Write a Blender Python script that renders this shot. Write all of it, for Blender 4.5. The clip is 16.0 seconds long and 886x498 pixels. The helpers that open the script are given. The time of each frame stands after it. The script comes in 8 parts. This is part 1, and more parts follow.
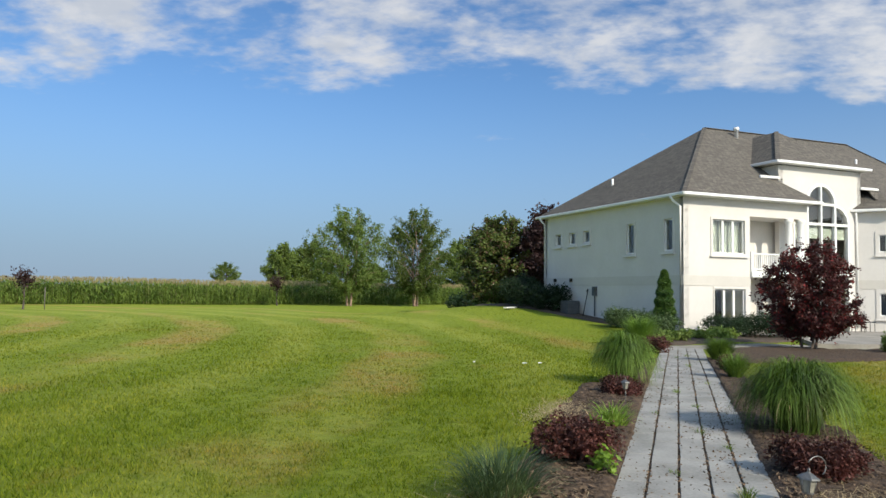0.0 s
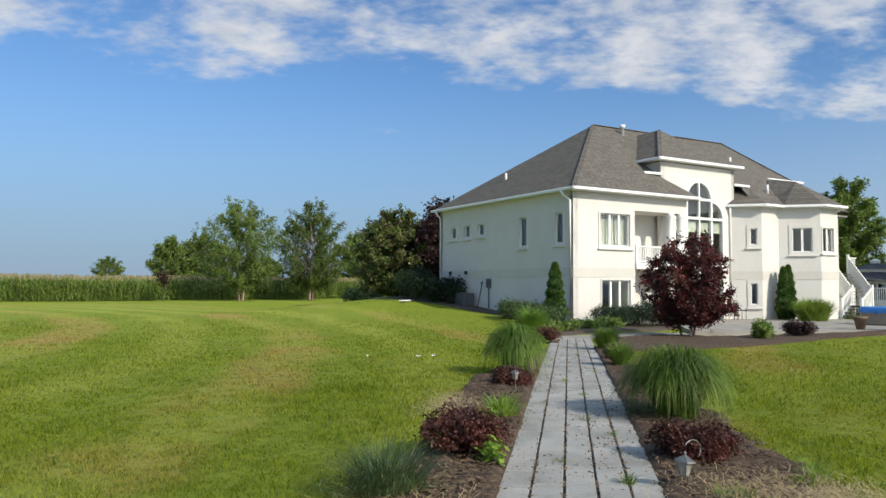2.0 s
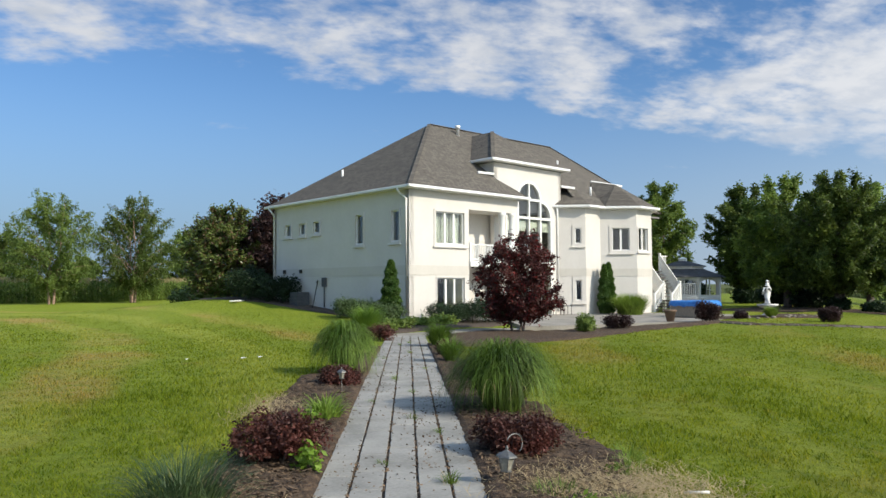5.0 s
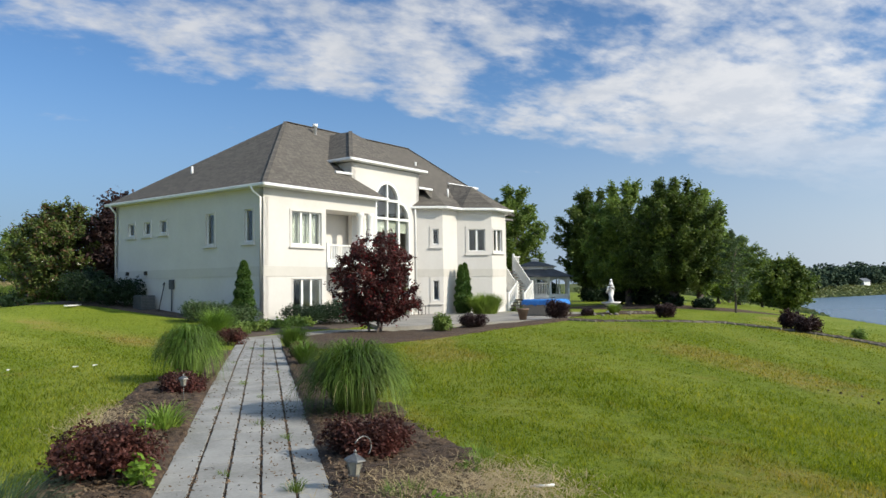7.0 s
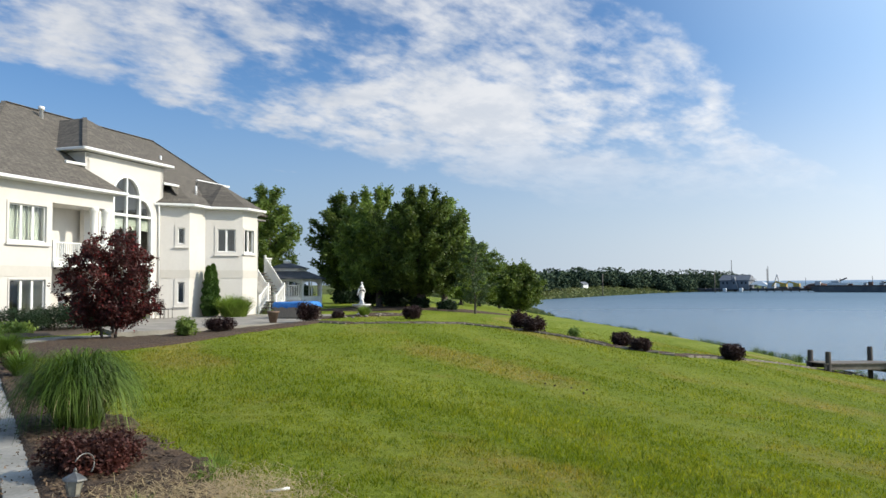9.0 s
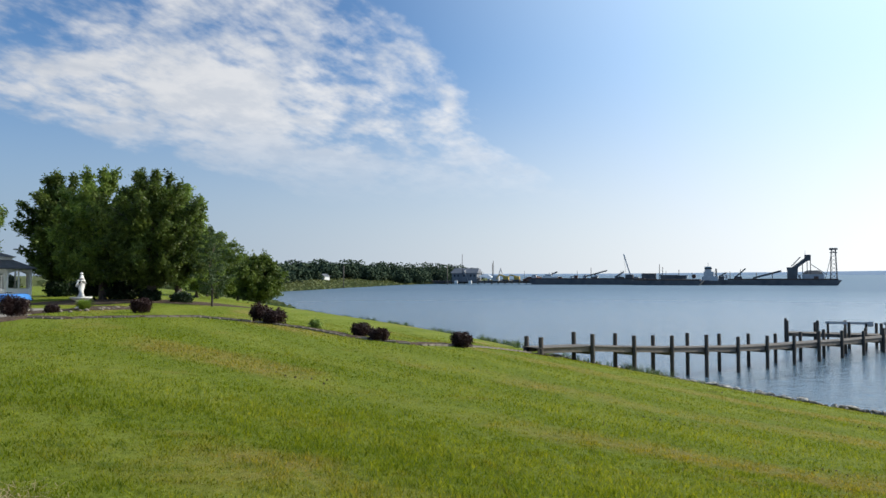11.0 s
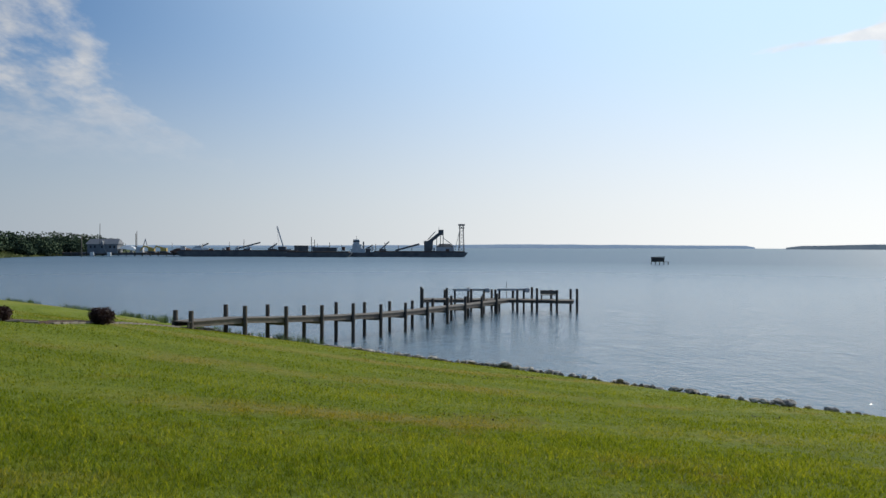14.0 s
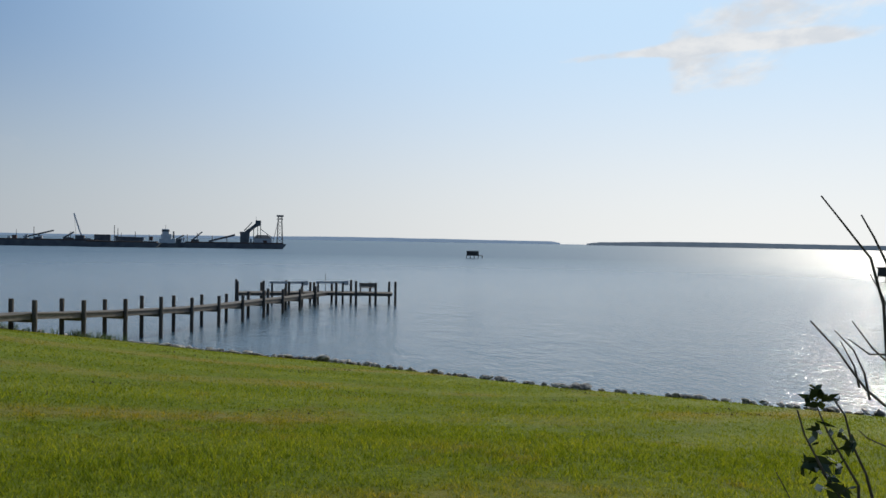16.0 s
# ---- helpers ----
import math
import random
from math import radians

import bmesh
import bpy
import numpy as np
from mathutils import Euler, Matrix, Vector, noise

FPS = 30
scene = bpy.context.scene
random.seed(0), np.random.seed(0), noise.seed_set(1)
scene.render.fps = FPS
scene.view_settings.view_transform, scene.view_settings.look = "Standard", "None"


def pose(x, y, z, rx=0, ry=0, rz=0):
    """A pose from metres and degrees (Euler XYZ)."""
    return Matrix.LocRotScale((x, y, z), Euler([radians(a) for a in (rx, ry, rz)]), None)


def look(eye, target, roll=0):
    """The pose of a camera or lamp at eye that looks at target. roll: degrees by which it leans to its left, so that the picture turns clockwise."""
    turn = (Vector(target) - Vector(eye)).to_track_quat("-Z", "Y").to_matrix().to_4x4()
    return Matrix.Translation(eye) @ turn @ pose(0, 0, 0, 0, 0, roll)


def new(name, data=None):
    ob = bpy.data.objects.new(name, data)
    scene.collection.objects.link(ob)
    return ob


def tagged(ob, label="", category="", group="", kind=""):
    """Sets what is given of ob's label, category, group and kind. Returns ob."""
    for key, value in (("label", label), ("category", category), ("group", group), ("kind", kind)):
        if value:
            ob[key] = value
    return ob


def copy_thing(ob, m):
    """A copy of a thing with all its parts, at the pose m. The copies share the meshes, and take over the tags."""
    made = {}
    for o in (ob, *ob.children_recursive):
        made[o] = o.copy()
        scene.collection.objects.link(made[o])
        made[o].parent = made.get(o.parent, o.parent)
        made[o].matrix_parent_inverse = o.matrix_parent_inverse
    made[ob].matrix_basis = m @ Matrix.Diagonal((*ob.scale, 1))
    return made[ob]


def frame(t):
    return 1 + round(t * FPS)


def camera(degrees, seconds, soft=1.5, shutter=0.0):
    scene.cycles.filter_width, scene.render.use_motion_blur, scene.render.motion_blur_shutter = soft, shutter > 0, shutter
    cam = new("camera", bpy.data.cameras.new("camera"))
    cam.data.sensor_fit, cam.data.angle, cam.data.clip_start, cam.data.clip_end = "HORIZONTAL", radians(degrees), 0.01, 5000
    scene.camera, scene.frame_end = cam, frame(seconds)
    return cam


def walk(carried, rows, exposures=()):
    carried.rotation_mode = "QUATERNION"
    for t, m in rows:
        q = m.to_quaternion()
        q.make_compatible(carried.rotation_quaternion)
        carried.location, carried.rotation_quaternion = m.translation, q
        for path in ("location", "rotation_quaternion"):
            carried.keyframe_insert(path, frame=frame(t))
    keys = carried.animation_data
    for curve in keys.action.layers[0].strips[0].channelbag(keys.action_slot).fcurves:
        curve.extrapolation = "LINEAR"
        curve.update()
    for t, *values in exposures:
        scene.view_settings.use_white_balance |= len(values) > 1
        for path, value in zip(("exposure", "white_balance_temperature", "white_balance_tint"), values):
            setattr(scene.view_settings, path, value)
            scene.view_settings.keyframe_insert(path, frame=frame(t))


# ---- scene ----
cam = camera(61.98, 16.0)
# t, x, y, z, yaw, pitch, roll
ROWS = [
    (0.0, 0.113, 0.190, 1.646, 1.75, 3.29, 0.75),
    (0.5, 0.122, 0.220, 1.652, -0.25, 3.13, 0.68),
    (1.0, 0.141, 0.250, 1.652, -2.25, 3.02, 0.55),
    (1.5, 0.167, 0.283, 1.647, -4.22, 2.92, 0.43),
    (2.0, 0.197, 0.322, 1.639, -6.21, 2.84, 0.25),
    (2.5, 0.231, 0.369, 1.633, -8.22, 2.78, 0.08),
    (3.0, 0.265, 0.422, 1.624, -10.25, 2.74, -0.05),
    (3.5, 0.300, 0.474, 1.617, -12.25, 2.75, -0.10),
    (4.0, 0.332, 0.530, 1.609, -14.37, 2.76, -0.12),
    (6.5, 0.591, 0.871, 1.535, -26.13, 2.85, -0.65),
    (7.0, 0.590, 0.807, 1.551, -29.44, 2.82, -0.76),
    (7.5, 0.583, 0.735, 1.557, -33.43, 2.85, -0.87),
    (8.0, 0.569, 0.668, 1.568, -37.96, 2.90, -0.82),
    (8.5, 0.560, 0.621, 1.590, -43.14, 2.77, -0.63),
    (9.0, 0.551, 0.577, 1.603, -48.34, 2.73, -0.46),
    (11.5, 0.423, 0.535, 1.597, -72.96, 1.65, -0.16),
    (12.0, 0.365, 0.506, 1.599, -77.60, 1.26, -0.20),
    (12.5, 0.295, 0.485, 1.594, -82.07, 0.90, -0.21),
    (13.0, 0.218, 0.485, 1.595, -86.40, 0.53, -0.11),
    (13.5, 0.136, 0.492, 1.601, -90.60, 0.12, 0.02),
    (14.0, 0.040, 0.498, 1.602, -94.67, -0.17, 0.17),
    (14.5, -0.052, 0.497, 1.592, -98.67, -0.34, 0.40),
    (15.0, -0.092, 0.488, 1.591, -102.58, -0.49, 0.74),
    (15.5, -0.084, 0.482, 1.600, -106.09, -0.54, 0.97),
    (16.0, -0.061, 0.483, 1.618, -108.58, -0.60, 1.00),
]
walk(cam, [(t, pose(x, y, z, 90 + pitch, -roll, yaw)) for t, x, y, z, yaw, pitch, roll in ROWS],
     exposures=[(0.0, 0.0), (4.0, 0.0), (7.5, -0.03), (8.5, 0.04), (9.4, 0.03), (11.6, -0.20), (13.0, -0.46), (14.5, -0.58), (16.0, -0.74)])

# ---- sky, sun ----
SUN_AZ, SUN_EL = 142.0, 33.0          # compass degrees from +y towards +x; degrees above the horizon
SUN_DIR = Vector((math.sin(radians(SUN_AZ)) * math.cos(radians(SUN_EL)), math.cos(radians(SUN_AZ)) * math.cos(radians(SUN_EL)), math.sin(radians(SUN_EL))))


SKY_GAIN, SKY_STRENGTH = (0.66, 0.89, 1.10), 0.12


def build_world():
    w = bpy.data.worlds.new("sky")
    scene.world = w
    w.use_nodes = True
    nt = w.node_tree
    nt.nodes.clear()
    nd, ln = nt.nodes.new, nt.links.new
    out, bg = nd("ShaderNodeOutputWorld"), nd("ShaderNodeBackground")
    bg.inputs["Strength"].default_value = SKY_STRENGTH
    sky = nd("ShaderNodeTexSky")
    sky.sky_type, sky.sun_disc = "NISHITA", False
    sky.sun_elevation, sky.sun_rotation = radians(SUN_EL), radians(SUN_AZ)
    sky.air_density, sky.dust_density, sky.ozone_density = 1.0, 0.2, 2.5
    tc, sep = nd("ShaderNodeTexCoord"), nd("ShaderNodeSeparateXYZ")
    ln(tc.outputs["Generated"], sep.inputs[0])

    def put(val, socket):
        if isinstance(val, (int, float)):
            socket.default_value = val
        elif isinstance(val, tuple):
            socket.default_value = (*val, 1.0)
        else:
            ln(val, socket)

    def m(op, a, b=None, clamp=False):
        n = nd("ShaderNodeMath")
        n.operation, n.use_clamp = op, clamp
        put(a, n.inputs[0])
        if b is not None:
            put(b, n.inputs[1])
        return n.outputs[0]

    def span(val, lo, hi, a=0.0, b=1.0):
        n = nd("ShaderNodeMapRange")
        n.interpolation_type = "SMOOTHSTEP"
        put(val, n.inputs[0])
        for k, q in enumerate((lo, hi, a, b)):
            n.inputs[k + 1].default_value = q
        return n.outputs[0]

    def mixed(fac, a, b, kind="MIX"):
        n = nd("ShaderNodeMix")
        n.data_type, n.blend_type = "RGBA", kind
        put(fac, n.inputs["Factor"]), put(a, n.inputs["A"]), put(b, n.inputs["B"])
        return n.outputs["Result"]
    x, y, z = sep.outputs
    blue = mixed(1.0, sky.outputs[0], SKY_GAIN, "MULTIPLY")
    # summer haze towards the horizon, whiter below the sun, under bright milky air round the sun
    toward = m("ADD", m("MULTIPLY", x, math.sin(radians(SUN_AZ)) * 0.5), m("MULTIPLY", y, math.cos(radians(SUN_AZ)) * 0.5))
    toward = m("POWER", m("ADD", toward, 0.5, True), 2.6)
    haze = mixed(toward, HAZE_COOL, HAZE_WARM)
    near_sun = m("ADD", m("ADD", m("MULTIPLY", x, SUN_DIR.x), m("MULTIPLY", y, SUN_DIR.y)), m("MULTIPLY", z, SUN_DIR.z))
    blue = mixed(span(near_sun, 0.24, 1.0, 0.0, 0.92), blue, GLOW)
    blue = mixed(m("MULTIPLY", span(z, 0.0, 0.30, 1.0, 0.0), 0.9), blue, haze)
    # a thin cloud sheet on a plane high above, in two streets
    zz = m("ADD", m("MAXIMUM", z, 0.0), 0.12)
    comb = nd("ShaderNodeCombineXYZ")
    px, py = m("DIVIDE", x, zz), m("DIVIDE", y, zz)
    zn = m("ADD", m("MAXIMUM", z, 0.0), 0.24)
    ln(m("DIVIDE", x, zn), comb.inputs[0]), ln(m("DIVIDE", y, zn), comb.inputs[1])

    def ns(scale, detail, rough, dist=0.0, rot=0.0, sx=1.0, sy=1.0, off=(0, 0, 0)):
        mp, n = nd("ShaderNodeMapping"), nd("ShaderNodeTexNoise")
        mp.inputs["Scale"].default_value, mp.inputs["Rotation"].default_value, mp.inputs["Location"].default_value = (sx, sy, 1), (0, 0, rot), off
        ln(comb.outputs[0], mp.inputs[0])
        n.inputs["Scale"].default_value, n.inputs["Detail"].default_value = scale, detail
        n.inputs["Roughness"].default_value, n.inputs["Distortion"].default_value = rough, dist
        ln(mp.outputs[0], n.inputs["Vector"])
        return n.outputs["Fac"]
    sway = m("MULTIPLY", m("SUBTRACT", ns(0.9, 3, 0.5, off=(3, 1, 0)), 0.5), 1.0)
    yy = m("ADD", py, sway)
    street = m("MULTIPLY", span(yy, 0.62, 1.05), span(yy, 2.15, 2.95, 1.0, 0.0))
    wisps = m("MULTIPLY", m("MULTIPLY", span(yy, 2.65, 2.9), span(yy, 3.0, 3.3, 1.0, 0.0)), 0.6)
    south = m("MULTIPLY", m("MULTIPLY", span(yy, -2.2, -1.8), span(yy, -1.55, -1.15, 1.0, 0.0)), span(m("ADD", px, m("MULTIPLY", py, 1.4)), -0.1, 0.25, 0.9, 0.0))
    line = m("ADD", m("SUBTRACT", m("MULTIPLY", px, 0.743), m("MULTIPLY", py, 0.67)), m("MULTIPLY", sway, 0.25))
    along = m("ADD", m("MULTIPLY", px, 0.67), m("MULTIPLY", py, 0.743))
    streak = m("MULTIPLY", m("MULTIPLY", span(line, 2.54, 2.64), span(line, 2.65, 2.74, 1.0, 0.0)), m("MULTIPLY", span(along, 0.55, 1.0, 1.0, 0.0), span(along, -0.5, 0.0)))
    sheet = m("ADD", m("ADD", m("ADD", street, wisps), south, True), m("MULTIPLY", streak, 0.95))
    body = m("ADD", m("MULTIPLY", ns(1.9, 3, 0.55, 0.3, off=(7, 2, 0)), 0.85), m("ADD", m("MULTIPLY", ns(7.5, 6, 0.55, 0.15, radians(15), 0.9, 1.1), 0.72), m("MULTIPLY", ns(26, 3, 0.55, 0.1, radians(30), 0.8, 1.3), 0.24)))
    body = m("ADD", body, m("ADD", span(px, -1.2, 1.0, -0.10, 0.06), span(px, 1.0, 2.4, 0.0, -0.02)))
    bx, by = m("DIVIDE", m("SUBTRACT", px, 1.60), 0.55), m("DIVIDE", m("ADD", py, 1.58), 0.36)
    body = m("ADD", body, m("MULTIPLY", span(m("ADD", m("MULTIPLY", bx, bx), m("MULTIPLY", by, by)), 0.0, 1.8, 1.0, 0.0), 0.12))
    cover = span(m("ADD", body, m("MULTIPLY", m("SUBTRACT", sheet, 1.0), 0.75)), CLOUD_LO, CLOUD_HI)
    cover = m("MULTIPLY", cover, span(z, 0.08, 0.22, 0.0, 0.92))
    tone = mixed(span(ns(7, 5, 0.6, 0.2, off=(2, 5, 0)), 0.35, 0.65), CLOUD_GREY, CLOUD_WHITE)
    tone = mixed(1.0, tone, mixed(toward, (1.0, 1.0, 1.0), (2.0, 1.97, 1.9)), "MULTIPLY")
    ln(mixed(cover, blue, tone), bg.inputs["Color"])
    ln(bg.outputs[0], out.inputs[0])


HAZE_COOL, HAZE_WARM, GLOW = (2.15, 3.0, 4.3), (12.8, 12.7, 12.3), (8.6, 11.3, 14.0)
CLOUD_LO, CLOUD_HI, CLOUD_GREY, CLOUD_WHITE = 0.72, 1.07, (4.8, 5.1, 5.6), (6.0, 6.1, 6.3)
build_world()
sun = new("sun", bpy.data.lights.new("sun", "SUN"))
sun.data.energy, sun.data.angle, sun.data.color = 4.7, radians(0.6), (1.0, 0.91, 0.76)
sun.matrix_world = look(SUN_DIR * 50, (0, 0, 0))


# ---- materials ----
WATER_Z = -4.1


def mat(name, cols, scale=3.0, rough=0.8, bump=0.0, bump_scale=None, metal=0.0, fine=None, spread=0.0, coords="Object", stretch=(1, 1, 1), spec=0.5, through_light=0.0, detail=6.0):
    """cols: two or three colours mixed by noise at two scales; spread: variation from object to object."""
    mt = bpy.data.materials.new(name)
    mt.use_nodes = True
    nt = mt.node_tree
    nd, ln = nt.nodes.new, nt.links.new
    b = nt.nodes["Principled BSDF"]
    tc, mp = nd("ShaderNodeTexCoord"), nd("ShaderNodeMapping")
    mp.inputs["Scale"].default_value = stretch
    ln(nd("ShaderNodeNewGeometry").outputs["Position"] if coords == "World" else tc.outputs[coords], mp.inputs[0])
    n1, n2 = nd("ShaderNodeTexNoise"), nd("ShaderNodeTexNoise")
    n1.inputs["Scale"].default_value, n1.inputs["Detail"].default_value = scale, detail
    n2.inputs["Scale"].default_value, n2.inputs["Detail"].default_value = fine or scale * 9, 4
    for n in (n1, n2):
        ln(mp.outputs[0], n.inputs["Vector"])
    add = nd("ShaderNodeMath")
    add.operation = "MULTIPLY_ADD"
    ln(n2.outputs["Fac"], add.inputs[0])
    add.inputs[1].default_value = 0.45
    sub = nd("ShaderNodeMath")
    sub.operation = "SUBTRACT"
    ln(n1.outputs["Fac"], sub.inputs[0])
    sub.inputs[1].default_value = 0.225
    ln(sub.outputs[0], add.inputs[2])
    ramp = nd("ShaderNodeValToRGB")
    el = ramp.color_ramp.elements
    el[0].position, el[1].position = 0.3, 0.7
    el[0].color, el[1].color = (*cols[0], 1), (*cols[-1], 1)
    if len(cols) == 3:
        e = el.new(0.5)
        e.color = (*cols[1], 1)
    ln(add.outputs[0], ramp.inputs[0])
    col = ramp.outputs[0]
    if spread:
        oi, ge, hs = nd("ShaderNodeObjectInfo"), nd("ShaderNodeNewGeometry"), nd("ShaderNodeHueSaturation")
        ad = nd("ShaderNodeMath")
        ad.operation = "ADD"
        ln(oi.outputs["Random"], ad.inputs[0]), ln(ge.outputs["Random Per Island"], ad.inputs[1])
        mr = nd("ShaderNodeMapRange")
        ln(ad.outputs[0], mr.inputs[0])
        mr.inputs[1].default_value, mr.inputs[2].default_value = 0, 2
        mr.inputs[3].default_value, mr.inputs[4].default_value = 1 - spread, 1 + spread
        ln(mr.outputs[0], hs.inputs["Value"]), ln(col, hs.inputs["Color"])
        col = hs.outputs[0]
    ln(col, b.inputs["Base Color"])
    b.inputs["Roughness"].default_value, b.inputs["Metallic"].default_value = rough, metal
    b.inputs["Specular IOR Level"].default_value = spec
    if bump:
        bp, n3 = nd("ShaderNodeBump"), nd("ShaderNodeTexNoise")
        n3.inputs["Scale"].default_value, n3.inputs["Detail"].default_value = bump_scale or scale * 9, 5
        ln(mp.outputs[0], n3.inputs["Vector"])
        bp.inputs["Distance"].default_value, bp.inputs["Strength"].default_value = bump, 0.8
        ln(n3.outputs["Fac"], bp.inputs["Height"]), ln(bp.outputs[0], b.inputs["Normal"])
    if through_light:
        tr, mx, out = nd("ShaderNodeBsdfTranslucent"), nd("ShaderNodeMixShader"), nt.nodes["Material Output"]
        ln(col, tr.inputs["Color"])
        mx.inputs[0].default_value = through_light
        ln(b.outputs[0], mx.inputs[1]), ln(tr.outputs[0], mx.inputs[2]), ln(mx.outputs[0], out.inputs[0])
    return mt


def leaf_mat(name, cols, spread=0.35, rough=0.55, through_light=0.3):
    return mat(name, cols, scale=0.9, rough=rough, fine=4, spread=spread, through_light=through_light, spec=0.35)


STUCCO = mat("cream stucco", [(0.60, 0.568, 0.52), (0.655, 0.624, 0.575)], 0.7, 0.85, 0.002, 90)
STUCCO_BAND = mat("beige stucco band", [(0.54, 0.508, 0.45), (0.595, 0.56, 0.50)], 0.7, 0.85, 0.002, 90)
TRIM = mat("white painted trim", [(0.76, 0.75, 0.71), (0.82, 0.81, 0.78)], 2.0, 0.5)


def shingle_material():
    """Laminated shingles: staggered courses that follow the slope, with grain and weathering."""
    mt = bpy.data.materials.new("grey-brown asphalt shingle")
    mt.use_nodes = True
    nt = mt.node_tree
    nd, ln = nt.nodes.new, nt.links.new
    b = nt.nodes["Principled BSDF"]
    tc, sep, comb, br = nd("ShaderNodeTexCoord"), nd("ShaderNodeSeparateXYZ"), nd("ShaderNodeCombineXYZ"), nd("ShaderNodeTexBrick")
    ln(tc.outputs["Object"], sep.inputs[0])
    ad, dv = nd("ShaderNodeMath"), nd("ShaderNodeMath")
    ad.operation, dv.operation = "ADD", "DIVIDE"
    ln(sep.outputs[0], ad.inputs[0]), ln(sep.outputs[1], ad.inputs[1])
    ln(sep.outputs[2], dv.inputs[0])
    dv.inputs[1].default_value = 0.588
    ln(ad.outputs[0], comb.inputs[0]), ln(dv.outputs[0], comb.inputs[1])
    ln(comb.outputs[0], br.inputs["Vector"])
    br.inputs["Scale"].default_value = 1.0
    br.inputs["Brick Width"].default_value, br.inputs["Row Height"].default_value, br.inputs["Mortar Size"].default_value = 0.32, 0.145, 0.012
    br.inputs["Color1"].default_value, br.inputs["Color2"].default_value, br.inputs["Mortar"].default_value = (0.165, 0.146, 0.122, 1), (0.115, 0.102, 0.087, 1), (0.06, 0.053, 0.046, 1)
    n1, mx = nd("ShaderNodeTexNoise"), nd("ShaderNodeMix")
    ln(tc.outputs["Object"], n1.inputs["Vector"])
    n1.inputs["Scale"].default_value, n1.inputs["Detail"].default_value = 9.0, 8
    mx.data_type, mx.blend_type = "RGBA", "OVERLAY"
    mx.inputs["Factor"].default_value = 0.55
    ln(br.outputs["Color"], mx.inputs["A"]), ln(n1.outputs["Fac"], mx.inputs["B"])
    ln(mx.outputs["Result"], b.inputs["Base Color"])
    b.inputs["Roughness"].default_value = 0.92
    b.inputs["Specular IOR Level"].default_value = 0.25
    bp = nd("ShaderNodeBump")
    bp.inputs["Distance"].default_value = 0.012
    ln(br.outputs["Fac"], bp.inputs["Height"])
    bp.invert = True
    ln(bp.outputs[0], b.inputs["Normal"])
    return mt


SHINGLE = shingle_material()
FLASH = mat("grey roof flashing", [(0.12, 0.12, 0.125), (0.2, 0.2, 0.2)], 2, 0.5, metal=0.4)
# dark colour stands in for the shade inside the rooms
DARK_ROOM = mat("darkened interior plaster", [(0.16, 0.15, 0.14), (0.22, 0.21, 0.20)], 1, 0.9)
CURTAIN = mat("pale green curtain cloth", [(0.22, 0.245, 0.205), (0.27, 0.295, 0.25)], 2, 0.9, stretch=(6, 6, 1))
CURTAIN_DARK = mat("dark olive curtain cloth", [(0.05, 0.058, 0.035), (0.09, 0.10, 0.065)], 2, 0.9, stretch=(6, 6, 1))
PAVER = mat("grey concrete paver", [(0.19, 0.185, 0.165), (0.27, 0.26, 0.238), (0.33, 0.318, 0.29)], 1.7, 0.85, 0.003, 90, spread=0.12, fine=30, coords="World")
CONCRETE = mat("weathered grey concrete", [(0.21, 0.19, 0.165), (0.32, 0.295, 0.26)], 1.2, 0.9, 0.004, 30)
MULCH = mat("dark brown bark mulch", [(0.024, 0.013, 0.006), (0.068, 0.040, 0.022), (0.14, 0.09, 0.05)], 14, 0.95, 0.04, 40, fine=70)
SOIL = mat("brown soil", [(0.05, 0.036, 0.025), (0.10, 0.07, 0.05)], 6, 0.95, 0.01, 40)
BARK = mat("grey-brown bark", [(0.05, 0.04, 0.03), (0.13, 0.105, 0.085)], 5, 0.9, 0.02, 20, stretch=(3, 3, 0.6))
BIRCH_BARK = mat("pale peeling birch bark", [(0.18, 0.11, 0.07), (0.38, 0.27, 0.19)], 6, 0.85, 0.01, 20, stretch=(2, 2, 1))
WOOD_GREY = mat("weathered grey dock timber", [(0.10, 0.085, 0.07), (0.19, 0.165, 0.14)], 3, 0.85, 0.006, 30, stretch=(1, 1, 4), spread=0.2)
PILING = mat("dark treated piling wood", [(0.035, 0.030, 0.026), (0.085, 0.072, 0.06)], 4, 0.85, 0.01, 20, stretch=(2, 2, 0.5), spread=0.2)
ROCK = mat("grey riprap stone", [(0.07, 0.064, 0.055), (0.22, 0.20, 0.175), (0.45, 0.415, 0.37)], 3, 0.9, 0.03, 12, spread=0.75)
# blacks lifted: haze across the bay is put into this steel colour
DARK_METAL = mat("hazed dark weathered steel", [(0.085, 0.09, 0.10), (0.15, 0.148, 0.15)], 0.3, 0.7, metal=0.3)
LIGHT_METAL = mat("pale grey painted metal", [(0.45, 0.46, 0.48), (0.6, 0.6, 0.6)], 0.5, 0.6)
YELLOW = mat("yellow machine paint", [(0.50, 0.32, 0.05), (0.62, 0.42, 0.10)], 1, 0.6)
TARP = mat("blue plastic tarpaulin", [(0.02, 0.13, 0.42), (0.05, 0.24, 0.62)], 3, 0.45, 0.02, 6)
PLASTER_WHITE = mat("white cast stone", [(0.70, 0.69, 0.66), (0.80, 0.79, 0.77)], 5, 0.7, 0.004, 30)
SPA_SIDE = mat("tan wooden spa cladding", [(0.22, 0.18, 0.14), (0.33, 0.28, 0.22)], 4, 0.8, stretch=(8, 8, 1))
IRON = mat("black wrought iron", [(0.02, 0.02, 0.02), (0.05, 0.045, 0.04)], 8, 0.5, metal=0.6)
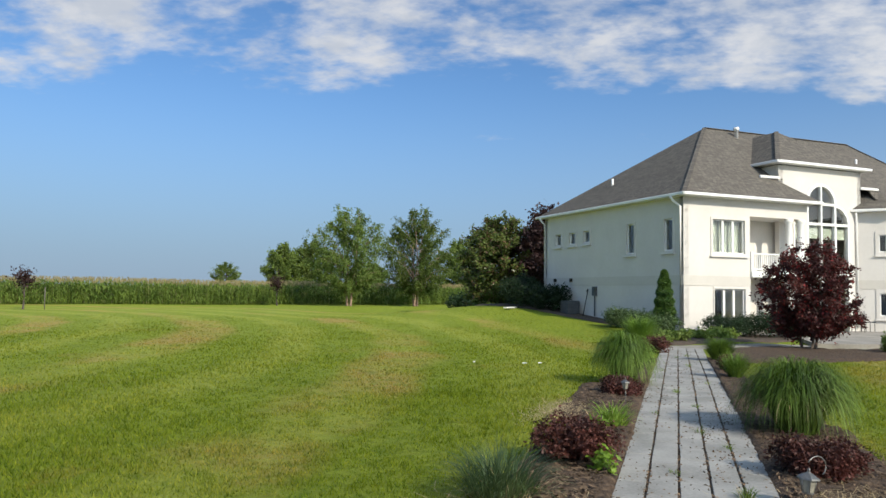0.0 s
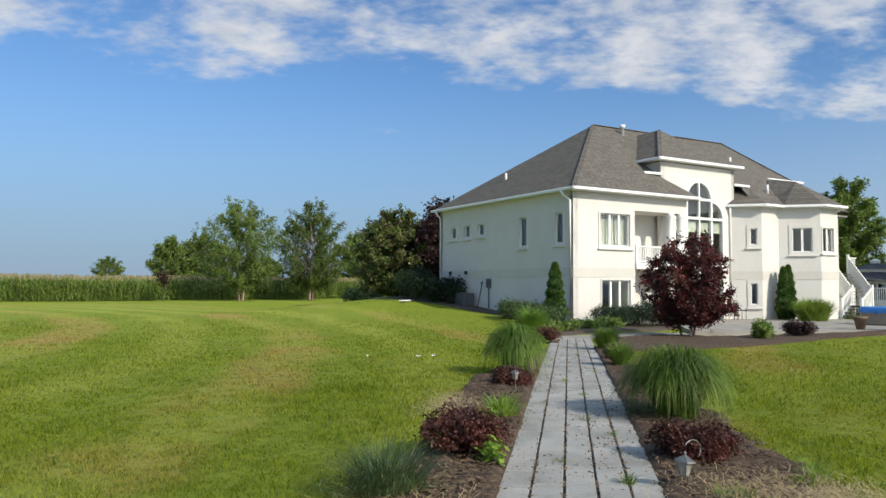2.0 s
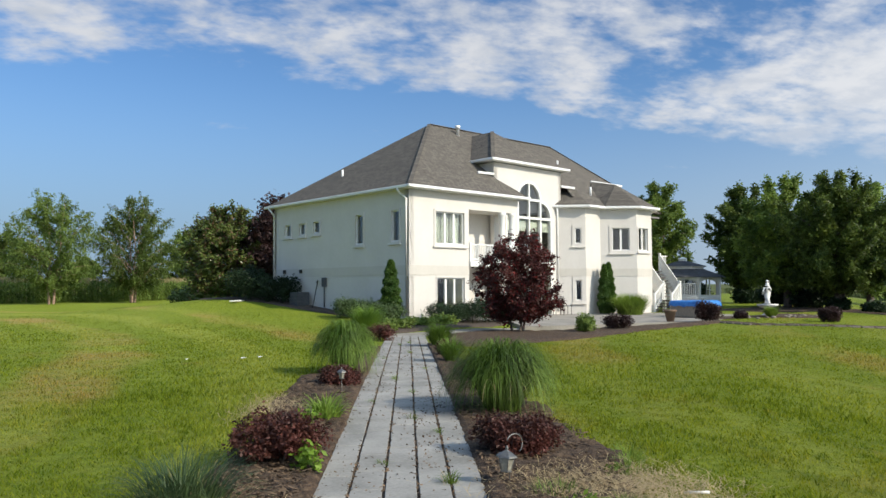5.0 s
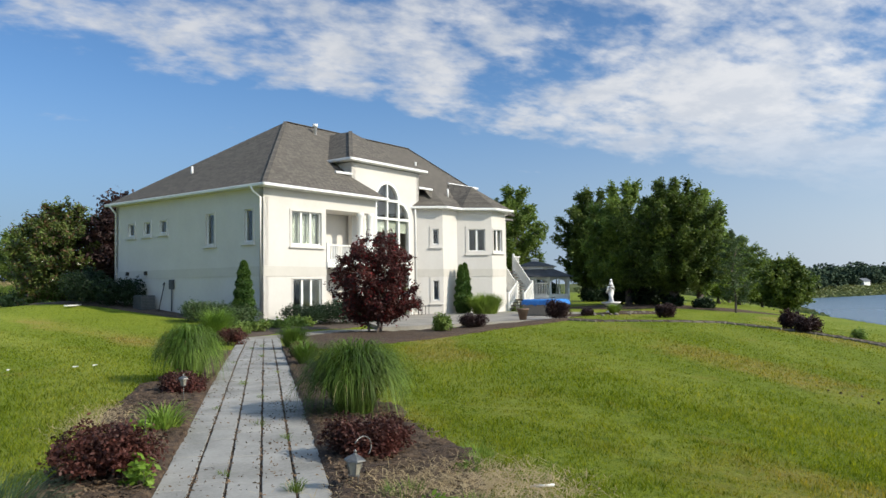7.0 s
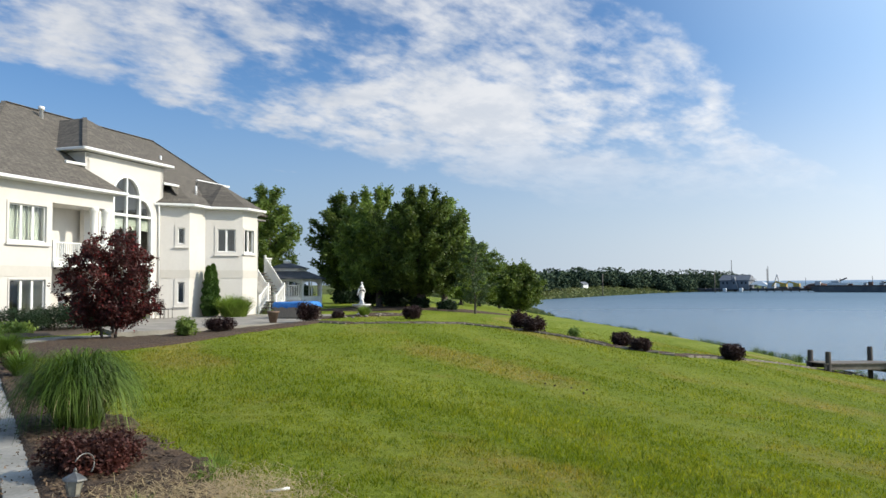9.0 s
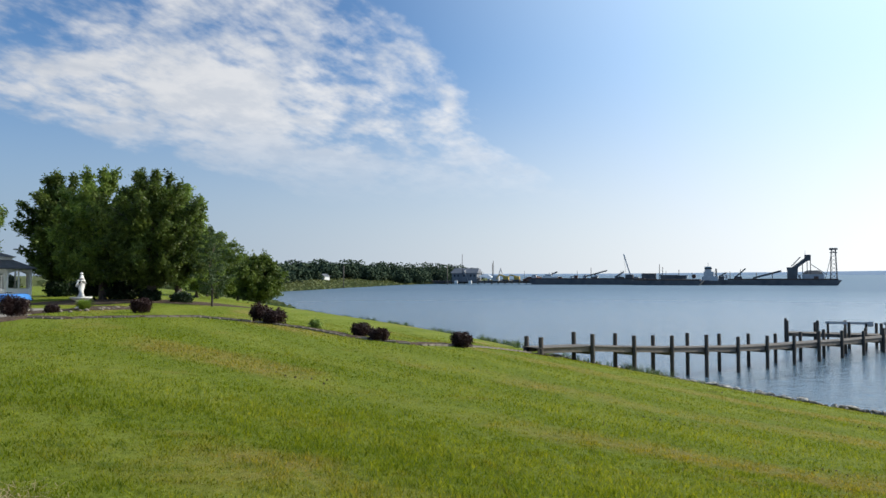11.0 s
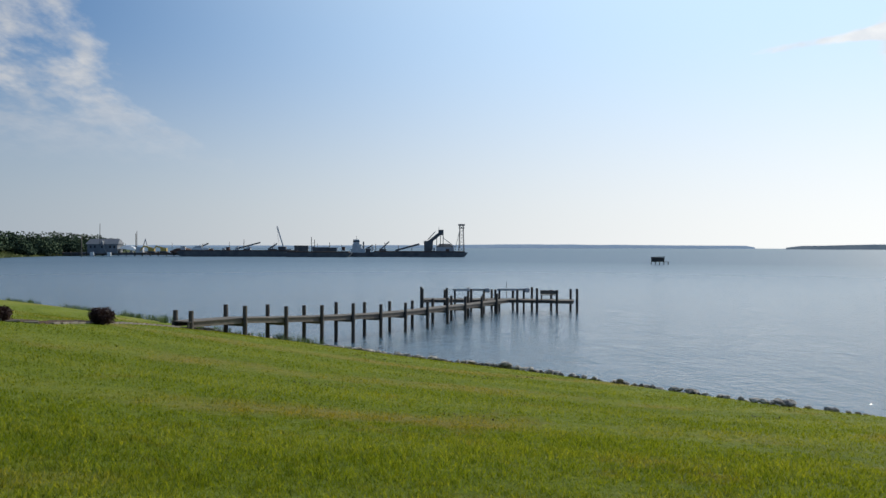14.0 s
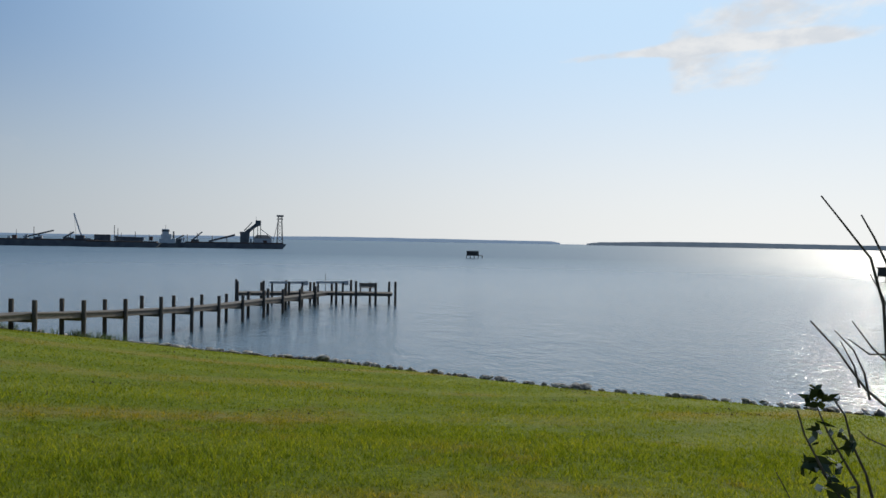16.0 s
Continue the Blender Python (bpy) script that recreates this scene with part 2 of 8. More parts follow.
PEWTER = mat("weathered pewter metal", [(0.13, 0.125, 0.115), (0.27, 0.26, 0.24)], 12, 0.45, metal=0.8)
FROST = mat("cloudy lantern glass", [(0.20, 0.19, 0.15), (0.30, 0.285, 0.23)], 8, 0.25)
TERRACOTTA = mat("dull brown planter clay", [(0.14, 0.09, 0.06), (0.22, 0.15, 0.10)], 5, 0.85)
PVC = mat("white plastic pipe", [(0.74, 0.74, 0.72), (0.82, 0.82, 0.8)], 6, 0.4)

L_BIRCH = leaf_mat("birch leaf green", [(0.075, 0.12, 0.024), (0.205, 0.275, 0.06)], spread=0.5, through_light=0.4)
L_OAK = leaf_mat("shade tree leaf green", [(0.066, 0.11, 0.022), (0.205, 0.275, 0.052)], spread=0.6, through_light=0.4)
L_LOCUST = leaf_mat("bright tree leaf green", [(0.11, 0.18, 0.035), (0.26, 0.34, 0.075)], spread=0.5, through_light=0.4)
L_MAGNOLIA = leaf_mat("glossy magnolia leaf green", [(0.055, 0.085, 0.02), (0.15, 0.185, 0.05)], spread=0.5, rough=0.25, through_light=0.1)
L_MAG_BROWN = leaf_mat("rusty magnolia leaf underside", [(0.10, 0.055, 0.025), (0.17, 0.10, 0.045)], through_light=0.1)
L_PLUM = leaf_mat("purple plum leaf", [(0.024, 0.011, 0.011), (0.055, 0.025, 0.021)], through_light=0.2)
L_MAPLE = leaf_mat("dark red maple leaf", [(0.045, 0.015, 0.014), (0.115, 0.034, 0.028)], spread=0.5, through_light=0.3)
L_MAPLE_TIP = leaf_mat("bright red young maple leaf", [(0.16, 0.018, 0.02), (0.30, 0.04, 0.035)], through_light=0.45)
L_BARBERRY = leaf_mat("dark burgundy barberry leaf", [(0.034, 0.016, 0.011), (0.135, 0.045, 0.034)], spread=0.75, through_light=0.3)
L_YELLOW = leaf_mat("lime green weed leaf", [(0.14, 0.24, 0.02), (0.24, 0.36, 0.05)], through_light=0.4)
L_CYPRESS = leaf_mat("arborvitae foliage green", [(0.045, 0.10, 0.016), (0.11, 0.19, 0.032)])
L_JUNIPER = leaf_mat("juniper shrub green", [(0.05, 0.085, 0.03), (0.10, 0.15, 0.055)])
L_DARKSHRUB = leaf_mat("dark yew shrub green", [(0.010, 0.026, 0.010), (0.028, 0.055, 0.018)])
L_GRASSCLUMP = leaf_mat("ornamental grass green", [(0.12, 0.20, 0.025), (0.30, 0.40, 0.07)], spread=0.7, through_light=0.45)
L_FOUNTAIN = leaf_mat("fountain grass green", [(0.055, 0.115, 0.014), (0.21, 0.315, 0.045)], spread=0.8, through_light=0.35)
L_DRYGRASS = leaf_mat("blue-green wispy grass", [(0.04, 0.08, 0.03), (0.12, 0.17, 0.06)], spread=0.5)
L_STRAW = leaf_mat("dry straw", [(0.36, 0.265, 0.135), (0.54, 0.42, 0.235)], through_light=0.2)
L_CORN = leaf_mat("corn leaf green", [(0.075, 0.13, 0.018), (0.22, 0.30, 0.055)], spread=0.5, through_light=0.35)
L_TASSEL = leaf_mat("tan corn tassel", [(0.22, 0.19, 0.09), (0.34, 0.28, 0.14)])
# grey-blue haze of the distance is put into these leaf colours
L_FAR = mat("hazed far wood foliage", [(0.046, 0.068, 0.045), (0.085, 0.112, 0.068)], 0.02, 1.0, fine=0.1, spread=0.3, spec=0.0)


def lawn_material(name, blade=False):
    """Mown lawn: green with straw-coloured dry patches in curved mowing bands."""
    mt = bpy.data.materials.new(name)
    mt.use_nodes = True
    nt = mt.node_tree
    nd, ln = nt.nodes.new, nt.links.new
    b = nt.nodes["Principled BSDF"]
    tc = nd("ShaderNodeTexCoord")

    def noise_at(scale, detail, rough=0.6, dist=0.0):
        n = nd("ShaderNodeTexNoise")
        n.inputs["Scale"].default_value, n.inputs["Detail"].default_value = scale, detail
        n.inputs["Roughness"].default_value, n.inputs["Distortion"].default_value = rough, dist
        ln(tc.outputs["Object"], n.inputs["Vector"])
        return n.outputs["Fac"]

    def mixed(fac, a, c):
        n = nd("ShaderNodeMix")
        n.data_type = "RGBA"
        ln(fac, n.inputs["Factor"])
        for key, val in (("A", a), ("B", c)):
            if isinstance(val, tuple):
                n.inputs[key].default_value = (*val, 1)
            else:
                ln(val, n.inputs[key])
        return n.outputs["Result"]

    def span(val, lo, hi, to=1.0):
        n = nd("ShaderNodeMapRange")
        n.interpolation_type = "SMOOTHSTEP"
        ln(val, n.inputs[0])
        n.inputs[1].default_value, n.inputs[2].default_value, n.inputs[4].default_value = lo, hi, to
        return n.outputs[0]
    green = mixed(span(noise_at(0.35, 4), 0.3, 0.7), (0.22, 0.266, 0.034), (0.28, 0.326, 0.044))
    green = mixed(span(noise_at(9.0, 5), 0.35, 0.7), green, (0.155, 0.20, 0.022))
    # mowing bands and dry wheel tracks run in wide curves on both sides of the path
    col = green

    def calc(op, p, q=None):
        n = nd("ShaderNodeMath")
        n.operation = op
        for k, val in enumerate((p, q)):
            if isinstance(val, (int, float)):
                n.inputs[k].default_value = val
            elif val is not None:
                ln(val, n.inputs[k])
        return n.outputs[0]
    for (cx, cy), first, gap, reach, seed, dryness, pale in (((-45.0, 16.0), 43.6, 6.2, 50.5, 0.0, 0.95, 0.45), ((44.9, 0.8), 39.1, 6.3, 41.0, 9.0, 0.6, 0.28)):
        mp, far = nd("ShaderNodeMapping"), nd("ShaderNodeVectorMath")
        mp.inputs["Location"].default_value, mp.inputs["Scale"].default_value = (-cx, -cy, 0), (1, 1, 0)
        far.operation = "LENGTH"
        ln(tc.outputs["Object"], mp.inputs[0]), ln(mp.outputs[0], far.inputs[0])
        d = calc("ADD", far.outputs["Value"], calc("MULTIPLY", calc("SUBTRACT", noise_at(0.12 + seed * 0.004, 3), 0.5), 3.0))
        wave = calc("COSINE", calc("MULTIPLY", calc("SUBTRACT", d, first), 2 * math.pi / gap))
        fine = calc("COSINE", calc("MULTIPLY", calc("SUBTRACT", d, first), 4 * math.pi / gap))
        inside = calc("SUBTRACT", 1.0, span(far.outputs["Value"], reach - 1.5, reach + 0.5))
        col = mixed(calc("MULTIPLY", span(fine, -0.4, 0.9, pale), inside), col, (0.385, 0.395, 0.082))
        broken = calc("MULTIPLY", span(noise_at(0.11 + seed * 0.004, 4, 0.6, 0.4), 0.42, 0.60), span(noise_at(6, 6, 0.75), 0.25, 0.6, dryness))
        col = mixed(calc("MULTIPLY", calc("MULTIPLY", span(wave, 0.35, 0.95), broken), inside), col, (0.40, 0.25, 0.10))
    spots = nd("ShaderNodeMath")
    spots.operation = "MULTIPLY"
    ln(span(noise_at(0.5, 6, 0.7, 0.6), 0.56, 0.70, 0.62), spots.inputs[0]), ln(span(noise_at(7, 6, 0.72), 0.35, 0.6), spots.inputs[1])
    col = mixed(spots.outputs[0], col, (0.31, 0.21, 0.055))
    col = mixed(span(noise_at(3.2, 6, 0.72), 0.50, 0.66, 0.55), col, (0.105, 0.165, 0.022))
    col = mixed(span(noise_at(45.0, 3), 0.35, 0.75, 0.5), col, (0.11, 0.16, 0.017))
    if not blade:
        # nearer turf darkened, with thatch and the shade between long blades in the colour
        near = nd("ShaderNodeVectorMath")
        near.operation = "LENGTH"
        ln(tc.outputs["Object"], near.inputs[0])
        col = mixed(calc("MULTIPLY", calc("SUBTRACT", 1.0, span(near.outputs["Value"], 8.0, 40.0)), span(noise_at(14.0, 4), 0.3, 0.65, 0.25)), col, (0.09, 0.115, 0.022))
    # rough olive marsh and fields away from the lawn
    away = nd("ShaderNodeVectorMath")
    away.operation = "DISTANCE"
    away.inputs[1].default_value = (10.0, 30.0, 0.0)
    ln(tc.outputs["Object"], away.inputs[0])
    col = mixed(span(away.outputs["Value"], 75.0, 110.0), col, (0.10, 0.115, 0.04))
    if blade:
        # every blade has its own tint, from shaded dark green to dry yellow
        ge, ramp, mul = nd("ShaderNodeNewGeometry"), nd("ShaderNodeValToRGB"), nd("ShaderNodeMix")
        el = ramp.color_ramp.elements
        el[0].position, el[0].color = 0.0, (0.36, 0.46, 0.36, 1)
        el[1].position, el[1].color = 1.0, (1.45, 1.32, 1.35, 1)
        for at, tint in ((0.3, (0.75, 0.85, 0.8, 1)), (0.7, (1.05, 1.12, 1.0, 1))):
            e = el.new(at)
            e.color = tint
        ln(ge.outputs["Random Per Island"], ramp.inputs[0])
        mul.data_type, mul.blend_type = "RGBA", "MULTIPLY"
        mul.inputs["Factor"].default_value = 1.0
        ln(col, mul.inputs["A"]), ln(ramp.outputs[0], mul.inputs["B"])
        col = mul.outputs["Result"]
    ln(col, b.inputs["Base Color"])
    b.inputs["Roughness"].default_value = 0.5 if blade else 0.65
    b.inputs["Specular Tint"].default_value = (0.9, 0.95, 0.45, 1)
    b.inputs["Diffuse Roughness"].default_value = 0.3
    b.inputs["Specular IOR Level"].default_value = 0.05 if blade else 0.04
    if blade:
        tr, mx = nd("ShaderNodeBsdfTranslucent"), nd("ShaderNodeMixShader")
        warm = nd("ShaderNodeMix")
        warm.data_type, warm.blend_type = "RGBA", "MULTIPLY"
        warm.inputs["Factor"].default_value = 1.0
        warm.inputs["B"].default_value = (1.38, 1.2, 0.4, 1)
        ln(col, warm.inputs["A"]), ln(warm.outputs["Result"], tr.inputs["Color"])
        mx.inputs[0].default_value = 0.55
        ln(b.outputs[0], mx.inputs[1]), ln(tr.outputs[0], mx.inputs[2]), ln(mx.outputs[0], nt.nodes["Material Output"].inputs[0])
        return mt
    bp = nd("ShaderNodeBump")
    bp.inputs["Distance"].default_value, bp.inputs["Strength"].default_value = 0.05, 0.9
    ln(noise_at(28, 6, 0.75), bp.inputs["Height"]), ln(bp.outputs[0], b.inputs["Normal"])
    return mt


def water_material():
    mt = bpy.data.materials.new("calm bay water")
    mt.use_nodes = True
    nt = mt.node_tree
    nd, ln = nt.nodes.new, nt.links.new
    b = nt.nodes["Principled BSDF"]
    b.inputs["Base Color"].default_value = (0.09, 0.15, 0.205, 1)
    b.inputs["Roughness"].default_value, b.inputs["IOR"].default_value = 0.07, 1.33
    tc = nd("ShaderNodeTexCoord")
    # sheltered near the bank, ruffled by wind further out
    far, span = nd("ShaderNodeVectorMath"), nd("ShaderNodeMapRange")
    far.operation = "DISTANCE"
    far.inputs[1].default_value = (30.0, 0.0, WATER_Z)
    ln(tc.outputs["Object"], far.inputs[0]), ln(far.outputs["Value"], span.inputs[0])
    for k, val in enumerate((15.0, 260.0, 0.12, 0.42)):
        span.inputs[k + 1].default_value = val
    ln(span.outputs[0], b.inputs["Roughness"])
    last = None
    for scale, dist, sx, sy, strength in ((0.12, 0.2, 1, 1, 0.5), (0.3, 0.2, 1, 1.5, 0.6), (0.8, 0.11, 1, 1.6, 0.8), (3.2, 0.08, 1, 1.5, 1.0)):
        mp, n, bp = nd("ShaderNodeMapping"), nd("ShaderNodeTexNoise"), nd("ShaderNodeBump")
        mp.inputs["Scale"].default_value, mp.inputs["Rotation"].default_value = (sx, sy, 1), (0, 0, 0.6)
        ln(tc.outputs["Object"], mp.inputs[0]), ln(mp.outputs[0], n.inputs["Vector"])
        n.inputs["Scale"].default_value, n.inputs["Detail"].default_value = scale, 4
        bp.inputs["Distance"].default_value, bp.inputs["Strength"].default_value = dist, strength
        ln(n.outputs["Fac"], bp.inputs["Height"])
        if last:
            ln(last, bp.inputs["Normal"])
        last = bp.outputs[0]
    ln(last, b.inputs["Normal"])
    return mt


def glass_material():
    mt = bpy.data.materials.new("window glass")
    mt.use_nodes = True
    b = mt.node_tree.nodes["Principled BSDF"]
    b.inputs["Base Color"].default_value = (0.86, 0.90, 0.90, 1)
    b.inputs["Roughness"].default_value, b.inputs["IOR"].default_value = 0.02, 1.5
    b.inputs["Transmission Weight"].default_value = 1.0
    return mt


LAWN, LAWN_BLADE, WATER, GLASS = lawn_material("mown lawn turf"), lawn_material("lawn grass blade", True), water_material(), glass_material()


# ---- mesh helpers ----
def raw_mesh(name, verts, faces, material=None, smooth=False):
    me = bpy.data.meshes.new(name)
    me.from_pydata([tuple(map(float, p)) for p in verts], [], [tuple(map(int, f)) for f in faces])
    if material:
        me.materials.append(material)
    if smooth:
        me.polygons.foreach_set("use_smooth", [True] * len(me.polygons))
    me.update()
    return me


def fast_mesh(name, verts, n_side, material):
    """A mesh of separate faces with n_side corners each, from an array of shape (faces, n_side, 3)."""
    verts = np.asarray(verts, np.float32).reshape(-1, n_side, 3)
    k = len(verts)
    me = bpy.data.meshes.new(name)
    me.vertices.add(k * n_side), me.loops.add(k * n_side), me.polygons.add(k)
    me.vertices.foreach_set("co", verts.ravel())
    me.loops.foreach_set("vertex_index", np.arange(k * n_side, dtype=np.int32))
    me.polygons.foreach_set("loop_start", np.arange(0, k * n_side, n_side, dtype=np.int32))
    me.materials.append(material)
    me.update(calc_edges=True)
    return me


def part(name, me, parent, label="", m=None):
    """One mesh object under a thing or under a part."""
    ob = new(name, me)
    ob.parent = parent
    if m is not None:
        ob.matrix_local = m
    if label:
        ob["label"] = label
    return ob


def thing(name, label, category, m=None, me=None, group="", kind=""):
    ob = new(name, me)
    if m is not None:
        ob.matrix_world = m
    if me is None:
        ob.empty_display_size = 0.2
    return tagged(ob, label, category, group, kind)


def bm_mesh(name, bm, material, smooth=False, bevel=0.0):
    if bevel:
        bmesh.ops.bevel(bm, geom=list(bm.edges), offset=bevel, segments=1, affect="EDGES", clamp_overlap=True)
    me = bpy.data.meshes.new(name)
    bm.to_mesh(me)
    bm.free()
    me.materials.append(material)
    if smooth:
        me.polygons.foreach_set("use_smooth", [True] * len(me.polygons))
    return me


def add_box(bm, x0, x1, y0, y1, z0, z1, m=None):
    vs = [bm.verts.new(p) for p in ((x0, y0, z0), (x1, y0, z0), (x1, y1, z0), (x0, y1, z0), (x0, y0, z1), (x1, y0, z1), (x1, y1, z1), (x0, y1, z1))]
    if m is not None:
        for q in vs:
            q.co = m @ q.co
    for f in ((3, 2, 1, 0), (4, 5, 6, 7), (0, 1, 5, 4), (1, 2, 6, 5), (2, 3, 7, 6), (3, 0, 4, 7)):
        bm.faces.new([vs[i] for i in f])
    return vs


def box_mesh(name, x0, x1, y0, y1, z0, z1, material, bevel=0.0):
    bm = bmesh.new()
    add_box(bm, x0, x1, y0, y1, z0, z1)
    return bm_mesh(name, bm, material, bevel=bevel)


def beam_mesh(name, a, b, w, h, material, bevel=0.0):
    """A square bar from a to b, w wide and h high."""
    a, b = Vector(a), Vector(b)
    d = (b - a)
    m = Matrix.Translation(a) @ d.to_track_quat("X", "Z").to_matrix().to_4x4()
    bm = bmesh.new()
    add_box(bm, 0, d.length, -w / 2, w / 2, -h / 2, h / 2, m)
    return bm_mesh(name, bm, material, bevel=bevel)


def add_tube(bm, pts, radii, sides=8, caps=True):
    rings = []
    pts = [Vector(p) for p in pts]
    for i, p in enumerate(pts):
        d = (pts[min(i + 1, len(pts) - 1)] - pts[max(i - 1, 0)])
        q = d.to_track_quat("Z", "Y") if d.length > 1e-6 else Vector((0, 0, 1)).to_track_quat("Z", "Y")
        rings.append([bm.verts.new(p + q @ Vector((math.cos(a) * radii[i], math.sin(a) * radii[i], 0))) for a in [2 * math.pi * k / sides for k in range(sides)]])
    for r0, r1 in zip(rings, rings[1:]):
        for k in range(sides):
            bm.faces.new((r0[k], r0[(k + 1) % sides], r1[(k + 1) % sides], r1[k]))
    if caps:
        bm.faces.new(rings[0][::-1]), bm.faces.new(rings[-1])


def tube_mesh(name, pts, radii, material, sides=8, smooth=True):
    if isinstance(radii, (int, float)):
        radii = [radii] * len(pts)
    bm = bmesh.new()
    add_tube(bm, pts, radii, sides)
    return bm_mesh(name, bm, material, smooth)


def lathe_mesh(name, profile, material, sides=16, smooth=True):
    return tube_mesh(name, [(0, 0, z) for r, z in profile], [max(r, 0.001) for r, z in profile], material, sides, smooth)


def plan(az, d, z=0.0):
    """A place by compass degrees and distance from the start."""
    return Vector((d * math.sin(radians(az)), d * math.cos(radians(az)), z))


# ---- ground, path, water ----
SHORE = [(-900, -1000), (-60, -110), (12, -28), (18.1, -20.8), (21.1, -17.5), (24.8, -12.8), (28.3, -9.5), (32.4, -5.6), (38.9, 1.6), (44.5, 7.6), (50, 11.8), (54.6, 16),
         (58, 19.8), (65, 27.3), (73, 36.5), (83, 48.5), (105, 70), (128, 90), (200, 143), (300, 163), (400, 182), (470, 168), (560, 172), (900, 300), (4600, 2500)]
HOUSE_AT, HOUSE_AZ = (9.15, 31.1), 66.1
HOUSE_U = Vector((math.sin(radians(HOUSE_AZ)), math.cos(radians(HOUSE_AZ)), 0))
HOUSE_V = Vector((-HOUSE_U.y, HOUSE_U.x, 0))


def house_xy(x, y):
    """A place given along the house's front (x) and behind it (y)."""
    return HOUSE_AT[0] + HOUSE_U.x * x + HOUSE_V.x * y, HOUSE_AT[1] + HOUSE_U.y * x + HOUSE_V.y * y


def shore_distance(x, y):
    """Metres from the waterline, positive on land."""
    x, y = np.asarray(x, float), np.asarray(y, float)
    best, side = np.full(x.shape, 1e9), np.ones(x.shape)
    for (ax, ay), (bx, by) in zip(SHORE, SHORE[1:]):
        dx, dy = bx - ax, by - ay
        s = np.clip(((x - ax) * dx + (y - ay) * dy) / (dx * dx + dy * dy), 0, 1)
        d = np.hypot(x - ax - s * dx, y - ay - s * dy)
        sd = np.sign(dx * (y - ay) - dy * (x - ax))
        near = d < best - 1e-9
        best, side = np.where(near, d, best), np.where(near, sd, side)
    return best * np.where(side == 0, 1, side)


def ground_z(x, y):
    x, y = np.asarray(x, float), np.asarray(y, float)
    d = shore_distance(x, y)
    z = np.where(d > 0, -3.95 * np.clip(1 - d / 28.0, 0, 1) ** 1.7, -3.95 - np.clip(-d * 0.35, 0, 5))
    # towards the point the lawn falls evenly to a low stony bank
    even = np.where(d > 0.7, -3.82 * np.clip(1 - d / 28.0, 0, 1) ** 1.12, np.maximum(-4.25 - np.clip(-d * 0.35, 0, 5), -3.71 - (0.7 - d) * 1.05))
    f = np.clip((27 - (0.68 * x + 0.73 * y)) / 13.0, 0, 1)
    z = z + (even - z) * f * f * (3 - 2 * f)
    hx, hy = (x - HOUSE_AT[0]) * HOUSE_U.x + (y - HOUSE_AT[1]) * HOUSE_U.y, (x - HOUSE_AT[0]) * HOUSE_V.x + (y - HOUSE_AT[1]) * HOUSE_V.y
    lot = 1 / (1 + np.exp(-(hy + 8.6) * 2.5)) / (1 + np.exp((hy - 2.0) * 2.0)) / (1 + np.exp(-(hx - 0.5) * 2.0)) / (1 + np.exp((hx - 21.0) * 1.0))
    z = z - 0.16 * lot
    z = z + 0.78 * np.exp(-(((hx + 1.0) / 6.5) ** 2 + ((hy - 13.0) / 6.5) ** 2))
    z = z - 0.28 * np.exp(-(((x - 10) / 9.0) ** 2 + ((y - 23) / 7.0) ** 2))
    up, off = np.clip((y - 6) / 16.0, 0, 1), np.clip((d - 12) / 14.0, 0, 1)
    z = z + 0.12 * up * up * (3 - 2 * up) * off * off * (3 - 2 * off)
    z = z + 0.03 * np.sin(x * 0.31 + 1.3 * np.sin(y * 0.17)) * np.clip(d / 10, 0, 1)
    return z


def gz(x, y):
    return float(ground_z(np.array([x]), np.array([y]))[0])


def on_ground(x, y, rz=0.0, dz=0.0):
    return pose(x, y, gz(x, y) + dz, 0, 0, rz)


def axis_steps(fine_lo, fine_hi, step, far_lo, far_hi):
    a = list(np.arange(fine_lo, fine_hi + 1e-6, step))
    s, v = step, fine_hi
    while v < far_hi:
        s *= 1.16
        v += s
        a.append(min(v, far_hi))
    s, v = step, fine_lo
    while v > far_lo:
        s *= 1.16
        v -= s
        a.insert(0, max(v, far_lo))
    return np.array(a)


def grid_mesh(name, xs, ys, fn, material):
    X, Y = np.meshgrid(xs, ys)
    Z = fn(X, Y)
    nx, ny = len(xs), len(ys)
    idx = np.arange(nx * ny).reshape(ny, nx)
    f = np.stack([idx[:-1, :-1], idx[:-1, 1:], idx[1:, 1:], idx[1:, :-1]], -1).reshape(-1, 4)
    return raw_mesh(name, np.stack([X, Y, Z], -1).reshape(-1, 3), f, material, smooth=True)


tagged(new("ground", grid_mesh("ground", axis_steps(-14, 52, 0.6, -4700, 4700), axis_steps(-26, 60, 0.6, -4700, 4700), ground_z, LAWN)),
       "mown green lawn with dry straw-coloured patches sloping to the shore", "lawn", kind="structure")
tagged(new("water", raw_mesh("water", [(-4700, -4700, WATER_Z), (4700, -4700, WATER_Z), (4700, 4700, WATER_Z), (-4700, 4700, WATER_Z)], [(0, 1, 2, 3)], WATER)),
       "calm blue-grey bay water with fine ripples", "water", kind="structure")


# ---- house ----
house = thing("house", "large two-storey cream stucco house with grey hip roof", "house", pose(HOUSE_AT[0], HOUSE_AT[1], 0.13, 0, 0, 90 - HOUSE_AZ))
EAVE, RIDGE, PITCH, OVER = 5.72, 10.24, 0.735, 0.45


def panel_frame(a, b):
    """x along the wall from a to b, y into the house, z up."""
    d = math.degrees(math.atan2(b[1] - a[1], b[0] - a[0]))
    return pose(a[0], a[1], 0, 0, 0, d), math.hypot(b[0] - a[0], b[1] - a[1])


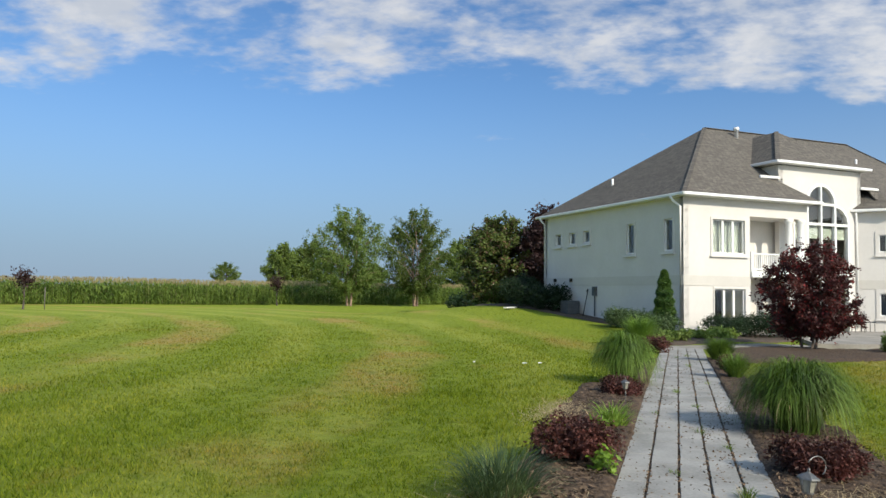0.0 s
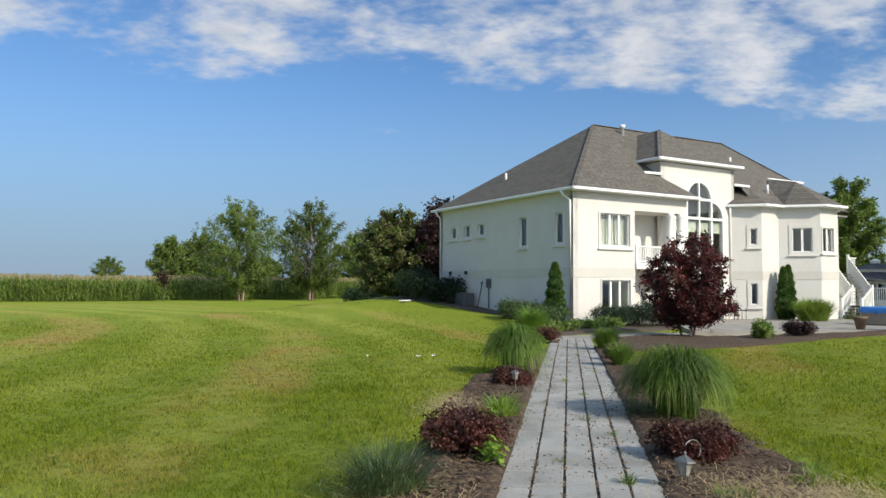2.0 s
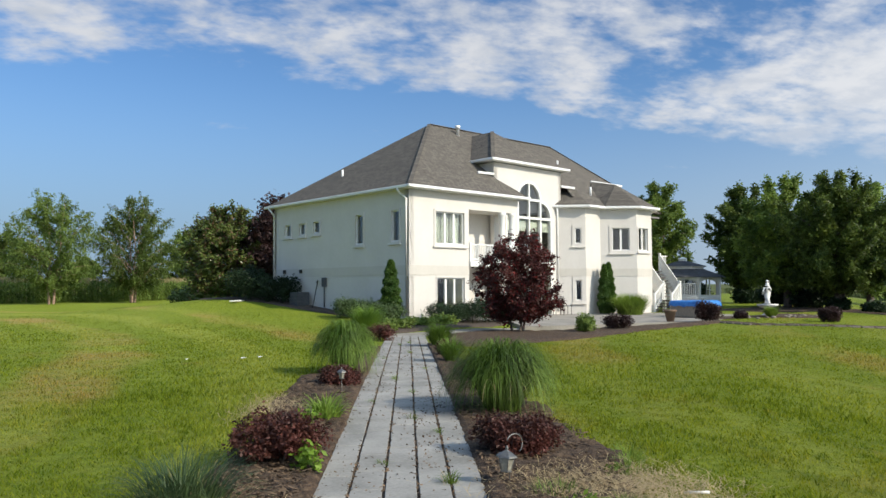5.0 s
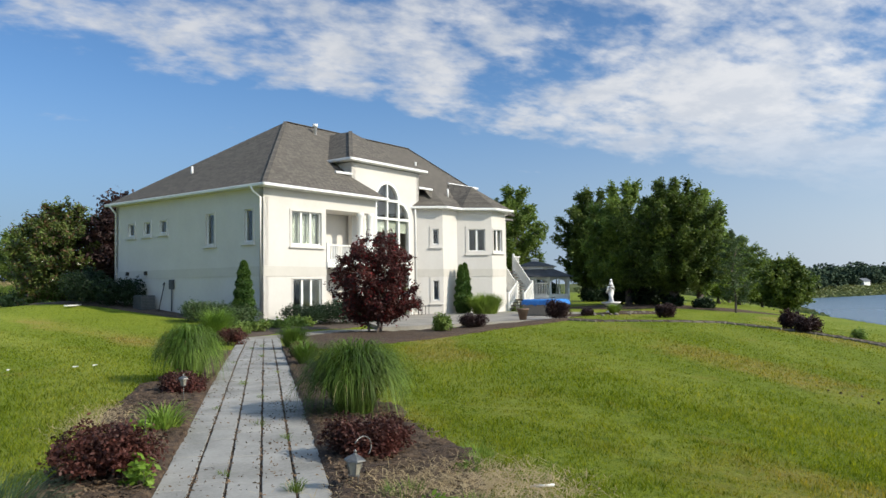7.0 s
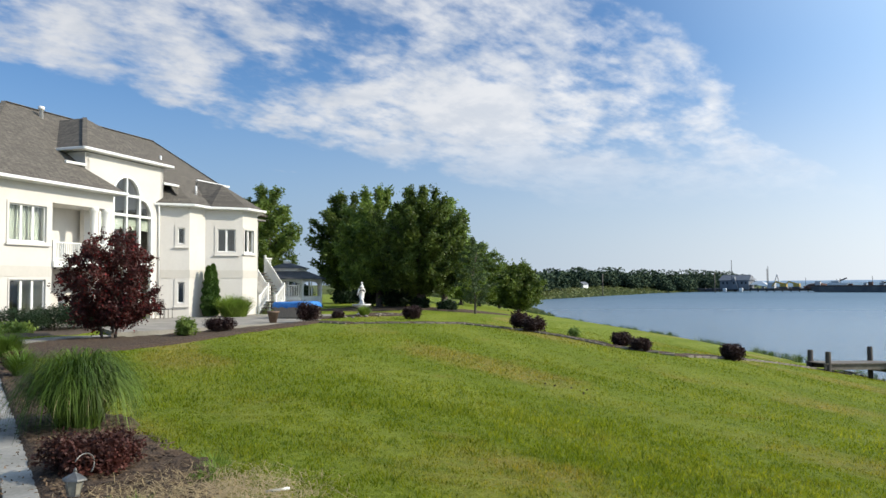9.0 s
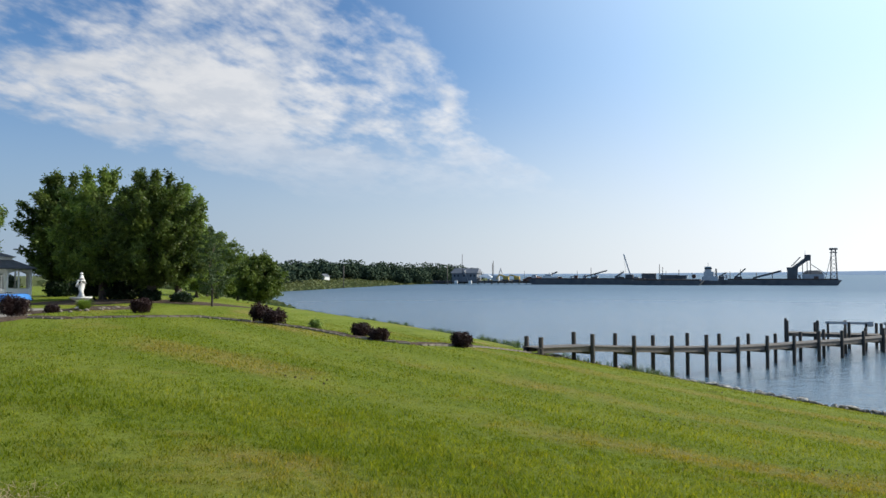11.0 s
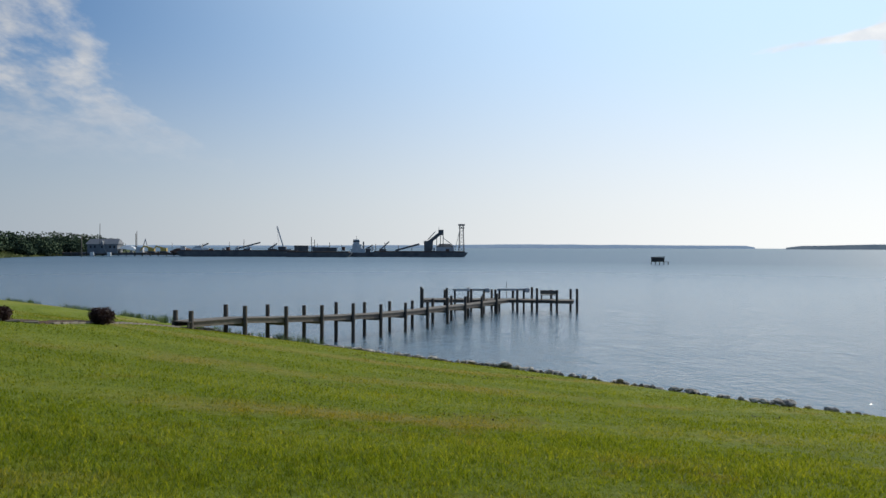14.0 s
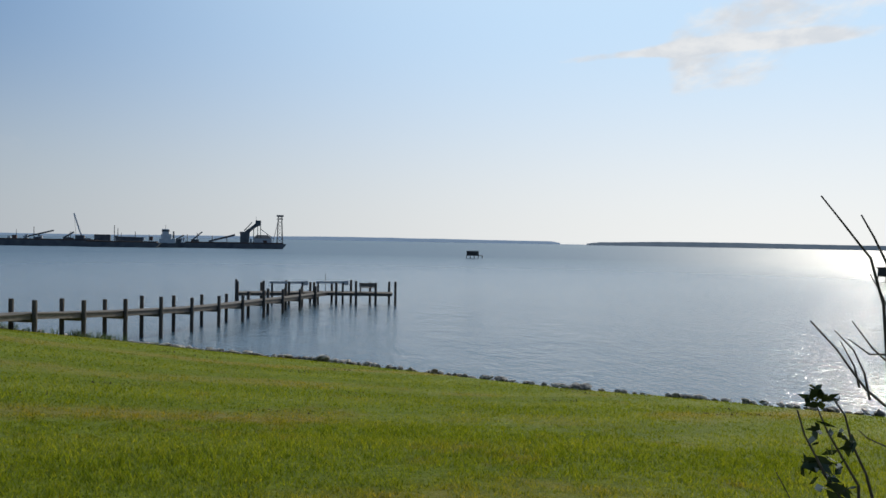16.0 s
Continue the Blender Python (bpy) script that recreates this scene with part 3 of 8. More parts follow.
def wall_cells(bm, length, z0, z1, holes, thick, x_from=0.0):
    """A wall from upright slices that leave the rectangular holes open."""
    xs = sorted({x_from, length, *[h[0] for h in holes], *[h[1] for h in holes]})
    for xa, xb in zip(xs, xs[1:]):
        z = z0
        for h in sorted((h for h in holes if h[0] <= xa + 1e-6 and h[1] >= xb - 1e-6), key=lambda h: h[2]):
            if h[2] > z + 1e-6:
                add_box(bm, xa, xb, 0, thick, z, h[2])
            z = h[3]
        if z1 > z + 1e-6:
            add_box(bm, xa, xb, 0, thick, z, z1)


def add_ring(bm, x0, x1, z0, z1, width, y0, y1):
    """A rectangular frame as one closed piece, grown inwards by width."""
    loops = []
    for y in (y0, y1):
        for w in (0.0, width):
            loops.append([bm.verts.new(v) for v in ((x0 + w, y, z0 + w), (x1 - w, y, z0 + w), (x1 - w, y, z1 - w), (x0 + w, y, z1 - w))])
    of, nf, ob, nb = loops
    for i in range(4):
        j = (i + 1) % 4
        for a, b in ((of, nf), (nf, nb), (nb, ob), (ob, of)):
            bm.faces.new((a[i], a[j], b[j], b[i]))


def window(m, x0, x1, z0, z1, lights=1, trim=0.09, sill=True, curtain=None, deep=0.10, cloth=None):
    """A window in a wall hole: casing, upright bars, panes, sill."""
    bm = bmesh.new()
    f = 0.05
    add_ring(bm, x0, x1, z0, z1, f, deep - 0.04, deep + 0.04)
    w = (x1 - x0 - 2 * f) / lights
    win = part("window", bm_mesh("window", bm, TRIM), house, m=m)
    for k in range(1, lights):
        c = x0 + f + w * k
        part("mullion", box_mesh("mullion", c - 0.055, c + 0.055, deep - 0.05, deep + 0.04, z0 + f, z1 - f, TRIM), win)
    bm = bmesh.new()
    add_ring(bm, x0 - trim, x1 + trim, z0 - trim, z1 + trim, trim, -0.035, 0.0)
    part("casing", bm_mesh("casing", bm, STUCCO), win, "raised stucco casing")
    for k in range(lights):
        a, b = x0 + f + w * k, x0 + f + w * (k + 1)
        pane = part("pane", box_mesh("pane", a, b, deep, deep + 0.012, z0 + f, z1 - f, GLASS), win)
        pane.visible_shadow = False
    if sill:
        part("sill", box_mesh("sill", x0 - trim - 0.06, x1 + trim + 0.06, -0.10, 0.0, z0 - trim - 0.07, z0 - trim, STUCCO, 0.008), win)
    if curtain:
        c0, c1 = curtain
        bm = bmesh.new()
        n = int((x1 - x0) / 0.05)
        row = [[bm.verts.new((x0 + (x1 - x0) * i / n, 0.30 + 0.012 * math.sin(i * 1.9), z)) for i in range(n + 1)] for z in (z0 + (z1 - z0) * c0, z0 + (z1 - z0) * c1)]
        for i in range(n):
            bm.faces.new((row[0][i], row[0][i + 1], row[1][i + 1], row[1][i]))
        part("curtain", bm_mesh("curtain", bm, cloth or CURTAIN), win, "dark curtain behind the glass" if cloth else "pale curtain behind the glass")
    return win


def wall(a, b, z0=-0.5, z1=EAVE - 0.1, wins=(), holes=(), thick=0.25, band=True):
    m, length = panel_frame(a, b)
    bm = bmesh.new()
    wall_cells(bm, length, z0, z1, [w[:4] for w in wins] + list(holes), thick)
    bmesh.ops.remove_doubles(bm, verts=bm.verts[:], dist=1e-4)
    part("wall", bm_mesh("wall", bm, STUCCO), house, m=m)
    for w in wins:
        window(m, *w)
    if band:
        bm = bmesh.new()
        cuts = sorted((h[0], h[1]) for h in [w[:4] for w in wins] + list(holes) if h[2] < 2.25 and h[3] > 1.9)
        x = 0.0
        for c0, c1 in cuts + [(length, length)]:
            if c0 > x + 0.02:
                add_box(bm, x, c0, -0.018, 0.0, 1.9, 2.32)
            x = c1
        part("belt_course", bm_mesh("belt_course", bm, STUCCO_BAND), house, "slightly darker beige belt course", m=m)
    return m


FRONT_Y, CENTRE_Y = 0.0, 1.05
# side wall in the shade
wall((0, 11.4), (0, 0), wins=[(1.14, 1.74, 4.05, 4.66), (2.55, 3.12, 4.05, 4.66), (3.88, 4.47, 4.08, 4.67), (7.51, 8.10, 3.36, 4.73, 1, 0.09, True, (0, 1), 0.10, CURTAIN_DARK), (10.19, 10.74, 3.38, 4.75, 1, 0.09, True)])
# front of the wing with the balcony
wall((0, 0), (3.6, 0), wins=[(1.53, 3.29, 3.29, 4.74, 3, 0.10, True, (0, 1)), (1.60, 3.29, -0.1, 1.78, 3, 0.06, False)])
m_front, _ = panel_frame((3.6, 0), (7.0, 0))
part("lintel", box_mesh("lintel", 0, 3.4, 0, 0.3, 4.95, EAVE - 0.1, STUCCO), house, m=m_front)
wall((3.6, 1.5), (7.0, 1.5), wins=[(0.15, 0.75, 0.0, 1.75)], band=False)
wall((3.6, 0.25), (3.6, 1.5), band=False)
part("balcony_floor", box_mesh("balcony_floor", 3.6, 7.05, -0.12, 1.5, 2.3, 2.56, TRIM, 0.01), house)
part("balcony_ceiling", box_mesh("balcony_ceiling", 3.6, 7.0, 0.3, 1.5, 4.95, 5.05, STUCCO), house)
for cx in (5.98, 6.68):
    prof = [(0.19, 2.56), (0.19, 2.66), (0.15, 2.70), (0.15, 4.72), (0.17, 4.76), (0.2, 4.84), (0.2, 4.95)]
    part("column", lathe_mesh("column", prof, TRIM, 14), house, "round white balcony column", pose(cx, 0.12, 0))
    part("post", box_mesh("post", cx - 0.16, cx + 0.16, -0.04, 0.28, -0.4, 2.3, STUCCO), house)


def railing(a, b, z, height, parent, gap=0.11, posts=True):
    """A white balustrade between a and b with square pickets."""
    a, b = Vector((*a, z)), Vector((*b, z))
    d = b - a
    bm = bmesh.new()
    m = Matrix.Translation(a) @ d.to_track_quat("X", "Z").to_matrix().to_4x4()
    add_box(bm, 0, d.length, -0.035, 0.035, height - 0.06, height, m)
    rail = part("railing", bm_mesh("railing", bm, TRIM), parent, "white wooden balustrade")
    bm = bmesh.new()
    add_box(bm, 0, d.length, -0.03, 0.03, 0.07, 0.12, m)
    part("bottom_rail", bm_mesh("bottom_rail", bm, TRIM), parent)
    me = box_mesh("picket", -0.018, 0.018, -0.018, 0.018, 0.12, height - 0.06, TRIM)
    n = max(2, int(d.length / gap))
    for i in range(1, n):
        part("picket", me, rail, m=Matrix.Translation(a + d * (i / n)))
    return rail


railing((3.66, 0.0), (5.8, 0.0), 2.56, 0.80, house)
railing((6.16, 0.0), (6.5, 0.0), 2.56, 0.80, house)
wall((7.0, 0.0), (7.0, 1.05), z1=4.95, holes=[(0.12, 1.05, 2.56, 4.95)], band=False)
part("rail_post", box_mesh("rail_post", 3.62, 3.72, -0.05, 0.05, 2.56, 3.42, TRIM), house)


def arch_wall():
    """The tall middle wall with the stepped, arched window group."""
    x_l, x_r, z_top = 6.4, 11.72, 7.6
    cx, r = 9.07, 0.90                    # the middle light and its half-round head
    spring, side_w = 5.90, 0.86
    m, _ = panel_frame((0, CENTRE_Y), (20, CENTRE_Y))
    xs = [x_l, cx - r - side_w] + list(np.linspace(cx - r - side_w, cx - r, 9)[1:]) + list(np.linspace(cx - r, cx + r, 25)[1:]) + list(np.linspace(cx + r, cx + r + side_w, 9)[1:]) + [x_r]

    def head(x, left):
        u = abs(x - cx)
        if u > r + side_w - 1e-6:
            return None
        if u < r - 1e-6 or (abs(u - r) < 1e-6 and ((x < cx) != left)):
            return spring + math.sqrt(max(r * r - u * u, 0))
        t = (u - r) / side_w
        return 4.97 + 0.86 * math.sqrt(max(1 - t * t, 0))
    bm = bmesh.new()
    for a, b in zip(xs, xs[1:]):
        mid = (a + b) / 2
        if abs(mid - cx) > r + side_w:
            add_box(bm, a, b, 0, 0.25, -0.5, z_top)
            continue
        ha, hb = head(a + 1e-5, True) or 4.97, head(b - 1e-5, False) or 4.97
        vs = add_box(bm, a, b, 0, 0.25, 4.9, z_top)
        for q in vs:
            if q.co.z < 5.5:
                q.co.z = ha if abs(q.co.x - a) < 1e-6 else hb
    bmesh.ops.remove_doubles(bm, verts=bm.verts[:], dist=1e-4)
    part("wall", bm_mesh("wall", bm, STUCCO), house, "tall middle wall with an arched window opening", m)
    # frame
    bm = bmesh.new()
    z_sill = 0.15

    bars = []

    def bar(xa, xb, za, zb, proud=0.03):
        bars.append((xa, xb, -proud, 0.14, za, zb))
    for x in (cx - r, cx + r):
        bar(x - 0.06, x + 0.06, z_sill, spring + 0.02)
    for x in (cx - r - side_w, cx + r + side_w):
        bar(x - 0.05, x + 0.05, z_sill, 4.97)
    bar(cx - 0.045, cx + 0.045, z_sill, spring + r - 0.02, 0.025)
    bar(cx - r - side_w, cx + r + side_w, 4.88, 5.0, 0.035)
    bar(cx - r, cx + r, spring - 0.06, spring + 0.06, 0.035)
    bar(cx - r - side_w, cx + r + side_w, 2.45, 2.7, 0.035)
    prev = None
    for i in range(33):
        a = math.pi * i / 32
        p = [(cx + (r + e) * math.cos(a), spring + (r + e) * math.sin(a)) for e in (-0.05, 0.09)]
        q = [bm.verts.new((x, y, z)) for x, z in p for y in (-0.035, 0.12)]
        if prev:
            bm.faces.new((prev[0], q[0], q[2], prev[2])), bm.faces.new((prev[0], prev[1], q[1], q[0])), bm.faces.new((prev[2], q[2], q[3], prev[3]))
        prev = q
    side_arches = []
    for sgn in (-1, 1):
        prev, am = None, bmesh.new()
        side_arches.append(am)
        for i in range(13):
            a = math.pi / 2 * i / 12
            q = []
            for e in (-0.05, 0.08):
                x, z = cx + sgn * (r + (side_w + e) * math.sin(a)), 4.97 + (0.86 + e) * math.cos(a)
                q += [am.verts.new((x, y, z)) for y in (-0.035, 0.12)]
            if prev:
                am.faces.new((prev[0], q[0], q[2], prev[2])), am.faces.new((prev[0], prev[1], q[1], q[0])), am.faces.new((prev[2], q[2], q[3], prev[3]))
            prev = q
    bmesh.ops.recalc_face_normals(bm, faces=bm.faces)
    win = part("window", bm_mesh("window", bm, TRIM), house, "tall arched white-framed window group", m)
    for b in bars:
        part("frame_bar", box_mesh("frame_bar", *b, TRIM), win)
    for am in side_arches:
        bmesh.ops.recalc_face_normals(am, faces=am.faces)
        part("side_arch", bm_mesh("side_arch", am, TRIM), win)

    def pane(x0, x1, z0, top):
        n = 10
        pts = [(x0, z0), (x1, z0)] + [(x1 + (x0 - x1) * i / n, top(x1 + (x0 - x1) * i / n)) for i in range(n + 1)]
        vs = [(x, y, z) for y in (0.08, 0.092) for x, z in pts]
        k = len(pts)
        fs = [tuple(range(k)), tuple(range(2 * k - 1, k - 1, -1))] + [(i, i + k, (i + 1) % k + k, (i + 1) % k) for i in range(k)]
        p = part("pane", raw_mesh("pane", vs, fs, GLASS), win)
        p.visible_shadow = False
    arc = lambda x: spring + math.sqrt(max((r - 0.04) ** 2 - (x - cx) ** 2, 0.0))
    for x0, x1 in ((cx - r + 0.05, cx - 0.04), (cx + 0.04, cx + r - 0.05)):
        pane(x0, x1, spring + 0.05, arc)
        pane(x0, x1, 4.99, lambda x: spring - 0.05)
        pane(x0, x1, 2.7, lambda x: 4.89)
        pane(x0, x1, z_sill, lambda x: 2.46)
    for sgn in (-1, 1):
        x0, x1 = sorted((cx + sgn * (r + 0.05), cx + sgn * (r + side_w - 0.04)))
        pane(x0, x1, 4.99, lambda x: 4.97 + 0.84 * math.sqrt(max(1 - ((abs(x - cx) - r) / side_w) ** 2, 0.0)))
        pane(x0, x1, 2.7, lambda x: 4.89)
        pane(x0, x1, z_sill, lambda x: 2.46)
    # roller shades behind the upper panes
    for x0, x1 in ((cx - r - side_w + 0.08, cx - r - 0.08), (cx - r + 0.08, cx - 0.06), (cx + 0.06, cx + r - 0.08), (cx + r + 0.08, cx + r + side_w - 0.08)):
        part("roller_shade", box_mesh("roller_shade", x0, x1, 0.16, 0.17, 4.25, 4.88, CURTAIN), win, "pale green half-drawn roller shade")


arch_wall()
wall((6.4, 4.4), (6.4, CENTRE_Y), z0=5.5, z1=7.6, band=False)
wall((11.72, CENTRE_Y), (11.72, 4.4), z0=5.5, z1=7.6, band=False)
A, B, D, E, G, H = (11.44, 1.05), (12.5, 0.0), (13.84, 0.0), (15.26, -1.42), (16.75, -1.42), (18.2, 0.0)
wall(A, B, wins=[(0.92, 1.26, 3.68, 4.52, 1, 0.16), (0.92, 1.26, 0.60, 1.70, 1, 0.16)])
wall(B, D)
wall(D, E, wins=[(0.66, 1.62, 3.33, 4.58, 2, 0.16)])
wall(E, G, wins=[(0.14, 1.08, 3.33, 4.58, 2, 0.1)])
wall(G, H, wins=[(0.5, 1.5, 3.33, 4.58, 2, 0.1)])
wall(H, (18.2, 1.05))
wall((18.2, 1.05), (20.8, 1.05), wins=[(0.3, 1.3, 2.5, 4.6, 1, 0.1, False)])
wall((20.8, 1.05), (20.8, 11.4))
wall((20.8, 11.4), (0, 11.4))
# floors and an inner wall, added and dark-coloured so the rooms are closed and dim
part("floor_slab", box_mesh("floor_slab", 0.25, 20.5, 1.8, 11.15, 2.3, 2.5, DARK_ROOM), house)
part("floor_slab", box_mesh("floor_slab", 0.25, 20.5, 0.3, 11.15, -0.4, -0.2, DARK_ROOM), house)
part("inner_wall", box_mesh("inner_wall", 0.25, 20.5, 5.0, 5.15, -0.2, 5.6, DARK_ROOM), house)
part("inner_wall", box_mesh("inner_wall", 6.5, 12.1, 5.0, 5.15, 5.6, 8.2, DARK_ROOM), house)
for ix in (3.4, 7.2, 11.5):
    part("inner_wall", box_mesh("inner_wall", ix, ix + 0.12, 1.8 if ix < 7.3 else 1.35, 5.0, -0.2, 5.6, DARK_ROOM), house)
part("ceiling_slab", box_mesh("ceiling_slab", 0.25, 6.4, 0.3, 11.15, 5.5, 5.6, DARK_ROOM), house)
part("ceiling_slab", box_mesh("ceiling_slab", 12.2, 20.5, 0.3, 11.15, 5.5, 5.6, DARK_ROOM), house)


def roof(name, verts, faces, thick=0.06, label=""):
    me = raw_mesh(name, verts, faces, SHINGLE)
    ob = part(name, me, house, label)
    so = ob.modifiers.new("thickness", "SOLIDIFY")
    so.thickness, so.offset = thick, -1
    return ob


def front_z(y):
    return EAVE + (y + OVER) * PITCH


X0, X1, Y0, Y1, RY, RX = -0.33, 21.3, -OVER, 11.4 + OVER, 5.7, 6.22
fp = [(X0, Y0), (7.42, Y0), (6.37, 1.12), (12.25, 1.12), (16.5, RY), (RX, RY)]
roof("roof", [(x, y, front_z(y)) for x, y in fp] + [(X1, 0.65, 5.9), (X0, Y1, EAVE), (X1, Y1, EAVE), (12.25, 0.65, 6.3)], [(0, 1, 2, 5), (5, 2, 3, 4), (3, 9, 6), (3, 6, 4), (0, 5, 7), (7, 5, 4, 8), (6, 8, 4)], label="grey-brown shingled hip roof")
cl, cr, cf, ce = 6.0, 12.05, 0.70, 7.74
ck = (cr - cl) / 2 - 0.1
roof("roof", [(cl, cf, ce), (cr, cf, ce), ((cl + cr) / 2, cf + ck, ce + ck * PITCH), ((cl + cr) / 2, 5.9, ce + ck * PITCH), (cl, 5.9, ce), (cr, 5.9, ce)], [(0, 1, 2), (0, 2, 3, 4), (1, 5, 3, 2)], label="raised hip roof over the middle wall")
roof("roof", [(11.0, 1.1, EAVE), (12.33, -0.4, EAVE), (14.1, -0.4, EAVE), (14.9, 0.6, 6.3), (13.0, 1.15, 6.86), (13.0, 2.2, 7.2)], [(0, 1, 4), (1, 2, 4), (2, 3, 4), (4, 3, 5), (0, 4, 5)], label="hip roof over the narrow bay")
roof("roof", [(13.72, -0.4, EAVE), (15.10, -1.82, EAVE), (16.92, -1.82, EAVE), (18.7, -0.1, EAVE), (16.0, 0.4, 7.24), (16.0, 2.1, 7.6), (19.4, 0.8, 6.2), (13.72, 0.6, EAVE)], [(0, 1, 4), (1, 2, 4), (2, 3, 4), (3, 6, 5, 4), (7, 0, 4, 5)], label="many-sided hip roof over the wide bay")
# hips and ridges capped
for a, b in (((X0, Y0, EAVE), (RX, RY, RIDGE)), ((RX, RY, RIDGE), (16.5, RY, RIDGE)), ((cl, cf, ce), ((cl + cr) / 2, cf + ck, ce + ck * PITCH)), ((X1, 0.65, 5.9), (16.5, RY, RIDGE))):
    part("ridge_cap", beam_mesh("ridge_cap", Vector(a) + Vector((0, 0, 0.02)), Vector(b) + Vector((0, 0, 0.02)), 0.2, 0.025, SHINGLE), house)


def gutter(a, b, z):
    a, b = Vector((*a, z)), Vector((*b, z))
    d = (b - a).normalized()
    a, b = a - d * 0.03, b + d * 0.03
    part("gutter", beam_mesh("gutter", a, b, 0.12, 0.13, TRIM, 0.02), house, "white eaves gutter")


for pts in ([(X0, Y1), (X0, Y0), (7.42, Y0)], [(11.05, 1.05), (12.33, -0.42), (13.72, -0.42), (15.10, -1.84), (16.92, -1.84), (18.6, -0.2)]):
    for a, b in zip(pts, pts[1:]):
        gutter(a, b, EAVE - 0.03)
for a, b in (((cl, 2.9), (cl, cf)), ((cl, cf), (cr, cf)), ((cr, cf), (cr, 2.6))):
    gutter(a, b, ce - 0.04)
gutter((5.45, 1.2), (6.45, 1.1), 7.0)
gutter((11.7, 1.0), (12.85, 1.0), 6.82)
gutter((16.38, 2.4), (19.57, 2.4), 7.66)
# soffits
for vs in ([(X0, Y0), (7.42, Y0), (7.42, 0.1), (0.1, 0.1)], [(X0, Y0), (0.1, 0.1), (0.1, 11.3), (X0, Y1)], [(7.42, Y0), (7.42, 1.1), (6.9, 1.1), (6.9, 0)],
           [(11.0, 1.1), (12.3, -0.42), (13.72, -0.42), (15.1, -1.84), (16.92, -1.84), (18.6, -0.2), (18.6, 1.1), (11.2, 1.2)], [(cl, cf), (cr, cf), (cr, 1.1), (cl, 1.1)], [(cl, 1.1), (6.45, 1.1), (6.45, 4.0), (cl, 4.0)]):
    z = (ce if vs[0] == (cl, cf) or vs[0] == (cl, 1.1) else EAVE) - 0.1
    me = raw_mesh("soffit", [(x, y, z) for x, y in vs] + [(x, y, z + 0.03) for x, y in vs], [tuple(range(len(vs)))[::-1], tuple(range(len(vs), 2 * len(vs)))], TRIM)
    part("soffit", me, house)
# downpipes
for pts in ([(-0.42, 0.32, 5.62), (-0.3, 0.3, 5.45), (-0.07, 0.10, 5.2), (-0.07, 0.10, 0.1)], [(-0.42, 11.3, 5.62), (-0.07, 11.3, 5.25), (-0.07, 11.3, 1.0)], [(11.2, 0.9, 5.62), (11.32, 0.98, 5.2), (11.32, 0.98, 0.0)]):
    part("downpipe", tube_mesh("downpipe", pts, 0.05, TRIM, 8), house, "white rain downpipe")
# vents on the roof
bm = bmesh.new()
add_tube(bm, [(0, 0, -0.4), (0, 0, 0.45), (0, 0, 0.46), (0, 0, 0.62)], [0.11, 0.09, 0.15, 0.15], 12)
part("flue", bm_mesh("flue", bm, PVC, True), house, "white metal flue pipe", pose(7.75, 5.05, front_z(5.05) - 0.1))
for x, y in ((1.75, 7.5), (14.35, 3.35), (14.1, 0.8)):
    z = front_z(y) if x > 3 else EAVE + (x - X0) * (RIDGE - EAVE) / (RX - X0)
    part("vent_pipe", tube_mesh("vent_pipe", [(0, 0, -0.2), (0, 0, 0.34)], 0.06, PVC, 8), house, "short white vent pipe", pose(x, y, z))


# ---- plants ----
def unit_rows(rng, n):
    v = rng.normal(size=(n, 3))
    return v / np.linalg.norm(v, axis=1, keepdims=True)


def leaf_quads(rng, centres, size, droop=0.0, narrow=0.5, up=0.25):
    """Small pointed leaves, each a four-cornered blade in its own direction."""
    n = len(centres)
    d = unit_rows(rng, n)
    d[:, 2] = d[:, 2] * 0.7 - droop
    d /= np.linalg.norm(d, axis=1, keepdims=True)
    side = np.cross(d, unit_rows(rng, n) + [0, 0, up])
    side /= np.linalg.norm(side, axis=1, keepdims=True) + 1e-9
    s = (size * rng.uniform(0.6, 1.35, n))[:, None]
    c = np.asarray(centres)
    return np.stack([c - d * s, c + side * s * narrow, c + d * s, c - side * s * narrow], 1)


def crown_points(rng, n, blobs, hollow=0.55):
    """Points in the outer shells of several overlapping lumps (x, y, z, rx, rz)."""
    blobs = np.asarray(blobs, float)
    w = blobs[:, 3] ** 2
    k = rng.choice(len(blobs), n, p=w / w.sum())
    r = hollow + (1 - hollow) * rng.random(n) ** 0.6
    v = unit_rows(rng, n) * r[:, None]
    v *= 1 + 0.16 * np.sin(v[:, :1] * 9 + v[:, 1:2] * 7 + k[:, None]) + rng.normal(size=(n, 1)) * 0.06
    return blobs[k, :3] + v * np.stack([blobs[k, 3], blobs[k, 3], blobs[k, 4]], 1)


def clumped(rng, pts, per, spread):
    """Each point becomes a twig with several leaves round it."""
    return np.repeat(pts, per, 0) + rng.normal(size=(len(pts) * per, 3)) * spread


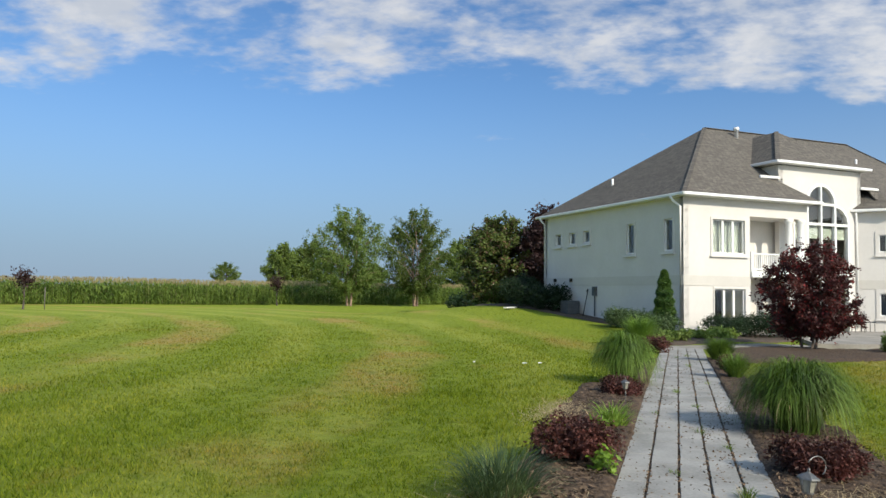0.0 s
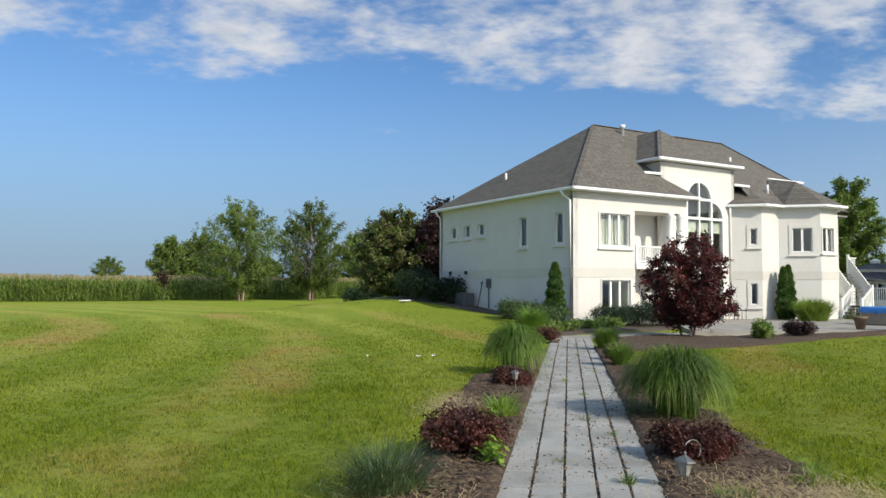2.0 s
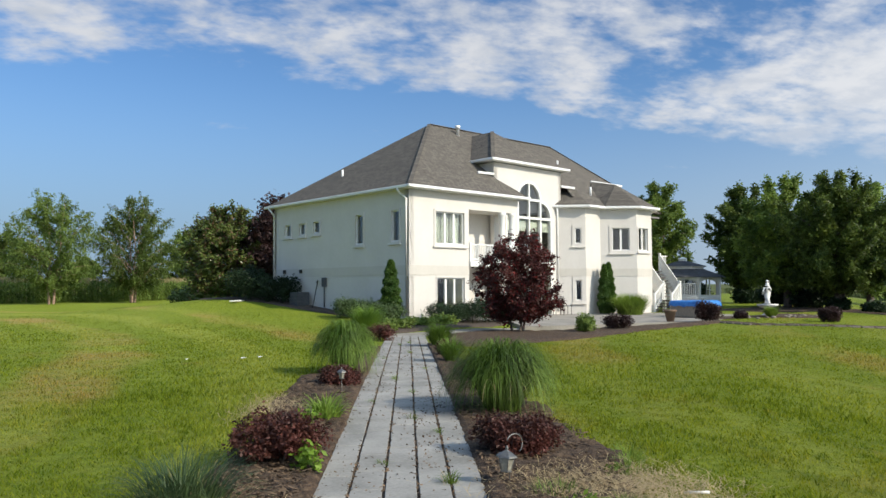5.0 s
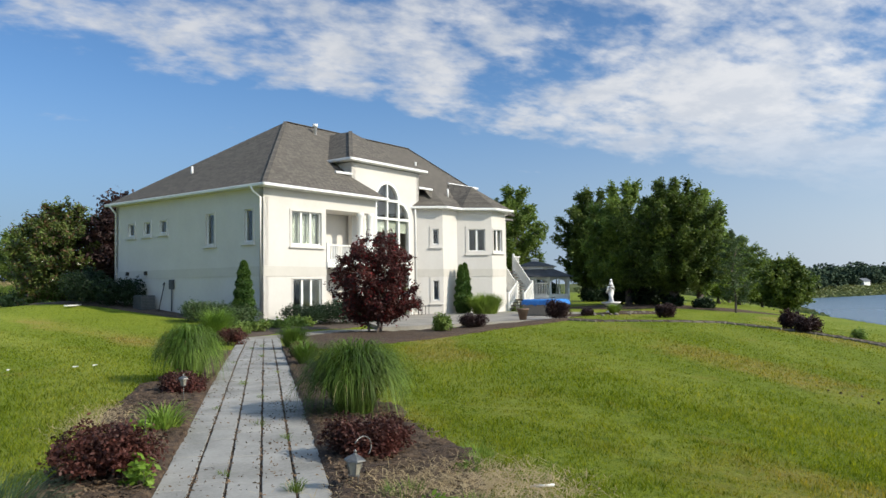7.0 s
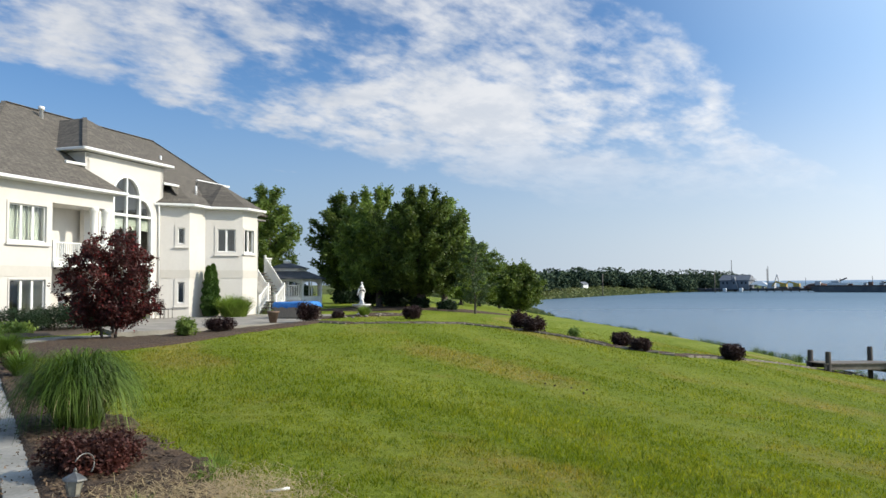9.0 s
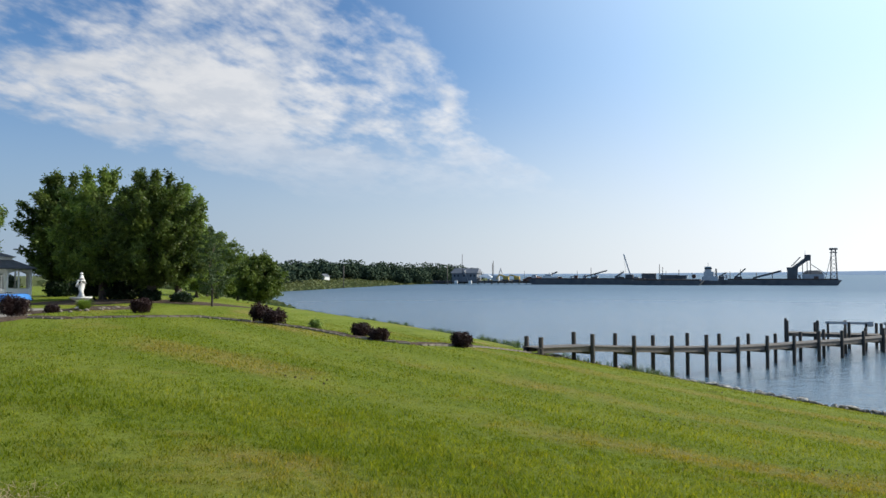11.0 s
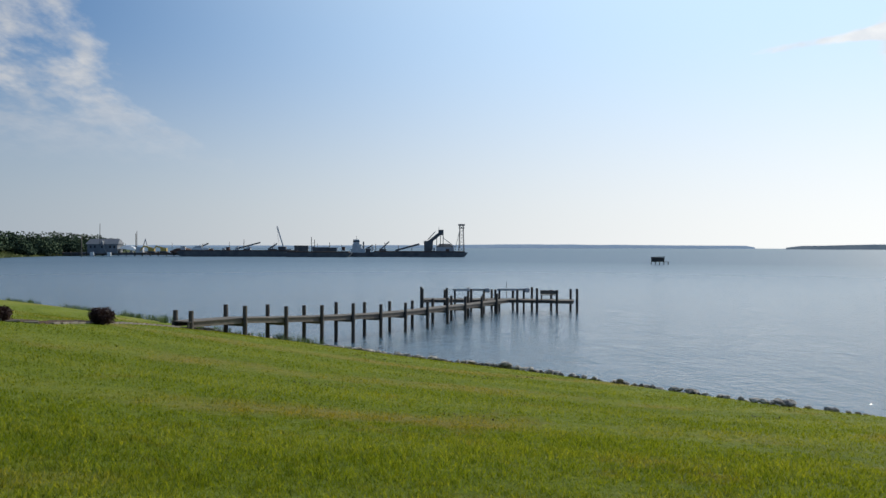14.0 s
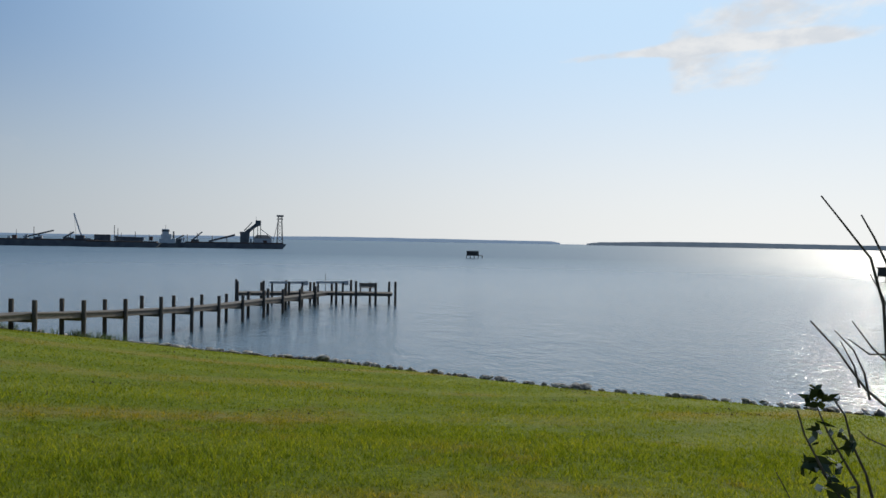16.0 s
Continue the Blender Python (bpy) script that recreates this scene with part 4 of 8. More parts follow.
def limbs_mesh(rng, name, height, radius, blobs, material, stems=1, lean=0.3, fork=0.35):
    bm = bmesh.new()
    for s in range(stems):
        a = 2 * math.pi * s / max(stems, 1) + 0.4
        off = Vector((math.cos(a), math.sin(a), 0)) * (lean if stems > 1 else 0.0)
        top = Vector((off.x * 2.2, off.y * 2.2, height * 0.8))
        base = off * 0.35
        mid = base.lerp(top, 0.45) + Vector((rng.normal() * 0.06, rng.normal() * 0.06, 0)) * height * 0.2
        r = radius / math.sqrt(stems)
        add_tube(bm, [base - Vector((0, 0, 0.3)), base + Vector((0, 0, 0.05)), base.lerp(mid, 0.4), mid, top], [r * 1.5, r * 1.2, r, r * 0.75, r * 0.2], 8)
    for b in blobs:
        tgt = Vector(b[:3])
        st = Vector((0, 0, height * fork + rng.random() * height * 0.2))
        if st.z > tgt.z - 0.1:
            st.z = max(tgt.z - 0.5, height * 0.12)
        mid = st.lerp(tgt, 0.5) + Vector((0, 0, -0.05 * height * rng.random()))
        add_tube(bm, [st, mid, tgt + Vector((0, 0, b[4] * 0.3))], [radius * 0.5, radius * 0.3, radius * 0.07], 6)
    return bm_mesh(name, bm, material, True)


def tree(name, label, x, y, height, width, leaf, seed, leaves=9000, size=0.12, trunk=0.14, stems=1, bark=None, crown_from=0.25, droop=0.15, lumps=16, shape=1.0, narrow=0.5, extra=None, category="tree", spread=0.22, group="", hollow=0.5, fork=0.35, lump=1.0):
    """A tapered trunk, limbs to each lump of the crown, and a crown of many small leaves."""
    rng = np.random.default_rng(seed)
    t = thing(name, label, category, on_ground(x, y), group=group)
    blobs = []
    for i in range(lumps):
        f = (i + 0.5) / lumps
        z = height * (crown_from + (0.94 - crown_from) * f)
        taper = (math.sin(math.pi * min(1.0, 0.20 + 0.80 * f)) ** 0.8) * shape + (1 - shape) * (1 - 0.9 * f)
        rr = width * 0.5 * taper * rng.uniform(0.25, 0.78 + 0.18 * (lump < 0.9))
        a = i * 2.4 + rng.random()
        br = width * rng.uniform(0.13, 0.24) * (0.75 + 0.3 * taper) * lump
        blobs.append((rr * math.cos(a), rr * math.sin(a), z, br, br * rng.uniform(0.7, 1.05)))
    part("trunk", limbs_mesh(rng, "trunk", height, trunk, blobs, bark or BARK, stems, fork=fork), t)
    per = 6
    pts = clumped(rng, crown_points(rng, leaves // per, blobs, hollow), per, spread)
    pts[:, 2] = np.maximum(pts[:, 2], 0.15)
    part("crown", fast_mesh("crown", leaf_quads(rng, pts, size, droop, narrow), 4, leaf), t)
    if extra:
        n2, m2 = extra
        pts = clumped(rng, crown_points(rng, n2 // per, blobs, 0.8), per, spread)
        pts[:, 2] = np.maximum(pts[:, 2], 0.15)
        part("leaves", fast_mesh("leaves", leaf_quads(rng, pts, size, droop, narrow), 4, m2), t)
    return t


def bough_tree(name, label, x, y, height, width, leaf, seed, boughs=60, twigs=50, per=9, size=0.08, trunk=0.2, stems=1, bark=None, crown_from=0.22, rise=0.6, sag=0.15, twig=0.6, droop=0.15, narrow=0.45, bulge=0.6, category="tree", group="", extra=None, vary=0.42):
    """A trunk with rising boughs, each carrying leafy twigs along its outer length."""
    rng = np.random.default_rng(seed)
    t = thing(name, label, category, on_ground(x, y), group=group)
    bm = bmesh.new()
    foot = [np.array((math.cos(2.4 * k), math.sin(2.4 * k), 0)) * (0.0 if stems == 1 else 0.22) for k in range(stems)]
    for k in range(stems):
        top = foot[k] * (1.0 if stems == 1 else 4.5) + [rng.normal() * 0.02 * height, rng.normal() * 0.02 * height, height * 0.9]
        mid = foot[k] * 2.2 + [rng.normal() * 0.03 * height, rng.normal() * 0.03 * height, height * 0.45]
        r = trunk / math.sqrt(stems)
        add_tube(bm, [Vector(foot[k] - [0, 0, 0.3]), Vector(foot[k] + [0, 0, 0.1]), Vector(foot[k] * 1.4 + [0, 0, height * 0.2]), Vector(mid), Vector(top)], [r * 1.5, r * 1.15, r, r * 0.7, r * 0.15], 8)
    at, outward = [], []
    for i in range(boughs):
        f = (i + 0.5) / boughs
        a = i * 2.4 + rng.normal() * 0.3
        z0 = height * (crown_from + (0.92 - crown_from) * f ** 0.9)
        reach = width / 2 * math.sin(math.pi * (0.14 + 0.8 * f)) ** bulge * rng.uniform(1.1 - vary, 1.1)
        d = np.array((math.cos(a), math.sin(a), 0.0))
        root = foot[i % stems] * (1 + 3 * f * (stems > 1)) + [0, 0, max(z0 - reach * rise * 0.9, height * 0.12)]
        tip = d * reach + [0, 0, min(z0 + reach * 0.1 * rng.uniform(-1, 1), height * 0.97)]
        mid = (root + tip) / 2 + [0, 0, reach * sag]
        if f > 0.93:
            tip = d * reach * 0.6 + [0, 0, height * rng.uniform(0.95, 1.0)]
        add_tube(bm, [Vector(root), Vector(mid), Vector(tip)], [trunk * (0.36 - 0.22 * f), trunk * 0.15, trunk * 0.03], 5)
        s = (rng.uniform(0.06, 1.0, twigs) ** 0.75)[:, None]
        at.append(root * (1 - s) ** 2 + 2 * mid * s * (1 - s) + tip * s * s)
        outward.append(np.repeat(d[None], twigs, 0))
    part("trunk", bm_mesh("trunk", bm, bark or BARK, True), t)
    at, outward = np.concatenate(at), np.concatenate(outward)
    n = len(at)
    way = unit_rows(rng, n) + outward * 0.45 + [0, 0, 0.25 - droop]
    way *= (twig * rng.uniform(0.35, 1.0, n) / np.linalg.norm(way, axis=1))[:, None]
    q = rng.uniform(0.15, 1.0, (n, per, 1))
    pts = at[:, None] + way[:, None] * q - np.array((0, 0, droop * twig * 0.7)) * q * q + rng.normal(size=(n, per, 3)) * size * 0.7
    pts = pts.reshape(-1, 3)
    pts[:, 2] = np.maximum(pts[:, 2], 0.12)
    cut = int(len(pts) * (extra[0] if extra else 0))
    rng.shuffle(pts)
    part("crown", fast_mesh("crown", leaf_quads(rng, pts[cut:], size, droop, narrow), 4, leaf), t)
    if extra:
        part("leaves", fast_mesh("leaves", leaf_quads(rng, pts[:cut], size, droop, narrow), 4, extra[1]), t, "bright red young leaves" if "maple" in name else "rusty brown leaf undersides")
    return t


def shrub(name, label, x, y, height, width, leaf, seed, leaves=2600, size=0.05, category="shrub", group="", lumps=7, stems=True, narrow=0.5, droop=0.0, depth=None, rz=0.0):
    rng = np.random.default_rng(seed)
    t = thing(name, label, category, on_ground(x, y, rz), group=group)
    blobs = []
    for i in range(lumps):
        a = i * 2.4 + rng.random() * 0.6
        rr = 0.0 if i == 0 else width * 0.30 * rng.uniform(0.7, 1.0)
        br = width * rng.uniform(0.2, 0.27)
        blobs.append((rr * math.cos(a), rr * math.sin(a) * (depth or width) / width, height * rng.uniform(0.38, 0.62), br, height * rng.uniform(0.32, 0.42)))
    if stems:
        bm = bmesh.new()
        for b in blobs:
            add_tube(bm, [(b[0] * 0.15, b[1] * 0.15, -0.08), (b[0] * 0.6, b[1] * 0.6, b[2] * 0.6), (b[0], b[1], b[2] + b[4] * 0.5)], [0.014, 0.010, 0.004], 5)
        part("stems", bm_mesh("stems", bm, BARK, True), t)
    pts = clumped(rng, crown_points(rng, leaves // 4, blobs, 0.45), 4, size * 0.9)
    pts[:, 2] = np.maximum(pts[:, 2], 0.03)
    part("foliage", fast_mesh("foliage", leaf_quads(rng, pts, size, droop, narrow), 4, leaf), t)
    return t


def blades(rng, n, base_r, length, width, theta0=0.6, bend=1.9, seg=7):
    """Arching grass blades from a tuft: strips of quads, as an array of faces."""
    b, u = rng.uniform(0, 2 * math.pi, n), np.sqrt(rng.random(n))
    r0 = base_r * u
    az = b + rng.normal(size=n) * 0.6
    th = theta0 * rng.uniform(0.2, 1.0, n) * (0.2 + 0.8 * u)
    turn = bend * rng.uniform(0.7, 1.15, n) * (0.72 + 0.28 * u)
    L = length * rng.uniform(0.72, 1.06, n) * (1.0 - 0.12 * u) / seg
    o, h = np.zeros(n), np.zeros(n)
    out, side = np.stack([np.cos(az), np.sin(az)], 1), np.stack([-np.sin(az), np.cos(az)], 1)
    faces, prev = [], None
    for k in range(seg + 1):
        t = k / seg
        c = np.c_[np.stack([r0 * np.cos(b), r0 * np.sin(b)], 1) + out * o[:, None], np.maximum(h, 0.01)]
        w = np.c_[side * (width * (1 - 0.93 * t ** 2)), np.zeros(n)]
        p = np.stack([c - w, c + w], 1)
        if prev is not None:
            faces.append(np.stack([prev[:, 0], prev[:, 1], p[:, 1], p[:, 0]], 1))
        prev = p
        a = th + turn * ((k + 0.5) / seg) ** 2.0
        o, h = o + L * np.sin(a), h + L * np.cos(a)
    return np.concatenate(faces)


def fountain(rng, n, height, width, blade, seg=9):
    """A mound of long blades that rise from one tuft, arch over and hang to the ground."""
    az, u = rng.uniform(0, 2 * math.pi, n), np.sqrt(rng.random(n))
    start, end = 0.06 + 0.42 * u * rng.uniform(0.5, 1.2, n), rng.uniform(2.15, 2.95, n) - 0.7 * (rng.random(n) < 0.25)
    t = (np.arange(seg) + 0.5) / seg
    a = start[:, None] + (end - start)[:, None] * t[None] ** rng.uniform(0.9, 1.6, (n, 1))
    o = np.concatenate([np.zeros((n, 1)), np.cumsum(np.sin(a), 1)], 1)
    h = np.concatenate([np.zeros((n, 1)), np.cumsum(np.cos(a), 1)], 1)
    tall = height * rng.uniform(0.66, 1.0, n) * (1 - 0.34 * u ** 3)
    h *= (tall / h.max(1))[:, None]
    o *= (width * 0.5 * (0.30 + 0.60 * u) * rng.uniform(0.78, 1.08, n) / o.max(1))[:, None]
    h = np.maximum(h, 0.02)
    root = np.stack([np.cos(az), np.sin(az)], 1) * (width * 0.13 * u)[:, None]
    yaw = az + rng.normal(size=n) * 0.8
    out, side = np.stack([np.cos(yaw), np.sin(yaw)], 1), np.stack([-np.sin(yaw), np.cos(yaw)], 1)
    wide = blade * rng.uniform(0.6, 1.25, n)
    faces, prev = [], None
    for k in range(seg + 1):
        c = np.c_[root + out * o[:, k:k + 1], h[:, k]]
        w = np.c_[side * (wide * (1 - 0.9 * (k / seg) ** 2.5))[:, None], np.zeros(n)]
        p = np.stack([c - w, c + w], 1)
        if prev is not None:
            faces.append(np.stack([prev[:, 0], prev[:, 1], p[:, 1], p[:, 0]], 1))
        prev = p
    return np.concatenate(faces)


def fountain_clump(label, x, y, height, width, leaf, seed, n=900, blade=0.008, dry=40):
    rng = np.random.default_rng(seed)
    t = thing("grass_clump", label, "ornamental grass", on_ground(x, y), group="grass clumps by the path")
    part("foliage", fast_mesh("foliage", fountain(rng, n, height, width, blade), 4, leaf), t)
    part("dry_foliage", fast_mesh("dry_foliage", fountain(rng, dry, height * 0.8, width, blade * 0.7), 4, L_STRAW), t, "dry straw-coloured stalks")
    return t


def grass_clump(label, x, y, height, width, leaf, seed, n=1500, blade=0.006, theta0=0.7, bend=1.9, group="", base=0.2, name="grass_clump", dry=0):
    rng = np.random.default_rng(seed)
    t = thing(name, label, "ornamental grass", on_ground(x, y), group=group)
    part("foliage", fast_mesh("foliage", blades(rng, n, width * base, height * 1.35, blade, theta0, bend), 4, leaf), t)
    if dry:
        part("dry_foliage", fast_mesh("dry_foliage", blades(rng, dry, width * base, height * 1.2, blade * 0.8, theta0 * 1.4, bend), 4, L_STRAW), t, "dry straw-coloured stalks")
    return t


# ---- lawn details ----
def lawn_blades():
    """Short turf blades on the lawn round the standpoint."""
    rng = np.random.default_rng(5)
    n, n_near = 880000, 150000
    r = np.concatenate([0.5 + 47 * rng.random(n) ** 1.65, 12 * np.sqrt(rng.random(n_near))])
    az = np.radians(np.concatenate([rng.uniform(-42, 150, n) + rng.normal(size=n) * 9, rng.uniform(0, 360, n_near)]))
    x, y = r * np.sin(az), r * np.cos(az)
    # keep off the path and beds
    d = (x - PATH_A[0]) * PATH_N[0] + (y - PATH_A[1]) * PATH_N[1]
    along = (x - PATH_A[0]) * PATH_D[0] + (y - PATH_A[1]) * PATH_D[1]
    keep = ~((d > -BED_L(along) + 0.02) & (d < BED_R(along) - 0.06) & (along < 27) & (along > 3.5)) & ((np.abs(d) > 0.7) | (along < -0.75))
    keep &= rng.random(len(r)) > np.clip((r - 26) / 21, 0, 1)
    x, y, r = x[keep], y[keep], r[keep]
    n = len(x)
    z = ground_z(x, y)
    a = rng.uniform(0, 2 * math.pi, n)
    patch = np.sin(x * 5.1 + 1.5 * np.sin(y * 3.7)) * np.sin(y * 5.3 + 1.5 * np.sin(x * 3.3)) + 0.6 * np.sin(x * 0.9 + np.sin(y * 0.67))
    h = rng.uniform(0.018, 0.064, n) * (0.9 + 0.5 * patch) * np.clip(1.3 - r / 45, 0.5, 1)
    w = 0.0038 * (1 + r / 9)
    lean = rng.uniform(0.2, 1.2, n) * h
    b = rng.uniform(0, 2 * math.pi, n)
    p0 = np.stack([x - w * np.cos(a), y - w * np.sin(a), z - 0.005], 1)
    p1 = np.stack([x + w * np.cos(a), y + w * np.sin(a), z - 0.005], 1)
    p2 = np.stack([x + lean * np.cos(b), y + lean * np.sin(b), z + h], 1)
    tagged(new("turf", fast_mesh("turf", np.stack([p0, p1, p2], 1), 3, LAWN_BLADE)), "short mown grass blades on the lawn", "grass", kind="stuff")


# ---- garden path ----
PATH_D = np.array((6.81 - 1.79, 23.4 - 5.72))
PATH_D = PATH_D / np.linalg.norm(PATH_D)
PATH_N = np.array((PATH_D[1], -PATH_D[0]))
PATH_A = np.array((1.79, 5.72)) - PATH_D * 5.9
COL_W, ROW_L, PATH_END, PATH_MID = 0.256, 0.56, 25.3, 0.03
BED_L = lambda s: np.where(s < 13.0, 1.54 + 0.10 * np.sin(s * 0.7) - 0.42 * np.exp(-((s - 8.75) / 0.75) ** 2), 1.1)
BED_R = lambda s: 1.05 + 0.80 * np.exp(-((s - 7.0) / 2.6) ** 2) + 0.5 * np.exp(-((s - 11.0) / 3.0) ** 2)


def path_xy(s, off):
    """A place s metres along the path and off metres to its right."""
    return PATH_A[0] + PATH_D[0] * s + PATH_N[0] * off, PATH_A[1] + PATH_D[1] * s + PATH_N[1] * off


def strip(name, s0, s1, left, right, material, lift, step=0.25, across=8, rough=0.0, seed=1):
    """A bed or bedding layer that follows the ground between two edges beside the path."""
    rng = np.random.default_rng(seed)
    ss = np.arange(s0, s1 + 1e-6, step)
    V, F = [], []
    for i, s in enumerate(ss):
        l, r = left(s), right(s)
        for k in range(across + 1):
            x, y = path_xy(s, l + (r - l) * k / across)
            edge = 0.0 if k in (0, across) else 1.0
            V.append((x, y, gz(x, y) + lift * edge - 0.01 * (1 - edge) + rough * rng.random() * edge))
    for i in range(len(ss) - 1):
        for k in range(across):
            a = i * (across + 1) + k
            F.append((a, a + 1, a + across + 2, a + across + 1))
    return raw_mesh(name, V, F, material, smooth=True)


jit = lambda s, k: 0.10 * math.sin(s * 2.3 + k) + 0.06 * math.sin(s * 5.1 + 2 * k)
path = thing("pavement", "straight garden path of five rows of grey concrete pavers", "path", kind="structure")
part("bedding", strip("bedding", -0.72, PATH_END + 0.2, lambda s: -0.70, lambda s: 0.70, SOIL, 0.012, across=4), path)
tagged(new("left_flower_bed", strip("left_flower_bed", 3.6, 19.5, lambda s: -float(BED_L(s)) - 0.04 + 0.6 * jit(s, 1), lambda s: -0.56, MULCH, 0.035, rough=0.05, across=14, step=0.12, seed=3)),
       "dark bark mulch bed along the garden path", "flower bed", kind="structure")
tagged(new("right_flower_bed", strip("right_flower_bed", 3.6, 21.0, lambda s: 0.60, lambda s: float(BED_R(s)) + jit(s, 4), MULCH, 0.035, rough=0.05, across=14, step=0.12, seed=4)),
       "dark bark mulch bed with straw along the garden path", "flower bed", kind="structure")

lawn_blades()

# ---- planting along the path ----
fountain_clump("large arching clump of green fountain grass beside the path", *path_xy(9.65, 1.22), 0.93, 1.58, L_FOUNTAIN, 11, n=2500, blade=0.0058, dry=40)
fountain_clump("rounded clump of green fountain grass beside the path", *path_xy(13.5, -1.0), 0.95, 1.28, L_FOUNTAIN, 12, n=2300, blade=0.0062, dry=30)
grass_clump("wispy blue-green grass clump at the lawn edge", *path_xy(5.8, -1.42), 0.44, 0.85, L_DRYGRASS, 13, n=620, blade=0.0036, theta0=0.85, bend=1.7, base=0.28, group="grass clumps by the path", dry=26)
grass_clump("small tuft of weedy grass between pavers", *path_xy(6.45, 0.41), 0.12, 0.16, L_GRASSCLUMP, 14, n=90, blade=0.003, base=0.3, name="grass_tuft")
grass_clump("small upright grass clump near the path end", *path_xy(19.9, 0.90), 0.6, 0.7, L_FOUNTAIN, 15, n=900, blade=0.007, bend=1.2, group="grass clumps by the path")
grass_clump("small upright grass clump near the path end", *path_xy(25.0, -1.25), 0.95, 0.9, L_FOUNTAIN, 16, n=1200, blade=0.007, bend=1.2, group="grass clumps by the path")
grass_clump("thin grass clump by the mulch bed", *path_xy(15.3, 0.95), 0.5, 0.5, L_FOUNTAIN, 17, n=500, blade=0.006, bend=1.3, group="grass clumps by the path")
grass_clump("daylily leaves growing beside the path", *path_xy(9.1, -0.84), 0.34, 0.6, L_GRASSCLUMP, 18, n=160, blade=0.009, bend=1.6, name="daylily")
shrub("barberry", "low burgundy barberry shrub in mulch", *path_xy(7.15, -1.02), 0.50, 0.86, L_BARBERRY, 21, 8000, 0.02, group="barberries")
shrub("barberry", "low burgundy barberry shrub in mulch", *path_xy(7.4, 1.08), 0.42, 0.76, L_BARBERRY, 22, 8000, 0.019, group="barberries")
shrub("barberry", "small burgundy barberry under the grass clump", *path_xy(11.9, -0.92), 0.35, 0.7, L_BARBERRY, 23, 4000, 0.022, group="barberries")
shrub("barberry", "small burgundy barberry near the path end", *path_xy(22.6, -0.72), 0.55, 0.85, L_BARBERRY, 24, 4000, 0.026, group="barberries")
shrub("barberry", "small burgundy barberry near the path end", *path_xy(16.6, 0.95), 0.4, 0.6, L_BARBERRY, 25, 3500, 0.024, group="barberries")
shrub("weed", "lime green leafy weed in the mulch bed", *path_xy(6.85, -0.72), 0.26, 0.30, L_YELLOW, 26, 170, 0.035, lumps=4, group="weeds")
shrub("weed", "upright lime green weed beside the barberry", *path_xy(8.1, -0.9), 0.44, 0.18, L_YELLOW, 27, 150, 0.035, lumps=4, group="weeds")
shrub("weed", "small green weed in the mulch bed", *path_xy(5.7, 1.35), 0.10, 0.35, L_GRASSCLUMP, 28, 260, 0.025, lumps=4, group="weeds")
shrub("weed", "small green weed in the mulch bed", *path_xy(6.6, 1.75), 0.10, 0.3, L_GRASSCLUMP, 29, 220, 0.025, lumps=4, group="weeds")
for k, (s_, o_, h_) in enumerate(((6.0, 1.15, 0.16), (6.9, 1.95, 0.13), (5.6, 1.55, 0.14), (7.3, 2.05, 0.12), (5.9, -1.3, 0.15), (8.3, -1.35, 0.14))):
    grass_clump("low tuft of green weed grass in the mulch", *path_xy(s_, o_), h_, 0.4, L_GRASSCLUMP, 300 + k, n=110, blade=0.004, base=0.35, name="grass_tuft", theta0=0.9, bend=1.2, group="weed tufts")
for k, (s_, o_) in enumerate(((7.1, -0.13), (8.4, 0.4), (9.2, 0.13), (10.4, -0.4), (11.2, 0.14), (12.6, -0.13), (14.1, 0.4), (16.0, -0.4), (17.5, 0.13), (19.0, 0.4), (20.4, -0.13), (21.3, 0.13))):
    grass_clump("small tuft of weedy grass between pavers", *path_xy(s_, o_), 0.07 + 0.02 * (k % 3), 0.14, L_GRASSCLUMP, 320 + k, n=34, blade=0.003, base=0.3, name="grass_tuft", theta0=0.9, bend=1.2, group="tufts in the path")


# ---- trees round the house ----
bough_tree("birch", "multi-stemmed river birch with airy drooping green crown", -10.9, 69.5, 9.5, 7.8, L_BIRCH, 31, 60, 48, 13, 0.10, 0.14, 2, BIRCH_BARK, 0.2, 0.95, 0.22, 0.9, 0.55, 0.35, group="birches")
bough_tree("birch", "multi-stemmed river birch with airy drooping green crown", -5.0, 75.0, 10.1, 8.4, L_BIRCH, 36, 64, 50, 13, 0.10, 0.17, 4, BIRCH_BARK, 0.2, 0.95, 0.22, 0.9, 0.55, 0.35, group="birches")
bough_tree("magnolia", "dense rounded magnolia with glossy dark leaves", 2.5, 50.0, 6.35, 5.5, L_MAGNOLIA, 33, 120, 52, 9, 0.105, 0.14, 1, BARK, 0.08, 0.5, 0.1, 0.5, 0.0, 0.42, bulge=0.42, extra=(0.18, L_MAG_BROWN), vary=0.14)
tree("plum_tree", "dark purple-leaved plum tree beside the house", 5.4, 49.0, 6.7, 4.8, L_PLUM, 34, 16000, 0.13, 0.12, 1, BARK, 0.12, 0.0, 18)
for k, (az, d, h, w) in enumerate(((-13.9, 100, 7.4, 5.5), (-11.8, 104, 8.4, 8.0), (-7.2, 112, 5.5, 5.0), (-0.4, 96, 8.2, 7.5))):
    p = plan(az, d)
    bough_tree("shade_tree", "leafy green tree beyond the lawn", p.x, p.y, h, w, L_OAK, 40 + k, 46, 44, 10, 0.15, 0.18, twig=0.8, crown_from=0.15, group="trees beyond the lawn")
p = plan(-18.1, 230)
bough_tree("shade_tree", "far rounded green tree beyond the corn field", p.x, p.y, 9.5, 9.5, L_OAK, 45, 50, 26, 6, 0.25, 0.25, twig=1.0, crown_from=0.12, group="trees beyond the lawn")
